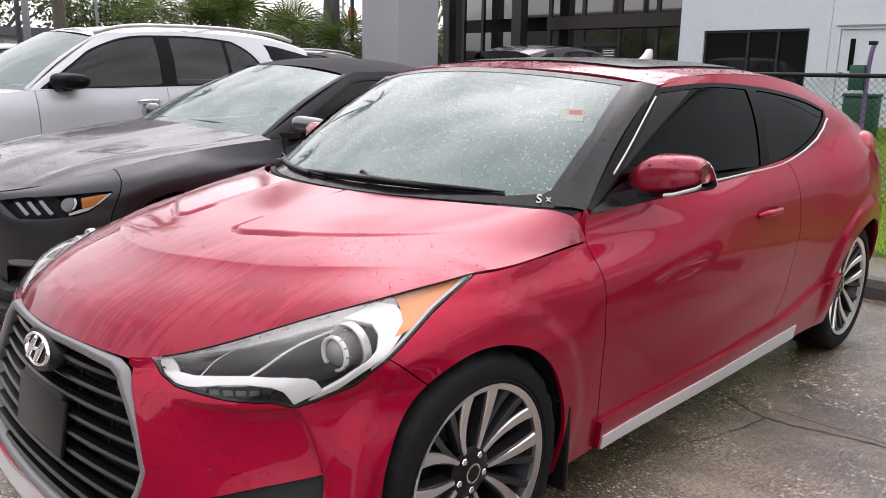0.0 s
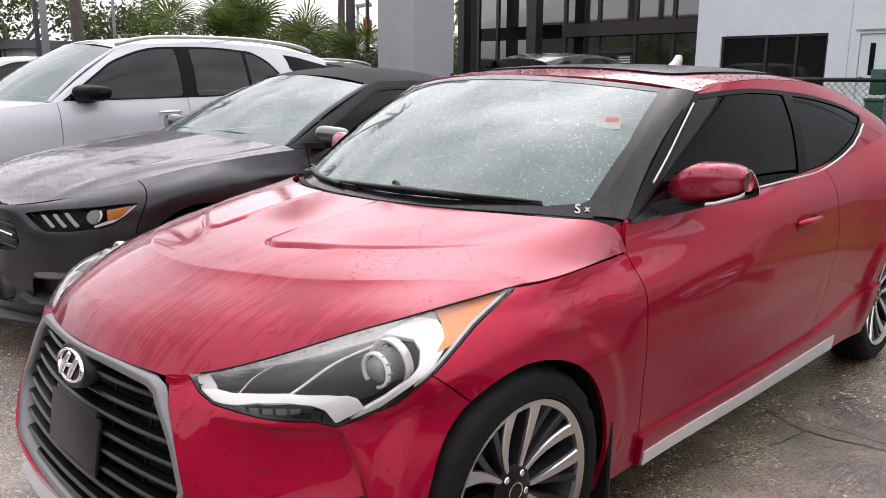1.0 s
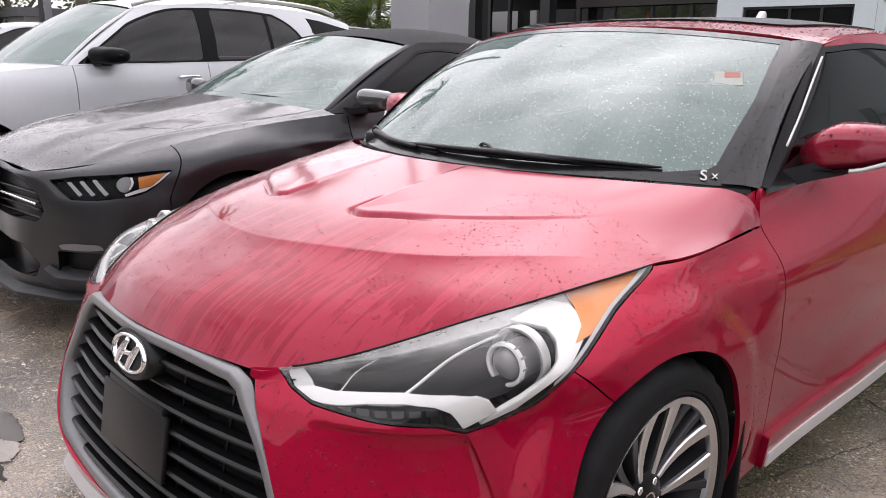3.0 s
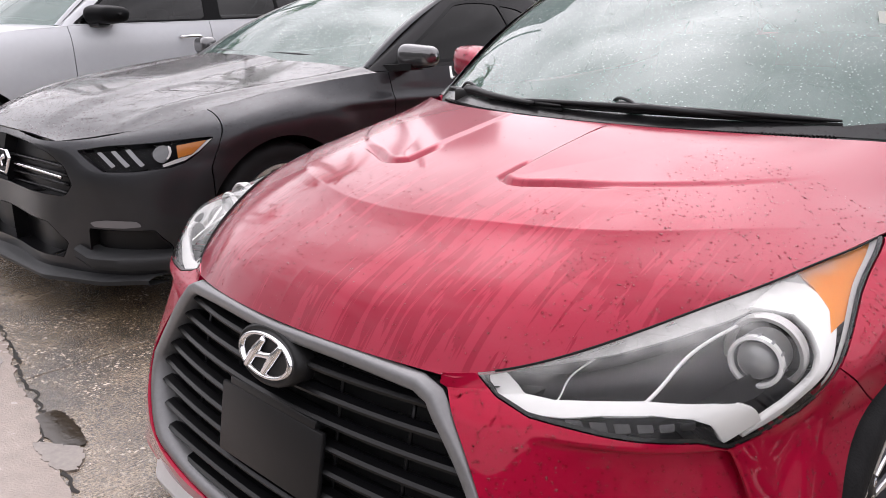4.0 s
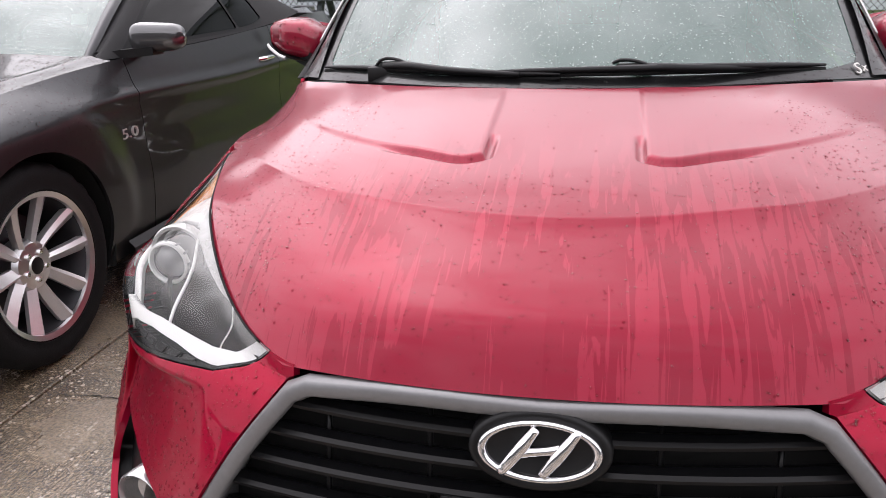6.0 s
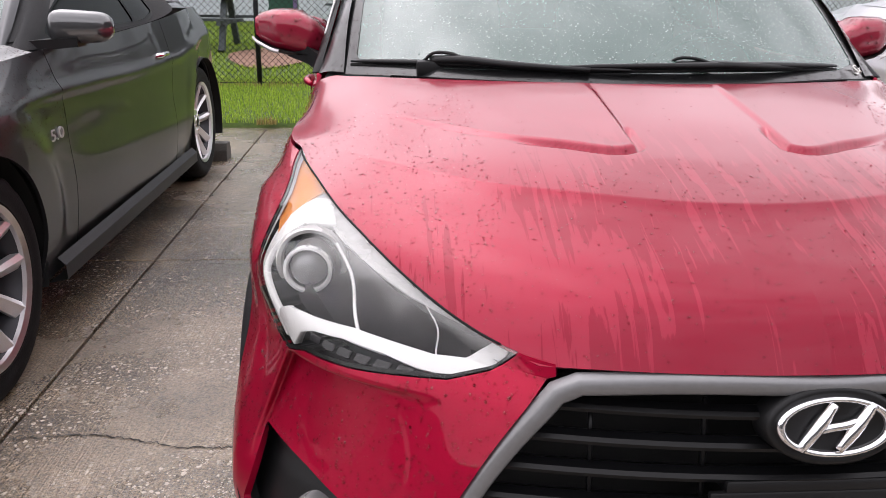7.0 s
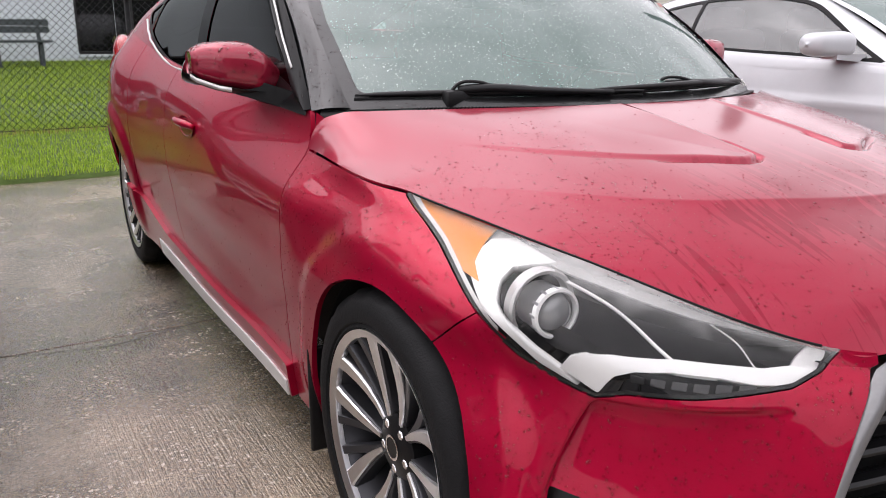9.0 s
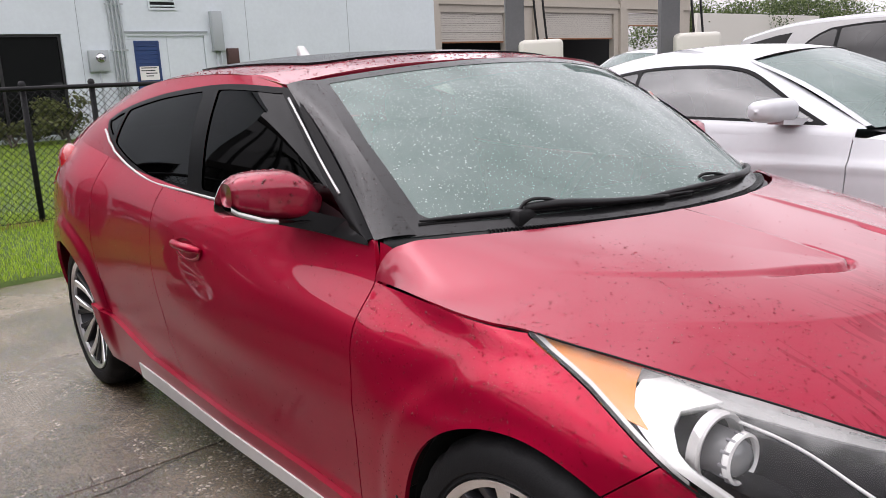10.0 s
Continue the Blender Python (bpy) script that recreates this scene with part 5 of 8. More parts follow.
    for xr in (-.30, -.15, .15, .30):
        zs = np.linspace(.28, .62 if abs(xr) < .2 else .60, 10)
        part("grille_rib", tube(np.c_[np.full(10, xr), grille_y(xr, zs) + .040, zs], .004, 6), grille_black, gr)
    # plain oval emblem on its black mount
    by = float(grille_y(0, .594))
    tilt = Matrix.Translation((0, by + .004, .605)) @ pose(0, 0, 0, 90 - 12)
    oval = lambda a, b, n=48: np.c_[a * np.cos(np.linspace(0, 2 * np.pi, n, endpoint=False)), b * np.sin(np.linspace(0, 2 * np.pi, n, endpoint=False))]
    ov = lambda a, b, h: np.c_[oval(a, b), np.full(48, h)]
    mount = ring_band([ov(.092, .055, -.03), ov(.090, .053, .006), ov(.084, .047, .010), ov(.080, .043, .008), ov(.001, .001, .008)])
    part("emblem_mount", moved(mount, tilt), black_plastic, gr)
    em = ring_band([ov(.079, .041, .006), ov(.078, .040, .014), ov(.073, .037, .017), ov(.067, .0325, .013), ov(.066, .0315, .006)])
    badge = part("emblem", moved(em, tilt), chrome, gr, "oval chrome emblem")
    for s in (-1, 1):
        bar = tube(curve([(s * .026 - .022, -.030, .012), (s * .026, 0, .013), (s * .026 + .022, .030, .012)], 14), np.array([.007, .0072, .0078, .0085, .009, .0095, .0095, .0095, .0095, .009, .0085, .0078, .0072, .007]), 8)
        part("emblem_bar", moved(bar, tilt), chrome, badge)
    part("emblem_bar", moved(tube(curve([(-.030, -.006, .012), (-.012, -.001, .013), (.012, .003, .013), (.030, .008, .012)], 14), .0062, 8), tilt), chrome, badge)
    pl = Matrix.Translation((0, float(grille_y(0, .45)) + .014, .440)) @ pose(0, 0, 0, 90 - 9)
    part("plate_holder", moved(joined(box(-.152, .152, -.070, .070, -.006, .006, .004), box(-.13, .13, .066, .085, -.05, .004, .004)), pl), black_plastic, car, "empty black number plate holder", smooth=30)
    chin = []
    xs = np.linspace(-.66, .66, 60)
    yy = np.array([float(grille_y(min(abs(v), .47), .18)) if abs(v) < .47 else float(np.interp(abs(v), [.47, .56, .66], [-.705, -.650, -.570])) for v in xs])
    for dy, dz in ((.03, .205), (-.012, .195), (-.030, .165), (-.024, .145), (.03, .140)):
        chin.append(np.c_[xs, yy + dy, np.full(60, dz)])
    part("chin_spoiler", sheet(np.array(chin)[::-1]), silver_trim, car, "silver grey chin spoiler", smooth=40)
    # cowl, windscreen, black pillars, roof
    t = np.linspace(0, 1, 11)
    c0 = np.c_[t * .735, .128 + .375 * t ** 2.2, .930 - .045 * t ** 4]
    c1 = np.c_[t * .735, .165 + .350 * t ** 2.2, .930 - .018 * t ** 6]
    c2 = np.c_[t * .715, .215 + .310 * t ** 2.2, .938 - .014 * t ** 6]
    cowl = sheet(surface([c0, c1, c2], 50, 10))
    part("cowl", joined(cowl, mirrored(cowl)), black_plastic, car, "black plastic scuttle panel")
    grid = []
    for xg in np.arange(.02, .56, .007):
        yg, zg = np.interp(xg, c1[:, 0], c1[:, 1]), np.interp(xg, c1[:, 0], c1[:, 2])
        grid.append(moved(box(-.0016, .0016, -.016, .012, -.004, .002), Matrix.Translation((xg, yg, zg + .003)) @ pose(0, 0, 0, 0, 0, 50 * xg)))
    part("cowl_grid", joined(*grid, *[mirrored(q) for q in grid]), grille_black, car, "row of small air slots", smooth=False, kind="stuff")
    base = np.c_[t * .728, .175 + .330 * t ** 2.2, .934 - .018 * t ** 4]
    top = np.c_[t * .605, .865 + .119 * t ** 2, 1.312 - .043 * t ** 2]
    mid = (base + top) / 2 + [0, -.02, .018]
    G = surface([base, mid, top], 50, 40)
    scr = sheet(G)
    ws = part("windscreen", joined(scr, mirrored(scr)), screen_glass, car, "rain-specked green tinted windscreen")
    frit_x = np.tile(np.linspace(0, 1, 50), 40)
    frit_y = np.repeat(np.linspace(0, 1, 40), 50)
    frit = offset(scr, .0015)
    keep = np.minimum(np.minimum(.885 + .06 * np.minimum(frit_y * 2, 1) - frit_x, frit_y - .045 - .05 * np.maximum(frit_x - .75, 0) / .2), .955 - frit_y)
    band = clip((frit[0], frit[1]), keep)
    part("screen_border", joined(band, mirrored(band)), pillar_black, ws, "black screen border")
    pil_o = np.array([(.752, .526, .916), (.704, .780, 1.090), (.670, 1.020, 1.264)])
    pil_i = np.array([(.684, .462, .926), (.667, .700, 1.108), (.602, .978, 1.272)])
    pil = sheet(surface([pil_o, (pil_i + pil_o) / 2 + [.003, -.004, .004], pil_i], 30, 10))
    rail = np.array([(.668, 1.03, 1.264), (.655, 1.30, 1.297), (.645, 1.70, 1.305), (.635, 2.1, 1.288), (.625, 2.5, 1.235), (.61, 2.85, 1.145), (.60, 3.05, 1.08)])
    cen = np.array([(0, .870, 1.314), (0, 1.2, 1.347), (0, 1.6, 1.358), (0, 2.1, 1.343), (0, 2.55, 1.297), (0, 2.95, 1.21), (0, 3.20, 1.09)])
    rows = []
    for u in (1.0, .96, .88, .75, .55, .3, 0):
        r = cen * (1 - u) + rail * u
        r[:, 2] = cen[:, 2] + (rail[:, 2] - cen[:, 2]) * u ** 3.0
        r[:, 1] = cen[:, 1] + (rail[:, 1] - cen[:, 1]) * u ** 2.0
        rows.append(r)
    roof = sheet(surface(rows, 90, 50))
    pane = loop([(.02, 1.12), (.50, 1.16), (.53, 1.25), (.53, 1.85), (.50, 1.97), (.02, 2.0), (-.3, 1.9), (-.3, 1.2)], 60)
    rd = inside_poly(roof[0][:, :2], pane)
    red_roof = clip(roof, -rd + 0.0)
    dark = clip((roof[0] + [0, 0, .006], roof[1]), rd + .006)
    part("roof", joined(rimmed(red_roof), rimmed(mirrored(red_roof))), misted_sky_red, car)
    tail = np.array([r[-1] for r in rows])
    lip = np.array([tail, tail * [1.02, 1, 1] + [0, .035, -.004], np.c_[tail[:, 0] * 1.05, tail[:, 1] + .045, np.full(len(tail), 1.04)]])[:, ::-1]
    part("rear_spoiler", joined(sheet(lip), mirrored(sheet(lip))), red_paint, car, "red lip over the hatch")
    part("sunroof", joined(rimmed(dark), rimmed(mirrored(dark))), sunroof_glass, car, "black glass sunroof, wet")
    fin = loop([(-.07, 0), (.07, 0), (.085, .062), (.070, .072), (.02, .036)], 30)
    part("antenna_fin", moved(prism(fin, -.012, .012, .004), Matrix.Translation((0, 2.03, 1.346)) @ pose(0, 0, 0, 90, 0, 90)), silver_trim, car, "silver shark fin aerial")
    # side glass, black frames, bright belt strip
    tr = surface([[(-r[1][0], r[1][1], r[1][2])] + r for r in SKIN], 500, 96)[-1]
    tr = tr[(tr[:, 0] > .3) & (tr[:, 1] < 3.12)]
    belt = np.array([(np.interp(v, tr[:, 1], tr[:, 0]) - .002, v, np.interp(v, tr[:, 1], tr[:, 2]) - .002) for v in (.53, .95, 1.45, 1.95, 2.35, 2.75, 3.0)])
    rail2 = np.array([(.750, .532, .920), (.664, 1.03, 1.258), (.655, 1.35, 1.297), (.645, 1.75, 1.302), (.635, 2.15, 1.284), (.622, 2.6, 1.215), (.61, 2.9, 1.13)])
    glz = sheet(surface([belt, (belt + rail2) / 2 + [.018, 0, 0], rail2], 110, 40))
    yz = lambda V: V[:, [1, 2]]
    sash = curve([(.55, .924), (.95, .934), (1.45, .945), (1.88, .965), (2.15, 1.03), (2.36, 1.12)], 40)
    head = curve([(2.40, 1.155), (2.30, 1.19), (1.95, 1.245), (1.72, 1.262), (1.4, 1.273), (1.03, 1.255)], 40)
    opening = np.vstack([sash, head])
    body_side = clip(glz, -inside_poly(yz(glz[0]), opening))
    frame = clip(glz, inside_poly(yz(glz[0]), opening))
    for s, flip in sides:
        part("windscreen_pillar", flip(pil), pillar_black, car, "gloss black windscreen pillar")
        ahead = lambda V: V[:, 1] - np.interp(V[:, 2], [.9, 1.262, 1.30], [.58, 1.055, 1.10])
        part("door_frame", flip(clip(body_side, ahead)), frame_gloss, car, "black front edge of the door frame")
        part("cabin_side", flip(clip(body_side, lambda V: -ahead(V))), red_paint, car, "red roof rail and rear pillar")
        shrunk = inset(opening, .016)
        cuts = {1: [(1.712, 1.685, .075)], -1: [(1.497, 1.477, .105), (2.20, 2.285, .03)]}[s]
        panes, lo = [], 0.0
        for top_y, bot_y, w in cuts + [(9, 9, 0)]:
            a, b = lo, (top_y, bot_y, w)
            pl_ = np.maximum(inside_poly(yz(frame[0]), shrunk), -1)
            mid_line = lambda V, q: V[:, 1] - np.interp(V[:, 2], [.93, 1.27], [q[1], q[0]])
            val = lambda V, a=a, b=b: np.maximum(np.maximum(inside_poly(yz(V), shrunk), mid_line(V, b) + b[2] / 2), -1e9 if a == 0.0 else -mid_line(V, a) + a[2] / 2)
            panes.append(val)
            lo = b
        rest_frame = frame
        for val in panes:
            rest_frame = clip(rest_frame, lambda V: -val(V))
        part("window_frame", flip(rest_frame), frame_gloss, car, "black window frame")
        for val in panes:
            pm = clip(frame, lambda V: val(V) - .008)
            part("side_window", flip(offset(pm, -.004)), dark_glass, car, "dark tinted side glass")
        on_glass = lambda q: np.array([glz[0][np.argmin(((glz[0][:, 1:] - v) ** 2).sum(1)), 0] for v in q])
        xs_ = on_glass(sash)
        part("belt_trim", flip(tube(np.c_[xs_ + .008, sash[:, 0], sash[:, 1] + .001][sash[:, 0] > .86], .0045, 8)), silver_trim, car, "bright belt line strip")
        # bright tube up the door glass's front edge, standing in for the pillar's reflection
        e = curve(pil_o + [.010, .014, .002], 20)
        e[:, 0] = np.maximum(e[:, 0], on_glass(e[:, 1:]) + .005)
        e = curve(e[e[:, 2] > 1.0][::4], 20)
        part("glass_edge_glint", flip(tube(e, .0034, 8)), silver_trim, car, "bright line for the reflection along the door glass edge")
        sail = np.array([(.762, .535, .916), (.778, .70, .926), (.782, .84, .932), (.758, .84, .985), (.728, .745, 1.060), (.745, .64, .985)])
        part("mirror_sail", flip(solid((sail, [(0, 1, 2, 3, 4, 5)]), .012)), pillar_black, car, "gloss black mirror base", smooth=30)
    # wipers: rubber blade, spine, arm and knuckle
    for pivot, blade, arm in (
            ((-.469, .335, .955), [(-.665, .475, .943), (-.45, .325, .953), (-.22, .232, .953), (-.03, .195, .953)], [(-.469, .335, .968), (-.40, .292, .973), (-.30, .245, .968), (-.12, .198, .962)]),
            ((.09, .250, .955), [(-.18, .215, .957), (.12, .205, .963), (.34, .262, .961), (.56, .395, .949)], [(.09, .252, .968), (.17, .215, .973), (.28, .232, .970), (.42, .300, .963)])):
        wp = new("wiper")
        wp.parent = car
        c = curve(blade, 30)
        part("wiper_blade", tube(c, .0055, 6), rubber, wp, "black rubber wiper blade")
        part("blade_spine", tube(c + [0, -.004, .010], np.interp(np.linspace(0, 1, 30), [0, .1, .5, .9, 1], [.003, .006, .0085, .006, .003]), 8), black_plastic, wp)
        part("wiper_arm", tube(curve(arm, 24), np.linspace(.0120, .0060, 24), 8), black_plastic, wp)
        part("wiper_pivot", moved(box(-.036, .030, -.018, .018, -.030, .014, .008), Matrix.Translation(pivot)), black_plastic, wp, smooth=40)
        hump = np.array(arm[0])
        part("arm_clip", tube(curve([hump + [-.02, 0, -.006], hump + [.0, -.006, .016], hump + [.045, -.026, .018], hump + [.085, -.045, .002]], 16), .0042, 6), black_plastic, wp)
    # stickers and chalk marks on the screen
    facing = lambda p, n: Matrix.Translation(p) @ Vector(n).to_track_quat("Z", "Y").to_matrix().to_4x4()
    nrm = (.36, -.62, .70)
    part("screen_sticker", moved(box(-.036, .036, -.024, .024, 0, .001), facing((.5475, .7225, 1.168), nrm)), screen_paper, ws, "small white and red sticker", smooth=False)
    part("screen_sticker", moved(box(-.010, .030, .004, .021, .001, .002), facing((.5475, .7225, 1.168), nrm)), sticker_red, ws, smooth=False)
    for txt, p in (("S", (.645, .444, .943)), ("x", (.664, .464, .944))):
        part("chalk_mark", moved(text_mesh(txt, .040 if txt == "S" else .030), facing(p, (.42, -.72, .55))), sticker_white, ws, "white chalk mark", smooth=False)
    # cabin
    # added near-black blocks: stop see-through and stand in for the shade inside
    part("underbody_block", box(-.60, .60, -.40, 3.0, .17, .42), black_void, car, smooth=False)
    part("engine_bay_block", box(-.45, .45, -.55, .12, .35, .62), black_void, car, smooth=False)
    dash = [np.c_[np.linspace(-.64, .64, 21), yy_ + pull * np.abs(np.linspace(-.88, .88, 21)) ** 2.2, np.full(21, zz)] for yy_, zz, pull in ((.24, .905, .33), (.42, .925, .25), (.62, .910, .12), (.74, .84, .05), (.74, .60, .05))]
    part("dashboard", sheet(np.array(dash)), cabin_dark, car, "dark grey dashboard")
    for sx in (.36, -.36):
        seat(car, sx, 1.35, cabin_dark)
    steering_wheel(car, .36, .80, .86)
    part("rear_bench", box(-.55, .55, 2.0, 2.4, .40, .95, .08), cabin_dark, car)
    part("cabin_tub", box(-.70, .70, .70, 2.9, .42, .45), cabin_dark, car, smooth=False)
    part("inner_mirror", box(-.12, .12, .90, .93, 1.16, 1.22, .012), black_plastic, car)
    # rain lying on it all
    both = lambda q: joined(q, mirrored(q))
    centre = np.array([0, 1.2, .45])
    at = Matrix.Translation((x, y, 0))
    side_of = both(clip(hood, lambda V: np.maximum(.40 - V[:, 0], V[:, 1] - .12)))
    nose_of = both(clip(hood, lambda V: V[:, 1] + .28))
    face = both(clip(bumper, lambda V: .40 - V[:, 2]))
    beads("raindrops", [(both(hood), 550, .0008, .0025), (side_of, 7000, .0009, .0028), (nose_of, 6000, .0008, .0024), (both(wing), 17000, .0009, .0032), (face, 26000, .0009, .0030), (both(upper), 2600, .0009, .0036), (both(roof), 2500, .0014, .0050), (both(pil), 15000, .0010, .0032), (both(body_side), 1500, .0010, .0036), (both(band), 10000, .0010, .0030)], water, "clear raindrops beaded on the red car's paint", centre, 5, at)
    for cap in WET_CAPS:
        beads("raindrops", [(cap, 9000, .0014, .0046)], water, "clear raindrops on the red mirror cap", cap[0].mean(0), 7, at)
    beads("raindrops", [(both(clip(offset(scr, .001), -keep)), 6500, .0006, .0022)], bright_drop, "fine bright raindrops on the windscreen", centre, 6, at)
    return car


# ---- the other cars: each has its own sheets, x > 0 its left half, y = 0 its front axle ----
WET_PANELS = {}


def parked_car(spec, x, y, rz=0.0):
    g = spec.get
    car = thing(spec["name"], x, y, 0, spec["label"], "car", rz=rz)
    paint, gap = spec["paint"], 0.0025
    rows = [[(-r[1][0], r[1][1], r[1][2])] + r for r in spec["skin"]]
    half = clip(sheet(surface(rows, g("nu", 300), g("nv", 60))), lambda V: -V[:, 0])
    V = half[0]
    for f in g("shape", ()):
        V = f(V)
    half = (V, half[1])
    sides = ((1, lambda m: m), (-1, mirrored))
    wb, R = spec["wheelbase"], spec["tyre"]
    skin = half
    look_at = {"xz": lambda V: V[:, [0, 2]], "yz": lambda V: V[:, [1, 2]], "ab": lambda V: np.c_[0.6 * V[:, 0] + 0.8 * V[:, 1], V[:, 2]]}
    front = lambda V: V[:, 1] < 0.3
    inserts = []
    for name, plane, poly, mat, depth, label in g("inserts", ()):
        poly = np.asarray(poly)
        near = (lambda V: V[:, 1] < 0.3) if poly[:, 0].max() < 2 or plane != "yz" else (lambda V: V[:, 1] > 2)
        d = lambda V, poly=poly, plane=plane, near=near: np.where(near(V), inside_poly(look_at[plane](V), poly), 1.0)
        inserts.append((name, clip(half, d), mat, depth, label))
        skin = clip(skin, lambda V: gap - d(V))
    axle = g("front_axle", 0.0)
    for yc in (axle, wb):
        skin = clip(skin, lambda V: spec["arch"] - np.hypot(V[:, 1] - yc, V[:, 2] - R))
    seams = spec["doors"]
    lean = spec.get("door_lean", 0.0)
    line = lambda V, e: V[:, 1] - e - lean * (V[:, 2] - 0.6)
    bumper_at = g("bumper_seam")
    nose = clip(skin, lambda V: line(V, seams[0]) + gap)
    for s, flip in sides:
        if bumper_at:
            bl = lambda V: V[:, 1] - np.interp(V[:, 2], bumper_at[0], bumper_at[1])
            part("wing", rimmed(flip(clip(nose, lambda V: -bl(V) + gap))), paint, car)
            bump = clip(nose, lambda V: bl(V) + gap)
        else:
            bump = nose
        part("front_bumper" if bumper_at else "wing", rimmed(flip(bump)), paint, car)
        piece = clip(skin, lambda V: -line(V, seams[0]) + gap)
        for k, e in enumerate(seams[1:]):
            d = part("door", rimmed(flip(clip(piece, lambda V: line(V, e) + gap))), paint, car)
            piece = clip(piece, lambda V: -line(V, e) + gap)
            hx, hy, hz = spec["handles"][k]
            part("handle", flip(tube(curve([(hx - .012, hy - .09, hz), (hx + .022, hy - .06, hz + .004), (hx + .026, hy, hz + .006), (hx + .022, hy + .06, hz + .004), (hx - .012, hy + .09, hz)], 16), .012, 8)), g("handle_mat", paint), d)
        part("rear_quarter", rimmed(flip(piece)), paint, car)
        for name, m, mat, depth, label in inserts:
            part(name, rimmed(flip(offset(m, -depth)), max(depth, .01), 1.0 if depth > .005 else -1.0), mat, car, label)
        for yc in (axle, wb):
            ln = lathe([(spec["arch"] + .02, .5), (spec["arch"] + .02, spec["half_width"] - .03)], 40)
            part("wheel_liner", flip(clip((ln[0] + [0, yc, R], ln[1]), lambda V: .2 - V[:, 2])), black_void, car)
            if not g("no_wheels"):
                wheel(car, s * (spec["half_width"] - (.135 if yc < 1 else g("rear_inset", .135))), yc, R, s, R, spec["rim"], .235, g("wheel_style", "ten"))
    # bonnet
    topc = curve(spec["skin"][-1][1:6], len(spec["hood"]))
    fr = np.array([0, .15, .3, .45, .6, .75, .87, .95, 1.0])
    rows = []
    for (yc, zc), e, p in zip(spec["hood"], topc, spec["hood_power"]):
        rows.append(np.c_[fr * e[0], yc + (e[1] - yc) * fr ** 2.0, zc + (e[2] - zc) * fr ** p])
    hood = sheet(surface(rows, 60, 70))
    hV = hood[0]
    for f in g("hood_shape", ()):
        hV = f(hV)
    hood = (hV, hood[1])
    part("bonnet", joined(rimmed(hood), rimmed(mirrored(hood))), g("bonnet_mat", paint), car)
    # glasshouse
    t = np.linspace(0, 1, 9)
    q = spec["screen"]
    base = np.c_[t * q[1][0], q[0][1] + (q[1][1] - q[0][1]) * t ** 2.2, q[0][2] + (q[1][2] - q[0][2]) * t ** 3]
    top = np.c_[t * q[3][0], q[2][1] + (q[3][1] - q[2][1]) * t ** 2.0, q[2][2] + (q[3][2] - q[2][2]) * t ** 2]
    scr = sheet(surface([base, (base + top) / 2 + [0, -.02, .02], top], 30, 24))
    ws = part("windscreen", joined(scr, mirrored(scr)), g("screen_mat", screen_glass), car, "rain-wet windscreen")
    fx, fy = np.tile(np.linspace(0, 1, 30), 24), np.repeat(np.linspace(0, 1, 24), 30)
    band = clip(offset(scr, -.004), np.minimum(np.minimum(.955 - fx, fy - .07), 1.03 - fy))
    part("screen_border", joined(band, mirrored(band)), black_paint, ws)
    cow = [np.c_[t * (q[1][0] + .02), base[:, 1] - d, base[:, 2] - h] for d, h in ((.09, .02), (.04, .018), (-.05, .005))]
    part("cowl", joined(sheet(np.array(cow)), mirrored(sheet(np.array(cow)))), black_plastic, car, "black scuttle panel")
    belt, rail, ctr = (np.array(spec[k]) for k in ("belt", "rail", "roof"))
    roof_rows = []
    for u in (1.0, .96, .88, .75, .55, .3, 0):
        r = ctr * (1 - u) + rail * u
        r[:, 2] = ctr[:, 2] + (rail[:, 2] - ctr[:, 2]) * u ** 3.0
        r[:, 1] = ctr[:, 1] + (rail[:, 1] - ctr[:, 1]) * u ** 2.0
        roof_rows.append(r)
    roof = sheet(surface(roof_rows, 70, 30))
    part("roof", joined(roof, mirrored(roof)), g("roof_mat", paint), car, g("roof_label", ""))
    # boot lid or rear window, from the roof's tail down to the body
    tail = np.array([r[-1] for r in roof_rows])
    side, mid = np.array(spec["skin"][-1][9]), np.array(spec["skin"][-1][10])
    at_u = np.array([1.0, .96, .88, .75, .55, .3, 0])
    rim = np.c_[side[0] * at_u, mid[1] + (side[1] - mid[1]) * at_u ** 3, mid[2] + (side[2] - mid[2]) * at_u]
    foot = np.array([np.interp(belt[-1, 1], [p[1] for p in spec["skin"][-1][4:10]], [p[k] for p in spec["skin"][-1][4:10]]) for k in range(3)])
    lid = sheet(np.array([np.vstack([belt[-1:], tail]), np.vstack([(belt[-1] + foot) / 2, (tail + rim) / 2 + [0, .01, .02]]), np.vstack([[foot], rim])])[:, ::-1])
    part("rear_window" if g("tailgate") else "boot_lid", joined(lid, mirrored(lid)), dark_glass if g("tailgate") else paint, car, "dark rear window" if g("tailgate") else "")
    A, B = q[1], q[3]
    gl_rail = np.vstack([[(A[0] + .025, A[1] + .03, A[2] + .005)], rail[:]])
    gl_belt = np.vstack([belt[:1], belt])
    gl_belt[0] = gl_rail[0] - [0, 0, .005]
    glz = sheet(surface([gl_belt, (gl_belt + gl_rail) / 2 + [g("bulge", .02), 0, 0], gl_rail], 80, 26))
    yz = lambda V: V[:, [1, 2]]
    opening = np.asarray(loop(spec["window"], 70)) if g("soft_window") else np.vstack([curve(spec["window"][i:j], 24) for i, j in spec["window_runs"]])
    d = inside_poly(yz(glz[0]), opening)
    pil_i = np.array([A, (np.array(A) + np.array(B)) / 2 + [0.0, -.02, .02], B])
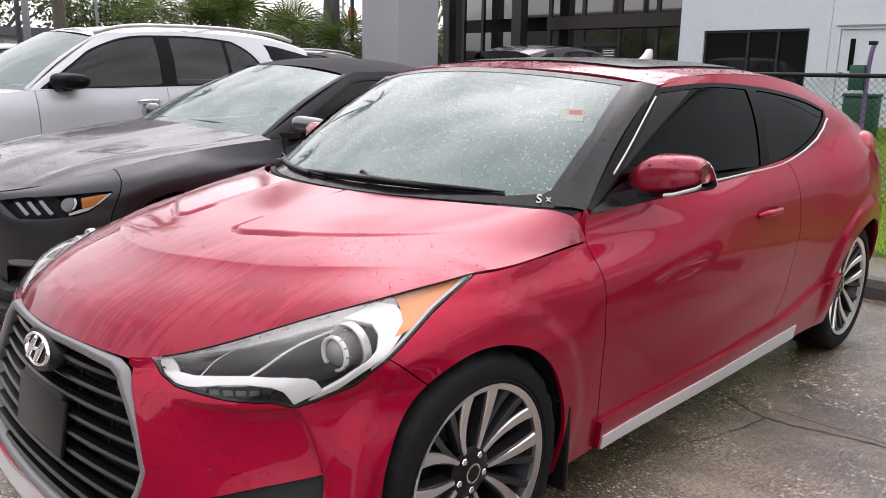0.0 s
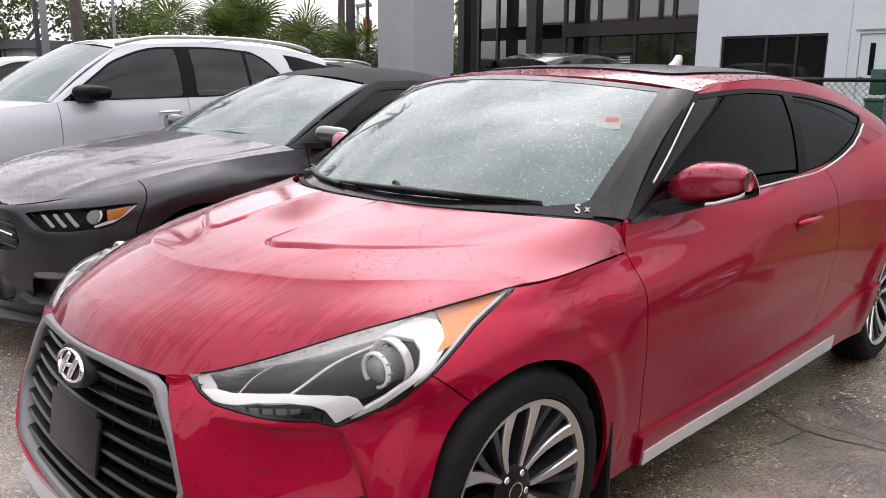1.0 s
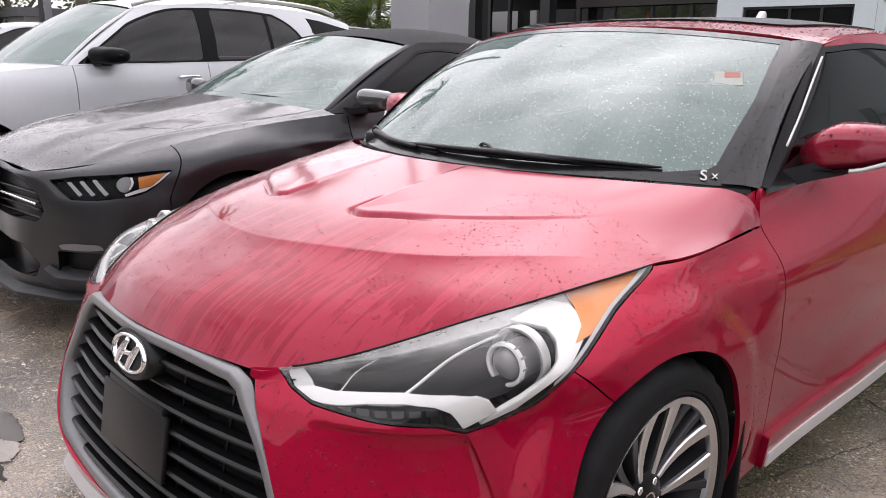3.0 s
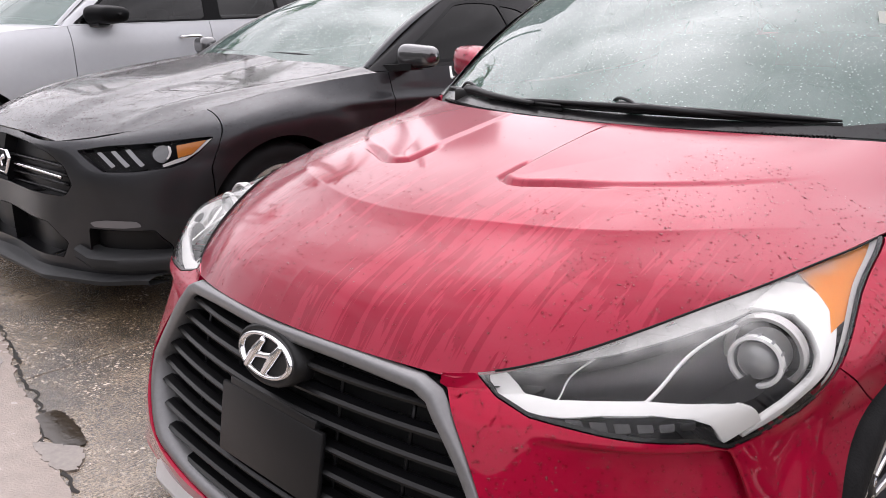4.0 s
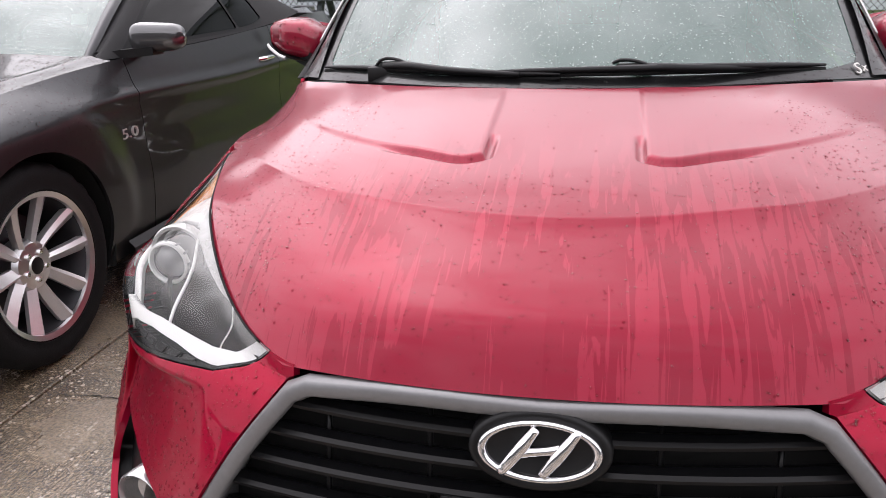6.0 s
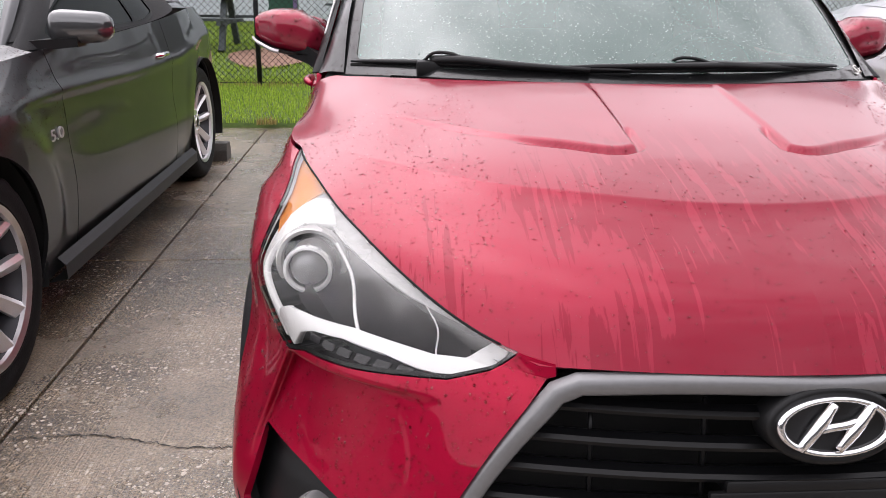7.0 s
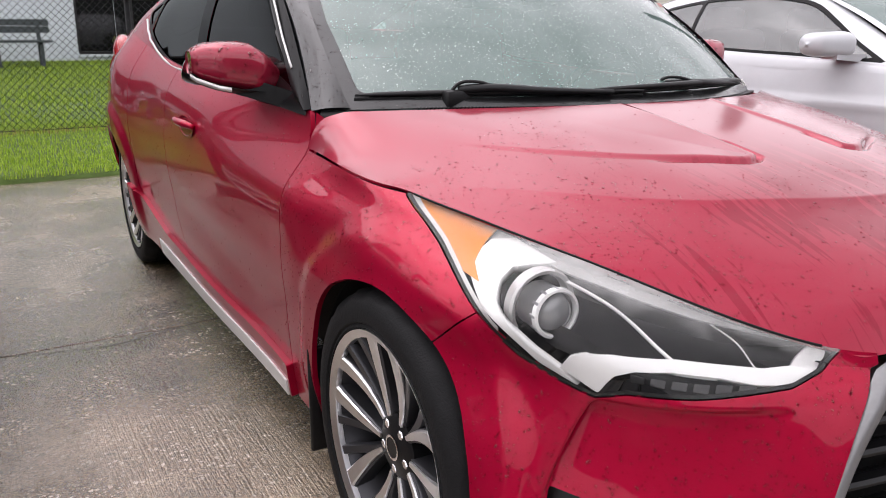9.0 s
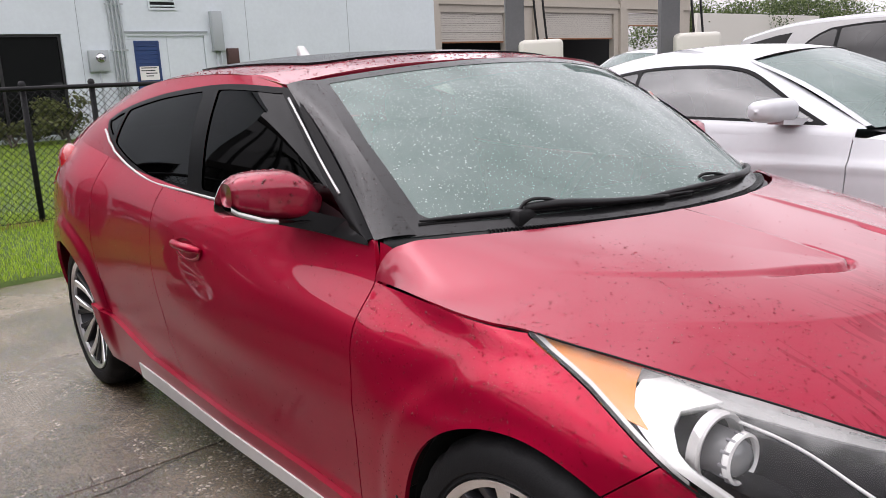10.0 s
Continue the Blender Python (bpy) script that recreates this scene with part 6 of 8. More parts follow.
    pil_o = np.array([gl_rail[0], (gl_rail[0] + gl_rail[1]) / 2 + [.012, -.015, .02], gl_rail[1]])
    pil = sheet(surface([pil_o, (pil_i + pil_o) / 2 + [.004, -.008, .008], pil_i], 24, 8))
    top_row = np.array(spec["skin"][-1])
    if g("shoulder"):
        ys_ = np.linspace(belt[0, 1] - .06, belt[-1, 1], 40)
        row = lambda A, k: np.interp(ys_, A[:, 1], A[:, k])
        sk, bl_ = top_row[4:10], belt
        sh = sheet(np.array([np.c_[row(sk, 0) + .004, ys_, row(sk, 2) - .012], np.c_[row(sk, 0) * .4 + row(bl_, 0) * .6 + .008, ys_, row(sk, 2) * .4 + row(bl_, 2) * .6], np.c_[row(bl_, 0) - .004, ys_, row(bl_, 2) + .004]]))
        for flip in (lambda m: m, mirrored):
            part("shoulder", flip(sh), paint, car)
    frame = clip(glz, d)
    bodyside = clip(glz, -d)
    shrunk = inset(opening, .014)
    for s, flip in sides:
        part("windscreen_pillar", flip(pil), paint, car)
        part("cabin_side", flip(bodyside), g("roof_mat", paint) if g("soft") else paint, car)
        vals, lo = [], None
        for top_y, bot_y, w in list(g("posts", ())) + [(99, 99, 0)]:
            post = lambda V, b: V[:, 1] - np.interp(V[:, 2], [.93, 1.35], [b[1], b[0]])
            def val(V, a=lo, b=(top_y, bot_y, w)):
                v = np.maximum(inside_poly(yz(V), shrunk), post(V, b) + b[2] / 2)
                return v if a is None else np.maximum(v, -post(V, a) + a[2] / 2)
            vals.append(val)
            lo = (top_y, bot_y, w)
        rest = frame
        for v in vals:
            rest = clip(rest, lambda V: -v(V))
        part("window_frame", flip(rest), frame_gloss, car, "black window frame")
        for v in vals:
            part("side_window", flip(offset(clip(frame, lambda V: v(V) - .008), -.004)), g("window_mat", dark_glass), car, "tinted side glass")
        simple_mirror(car, flip, spec["mirror"], g("mirror_mat", paint), g("mirror_size", (.21, .15, .12)), g("foot_mat", black_plastic))
        for pts in g("wipers", ()):
            wp = part("wiper", flip(tube(curve(pts, 20), np.linspace(.011, .006, 20), 6)), black_plastic, car)
    # added near-black filler, shade under the car put into its colour
    part("underbody_block", box(-.66, .66, -.45, wb + .5, .18, .45), black_void, car, smooth=False)
    part("cabin_floor", box(-.70, .70, .75, wb + .1, .45, .50), cabin_dark, car, smooth=False)
    part("dashboard", box(-.70, .70, q[0][1] + .12, q[0][1] + .55, .62, q[0][2] - .02, .05), cabin_dark, car)
    for sx in (.37, -.37):
        seat(car, sx, spec["seats"], g("seat_mat", cabin_dark))
    steering_wheel(car, .37, spec["seats"] - .5, .90)
    WET_PANELS[spec["name"]] = (hood, nose, scr, roof)
    return car, half


def simple_mirror(car, flip, at, mat, size, foot_mat):
    """A door mirror: rounded cap tapering to its tip, on a flat foot."""
    x, y, z = at
    w, h, d = size
    n = 28
    a = np.linspace(0, 2 * np.pi, n, endpoint=False)
    c, q = np.cos(a), np.sin(a)
    e = 0.72
    rows = []
    for k in .5 - .5 * np.cos(np.linspace(0, np.pi, 17)):
        f = (1 - (2 * k - 1) ** 6 * .9995) ** .5 * (1 - .22 * k)
        rows.append(np.c_[np.full(n, x - w + w * k), y + d * .25 * k + d / 2 * f * np.sign(c) * np.abs(c) ** e, z + h / 2 * f * np.sign(q) * np.abs(q) ** e])
    m = ring_band(rows)
    unit = part("door_mirror", flip((m[0], m[1] + [tuple(range(n)), tuple(reversed(range(16 * n, 17 * n)))])), mat, car)
    ft = [np.array([(cx, cy - dd, z0), (cx, cy + dd, z0), (cx, cy + dd, z1), (cx, cy - dd, z1)]) for cx, cy, dd, z0, z1 in ((x - w - .09, y - .07, .07, z - h * .62, z - h * .34), (x - w * .9, y - .01, .05, z - h * .56, z - h * .3), (x - w * .5, y, .04, z - h * .5, z - h * .25))]
    f2 = ring_band(ft)
    part("mirror_foot", flip((f2[0], f2[1] + [(8, 9, 10, 11)])), foot_mat, unit, smooth=40)


GREY_SKIN = [
    [(0, -.835, .17), (.42, -.825, .17), (.70, -.70, .17), (.86, -.44, .18), (.90, 0, .20), (.88, .58, .20), (.88, 1.3, .20), (.89, 2.0, .22), (.85, 2.72, .25), (.68, 3.45, .30), (0, 3.68, .30)],
    [(0, -.838, .32), (.45, -.825, .32), (.74, -.69, .32), (.89, -.43, .32), (.930, 0, .34), (.905, .58, .34), (.905, 1.3, .34), (.915, 2.0, .36), (.872, 2.72, .38), (.72, 3.50, .38), (0, 3.75, .38)],
    [(0, -.835, .47), (.48, -.818, .47), (.745, -.70, .47), (.90, -.42, .48), (.942, 0, .50), (.922, .58, .50), (.920, 1.3, .50), (.928, 2.0, .52), (.884, 2.72, .55), (.735, 3.50, .55), (0, 3.76, .55)],
    [(0, -.838, .585), (.52, -.800, .585), (.735, -.70, .60), (.905, -.41, .62), (.945, 0, .64), (.924, .58, .64), (.920, 1.3, .64), (.930, 2.0, .67), (.884, 2.72, .70), (.740, 3.50, .72), (0, 3.76, .72)],
    [(0, -.818, .675), (.50, -.800, .675), (.70, -.655, .70), (.888, -.40, .742), (.928, 0, .785), (.908, .58, .775), (.905, 1.3, .785), (.915, 2.0, .81), (.872, 2.72, .84), (.73, 3.46, .86), (0, 3.70, .86)],
    [(0, -.800, .720), (.48, -.790, .705), (.64, -.640, .728), (.765, -.36, .797), (.815, 0, .862), (.865, .55, .915), (.870, 1.3, .930), (.880, 2.0, .960), (.835, 2.72, .99), (.66, 3.42, .98), (0, 3.62, .98)],
]


def grey_crease(V):
    """The pressed line along the flank that falls from the wing and rises over the rear wheel."""
    x, y, z = V.T
    for yc, amp in ((0.0, .012), (2.72, .006)):
        r = np.hypot(y - yc, z - .36)
        x = x + amp * smooth01(r, .54, .43) * smooth01(z, .2, .4) * smooth01(x, .70, .84)
    line = np.interp(y, [-.2, .5, 1.4, 2.2, 2.9], [.80, .79, .765, .77, .83])
    x = x + .012 * np.exp(-((z - line) / .022) ** 2) * smooth01(y, .0, .4) * smooth01(y, 3.4, 2.9) * smooth01(x, .5, .7)
    x = x - .018 * np.exp(-((z - line + .17) / .11) ** 2) * smooth01(y, .2, .9) * smooth01(y, 2.5, 1.9)
    return np.c_[x, y, z]


def grey_bonnet(V):
    x, y, z = V.T
    z = z + .016 * smooth01(x, .36, .24) * smooth01(y, -.86, -.55)
    d = inside_poly(V[:, :2], np.array([(.36, -.30), (.60, -.18), (.57, -.02), (.40, -.12)]))
    z = z - .010 * smooth01(d, .006, -.015)
    z = z + .010 * np.exp(-((x - .62 - .18 * smooth01(y, -.6, .4)) / .03) ** 2) * smooth01(y, -.75, -.4)
    return np.c_[x, y, z]


def grey_convertible(x, y):
    lamp = [(-.256, .675), (-.199, .634), (-.152, .604), (-.031, .603), (.10, .614), (.155, .630), (.205, .666), (.262, .719), (.188, .717), (.034, .703), (-.138, .692)]
    spec = dict(
        name="grey_convertible", label="wet dark grey convertible with black soft top, parked on the concrete", paint=grey_paint, skin=GREY_SKIN, shape=[grey_crease],
        wheelbase=2.72, tyre=.332, rim=.236, arch=.362, front_axle=-.05, rear_inset=.175, half_width=.945, doors=[.630, 1.98], door_lean=-.03, handles=[(.905, 1.84, .80)], handle_mat=chrome,
        bumper_seam=([.2, .60, .73, .80], [-.36, -.385, -.33, -.30]),
        inserts=[("headlamp", "ab", lamp, lamp_dark, .035, "black headlamp with amber corner"),
                 ("grille", "xz", [(-.1, .690), (.30, .684), (.445, .660), (.529, .611), (.565, .542), (.525, .495), (.303, .490), (-.1, .488)], grille_black, .05, "black mesh grille"),
                 ("lower_grille", "xz", [(-.1, .385), (.40, .375), (.50, .30), (.46, .235), (-.1, .225)], grille_black, .06, "black lower grille"),
                 ("fog_pocket", "xz", [(.620, .372), (.823, .368), (.845, .30), (.84, .258), (.606, .268)], black_plastic, .05, "black fog lamp pocket")],
        hood=[(-.815, .722), (-.73, .775), (-.56, .825), (-.29, .875), (0, .915), (.34, .962)], hood_power=[2.5, 2.4, 2.6, 3, 3.4, 4], hood_shape=[grey_bonnet],
        screen=[(0, .40, .955), (.755, .545, .925), (0, 1.13, 1.320), (.60, 1.245, 1.262)],
        belt=[(.845, .60, .918), (.858, 1.0, .925), (.868, 1.5, .938), (.872, 2.0, .962), (.81, 2.5, .985), (.70, 2.9, .99)],
        rail=[(.63, 1.270, 1.262), (.64, 1.45, 1.285), (.645, 1.75, 1.285), (.64, 2.1, 1.235), (.66, 2.5, 1.12), (.68, 2.85, 1.01)],
        roof=[(0, 1.14, 1.322), (0, 1.40, 1.365), (0, 1.75, 1.375), (0, 2.15, 1.335), (0, 2.6, 1.20), (0, 3.0, 1.04)],
        window=[(.66, .935), (1.2, .945), (1.85, .965), (1.98, .99), (1.95, 1.12), (1.80, 1.215), (1.45, 1.250), (1.28, 1.235)], window_runs=[(0, 4), (3, 6), (5, 8)], soft=True,
        roof_mat=soft_top, roof_label="black fabric soft top, closed", posts=[(1.62, 1.66, .02)], mirror=(1.065, .72, .985), mirror_mat=cap_sky_grey, bonnet_mat=bonnet_sky_grey, mirror_size=(.205, .125, .12), seats=1.45,
        wheel_style="ten", wipers=[[(.62, .60, .945), (.45, .51, .975), (.10, .46, .985)]])
    car, half = parked_car(spec, x, y)
    # headlamp details, grille bar and emblem, lettering, splitter, skirts
    ab = lambda V: np.c_[0.6 * V[:, 0] + 0.8 * V[:, 1], V[:, 2]]
    near = refine(clip(half, lambda V: np.maximum(V[:, 1] + .2, .56 - V[:, 2])))
    cutp = lambda poly, depth: clip(offset(near, -depth), inside_poly(ab(near[0]), np.asarray(poly)))
    for s, flip in ((1, lambda m: m), (-1, mirrored)):
        part("headlamp_cover", flip(cutp(lamp, -.001)), lamp_cover, car, "clear lamp cover").visible_shadow = False
        part("turn_signal", flip(cutp([(.122, .695), (.126, .645), (.178, .657), (.210, .685), (.236, .711)], .010)), amber, car, "amber corner lamp")
        part("projector", flip(cutp(loop([(.031, .668), (.045, .640), (.070, .631), (.092, .645), (.098, .668), (.092, .690), (.073, .700), (.045, .692)], 24), .014)), projector_glass, car, "round projector lamp")
        part("projector_arc", flip(cutp([(.088, .640), (.098, .655), (.104, .672), (.100, .690), (.086, .702), (.090, .690), (.094, .672), (.090, .656), (.082, .645)], .010)), lamp_white, car, "white arc beside the projector")
        for k in range(3):
            a0 = -.188 + .056 * k
            part("light_bar", flip(cutp([(a0, .676 + .006 * k), (a0 + .020, .678 + .006 * k), (a0 + .078, .628), (a0 + .062, .620)], .016)), lamp_bezel, car, "slanted light bar")
        part("lamp_underline", flip(cutp([(.067, .624), (.124, .643), (.178, .655), (.237, .709), (.258, .716), (.203, .667), (.151, .635), (.070, .614)], .006)), lamp_white, car, "white lamp edge")
        low = clip(half, lambda V: np.maximum(V[:, 1] + .3, V[:, 2] - .46))
        part("fog_lamp", flip(clip(offset(low, .004), inside_poly(low[0][:, [0, 2]], np.array([(.639, .382), (.755, .382), (.804, .387), (.789, .410), (.703, .414), (.627, .401)])))), lamp_bar, car, "clear fog lamp bar")
        bx = np.linspace(.56, .865, 16)
        by = np.interp(bx, [.45, .65, .74, .82, .89], [-.825, -.755, -.69, -.575, -.43])
        bz = np.interp(bx, [.56, .62, .865], [.300, .272, .262])
        shelf = np.array([np.c_[bx - .3 * dy, by + dy, bz + dz] for dy, dz in ((.055, .010), (-.022, -.004), (-.030, -.012), (-.030, -.038), (-.012, -.062), (.05, -.075))])
        part("bumper_blade", flip(sheet(shelf[::-1])), blade_grey, car, "grey lower bumper blade", smooth=40)
        sk = [np.c_[np.full(20, .885 + dx), np.linspace(.42, 2.30, 20), np.full(20, z)] for dx, z in ((.02, .26), (.045, .235), (.045, .185), (-.02, .17))]
        part("side_skirt", flip(sheet(np.array(sk)[::-1])), blade_grey, car, "grey side skirt", smooth=40)
    ys = lambda x: np.interp(abs(x), [0, .42, .70, .80], [-.865, -.850, -.725, -.60])
    xs = np.linspace(-.82, .82, 50)
    yy = ys(xs)
    spl = [np.c_[xs, yy + dy, np.full(50, z)] for dy, z in ((.04, .185), (-.02, .180), (-.045, .168), (-.040, .150), (.05, .148))]
    part("front_splitter", sheet(np.array(spl)[::-1]), blade_grey, car, "dark grey front splitter", smooth=40)
    gy = lambda x, z: np.interp(abs(x), [0, .5], [-.842, -.810])
    for k in range(4):
        z = .495 + .036 * k
        xs = np.linspace(-.50, .50, 30)
        part("grille_slat", tube(np.c_[xs, gy(xs, z) + .035, np.full(30, z)], .006, 6), grille_black, car)
    for s in (-1, 1):
        xs = np.linspace(.09, .50, 12) * s
        part("grille_bar", tube(np.c_[xs, gy(xs, .56) + .012, np.full(12, .575 - .02 * np.abs(np.linspace(.09, .5, 12)))], .007, 6), chrome, car, "chrome grille bar")
    rim6 = np.vstack([np.linspace(a, b, 6, endpoint=False) for a, b in zip(*(lambda q: (q, q[1:] + q[:1]))([(-.085, .048), (.085, .048), (.115, .018), (.075, -.052), (-.075, -.052), (-.115, .018)]))])
    r3 = lambda sc, h: np.c_[rim6 * sc, np.full(36, h)]
    em = new("emblem")
    em.parent = car
    at = Matrix.Translation((0, -.850, .585)) @ pose(0, 0, 0, 84)
    part("emblem_surround", moved(ring_band([r3(1.0, 0), r3(.99, .010), r3(.91, .010), r3(.90, 0)]), at), chrome, em, "chrome emblem surround")
    part("emblem_figure", moved(prism(loop([(-.060, .018), (-.02, .020), (.03, .014), (.058, .028), (.064, .012), (.03, -.002), (.040, -.026), (.012, -.010), (-.020, -.006), (-.048, -.026), (-.036, -.002)], 40), .0, .012), at), chrome, em, "plain chrome emblem shape")
    t5 = text_mesh("5.0", .064, .003)
    t5 = (t5[0] * [1.45, .85, 1], t5[1])
    part("lettering", moved(t5, Matrix.Translation((.921, .515, .655)) @ pose(0, 0, 0, 90, 0, 90)), silver_trim, car, "bright lettering", smooth=False)
    part("lettering", moved(t5, Matrix.Translation((-.921, .515, .655)) @ pose(0, 0, 0, 90, 0, -90)), silver_trim, car, "bright lettering", smooth=False)
    part("screen_sticker", moved(box(-.03, .03, -.025, .025, 0, .001), Matrix.Translation((.59, .80, 1.055)) @ Vector((.25, -.7, .66)).to_track_quat("Z", "Y").to_matrix().to_4x4()), sticker_white, car, "small white sticker", smooth=False)
    part("boot_spoiler", box(-.62, .62, 3.28, 3.46, .985, 1.02, .012), grey_paint, car)
    hood, nose, scr, roof = WET_PANELS["grey_convertible"]
    both = lambda q: joined(q, mirrored(q))
    top = clip(nose, lambda V: .66 - V[:, 2])
    beads("raindrops", [(both(hood), 11000, .0012, .0040), (both(top), 9000, .0011, .0034), (both(roof), 700, .0012, .003)], water, "clear raindrops beaded on the grey car's paint", np.array([0, 1.2, .45]), 15, Matrix.Translation((x, y, 0)))
    beads("raindrops", [(both(offset(scr, .001)), 2500, .0008, .0022)], bright_drop, "fine bright raindrops on the grey car's windscreen", np.array([0, 1.2, .45]), 16, Matrix.Translation((x, y, 0)))
    return car


SUV_SKIN = [
    [(0, -.90, .25), (.45, -.84, .25), (.74, -.66, .26), (.86, -.42, .26), (.88, 0, .27), (.87, .70, .28), (.87, 1.3, .28), (.87, 2.0, .29), (.88, 2.73, .32), (.74, 3.45, .38), (0, 3.60, .38)],
    [(0, -.94, .55), (.48, -.87, .55), (.78, -.66, .55), (.90, -.40, .55), (.92, 0, .58), (.905, .70, .56), (.905, 1.3, .56), (.91, 2.0, .58), (.92, 2.73, .62), (.82, 3.50, .64), (0, 3.68, .64)],
    [(0, -.93, .78), (.48, -.85, .78), (.77, -.62, .78), (.89, -.36, .80), (.925, 0, .84), (.915, .70, .80), (.912, 1.3, .80), (.917, 2.0, .82), (.925, 2.73, .86), (.84, 3.48, .88), (0, 3.66, .88)],
    [(0, -.88, .93), (.46, -.78, .93), (.73, -.55, .95), (.845, -.30, .97), (.88, 0, .995), (.892, .70, 1.02), (.890, 1.3, 1.03), (.893, 2.0, 1.04), (.895, 2.73, 1.06), (.81, 3.42, 1.08), (0, 3.60, 1.08)],
    [(0, -.84, .985), (.44, -.74, .985), (.69, -.51, 1.00), (.790, -.28, 1.02), (.830, 0, 1.045), (.850, .70, 1.100), (.858, 1.3, 1.115), (.862, 2.0, 1.135), (.86, 2.73, 1.16), (.78, 3.35, 1.17), (0, 3.52, 1.17)],
]


def suv(name, label, paint, x, y, wheels=True, dark=None, rails=True):
    spec = dict(
        name=name, label=label, paint=paint, skin=SUV_SKIN, nu=180, nv=40, wheelbase=2.73, tyre=.36, rim=.235, arch=.40, half_width=.925,
        doors=[.72, 1.78, 2.62], handles=[(.912, 1.60, 1.015), (.912, 2.48, 1.03)], handle_mat=chrome if rails else paint, no_wheels=not wheels,
        inserts=[("headlamp", "yz", [(-.62, .93), (-.30, .955), (-.10, .95), (-.2, .88), (-.5, .84)], lamp_bezel, .02, "clear headlamp")],
        hood=[(-.84, .990), (-.70, 1.035), (-.45, 1.07), (-.1, 1.095), (.40, 1.115)], hood_power=[2.5, 2.5, 3, 3.5, 5],
        screen=[(0, .42, 1.110), (.765, .66, 1.10), (0, 1.16, 1.575), (.60, 1.28, 1.525)],
        belt=[(.845, .80, 1.105), (.858, 1.2, 1.115), (.862, 1.7, 1.125), (.865, 2.2, 1.14), (.86, 2.7, 1.16), (.80, 3.2, 1.17)],
        rail=[(.625, 1.30, 1.530), (.665, 1.60, 1.575), (.675, 2.05, 1.595), (.67, 2.5, 1.592), (.65, 2.95, 1.565), (.61, 3.42, 1.47)],
        roof=[(0, 1.17, 1.578), (0, 1.55, 1.635), (0, 2.05, 1.655), (0, 2.5, 1.658), (0, 3.0, 1.632), (0, 3.50, 1.54)],
        window=[(.76, 1.113), (1.6, 1.128), (2.4, 1.152), (2.88, 1.185), (2.80, 1.29), (2.66, 1.45), (2.50, 1.535), (2.20, 1.560), (1.85, 1.560), (1.52, 1.535), (1.20, 1.420)], window_runs=[(0, 4), (3, 7), (6, 11)],
        tailgate=True, window_mat=suv_glass, posts=[(1.83, 1.80, .13), (2.42, 2.42, .03)], mirror=(1.07, .93, 1.175), mirror_mat=frame_gloss, mirror_size=(.24, .14, .24), seats=1.55,
        wipers=[[(.60, .74, 1.118), (.40, .60, 1.145), (.05, .53, 1.155)]])
    car, half = parked_car(spec, x, y)
    for s, flip in ((1, lambda m: m), (-1, mirrored)):
        low = clip(half, lambda V: V[:, 2] - .36)
        for yc in (0.0, 2.73):
            low = clip(low, lambda V: .40 - np.hypot(V[:, 1] - yc, V[:, 2] - .36))
        part("lower_cladding", flip(rimmed(offset(low, .008), .015)), black_plastic, car, "black plastic cladding")
        qg = np.array([(2.96, 1.335), (3.20, 1.335), (3.40, 1.345), (2.72, 1.535), (3.00, 1.500), (3.38, 1.415)])
        gl = sheet(np.array([[(.875 - .52 * (z - 1.16), yy, z) for yy, z in qg[:3]], [(.875 - .52 * (z - 1.16), yy, z) for yy, z in qg[3:]]]))
        part("quarter_window", flip(gl), dark_glass, car, "dark rear quarter glass")
        if rails:
            part("roof_rail", flip(tube(curve([(.60, 1.30, 1.560), (.62, 1.50, 1.615), (.63, 2.1, 1.648), (.62, 2.7, 1.640), (.61, 3.1, 1.600), (.60, 3.24, 1.56)], 40), .017, 8)), silver_trim, car, "bright roof rail")
    return car


COUPE_SKIN = GREY_SKIN


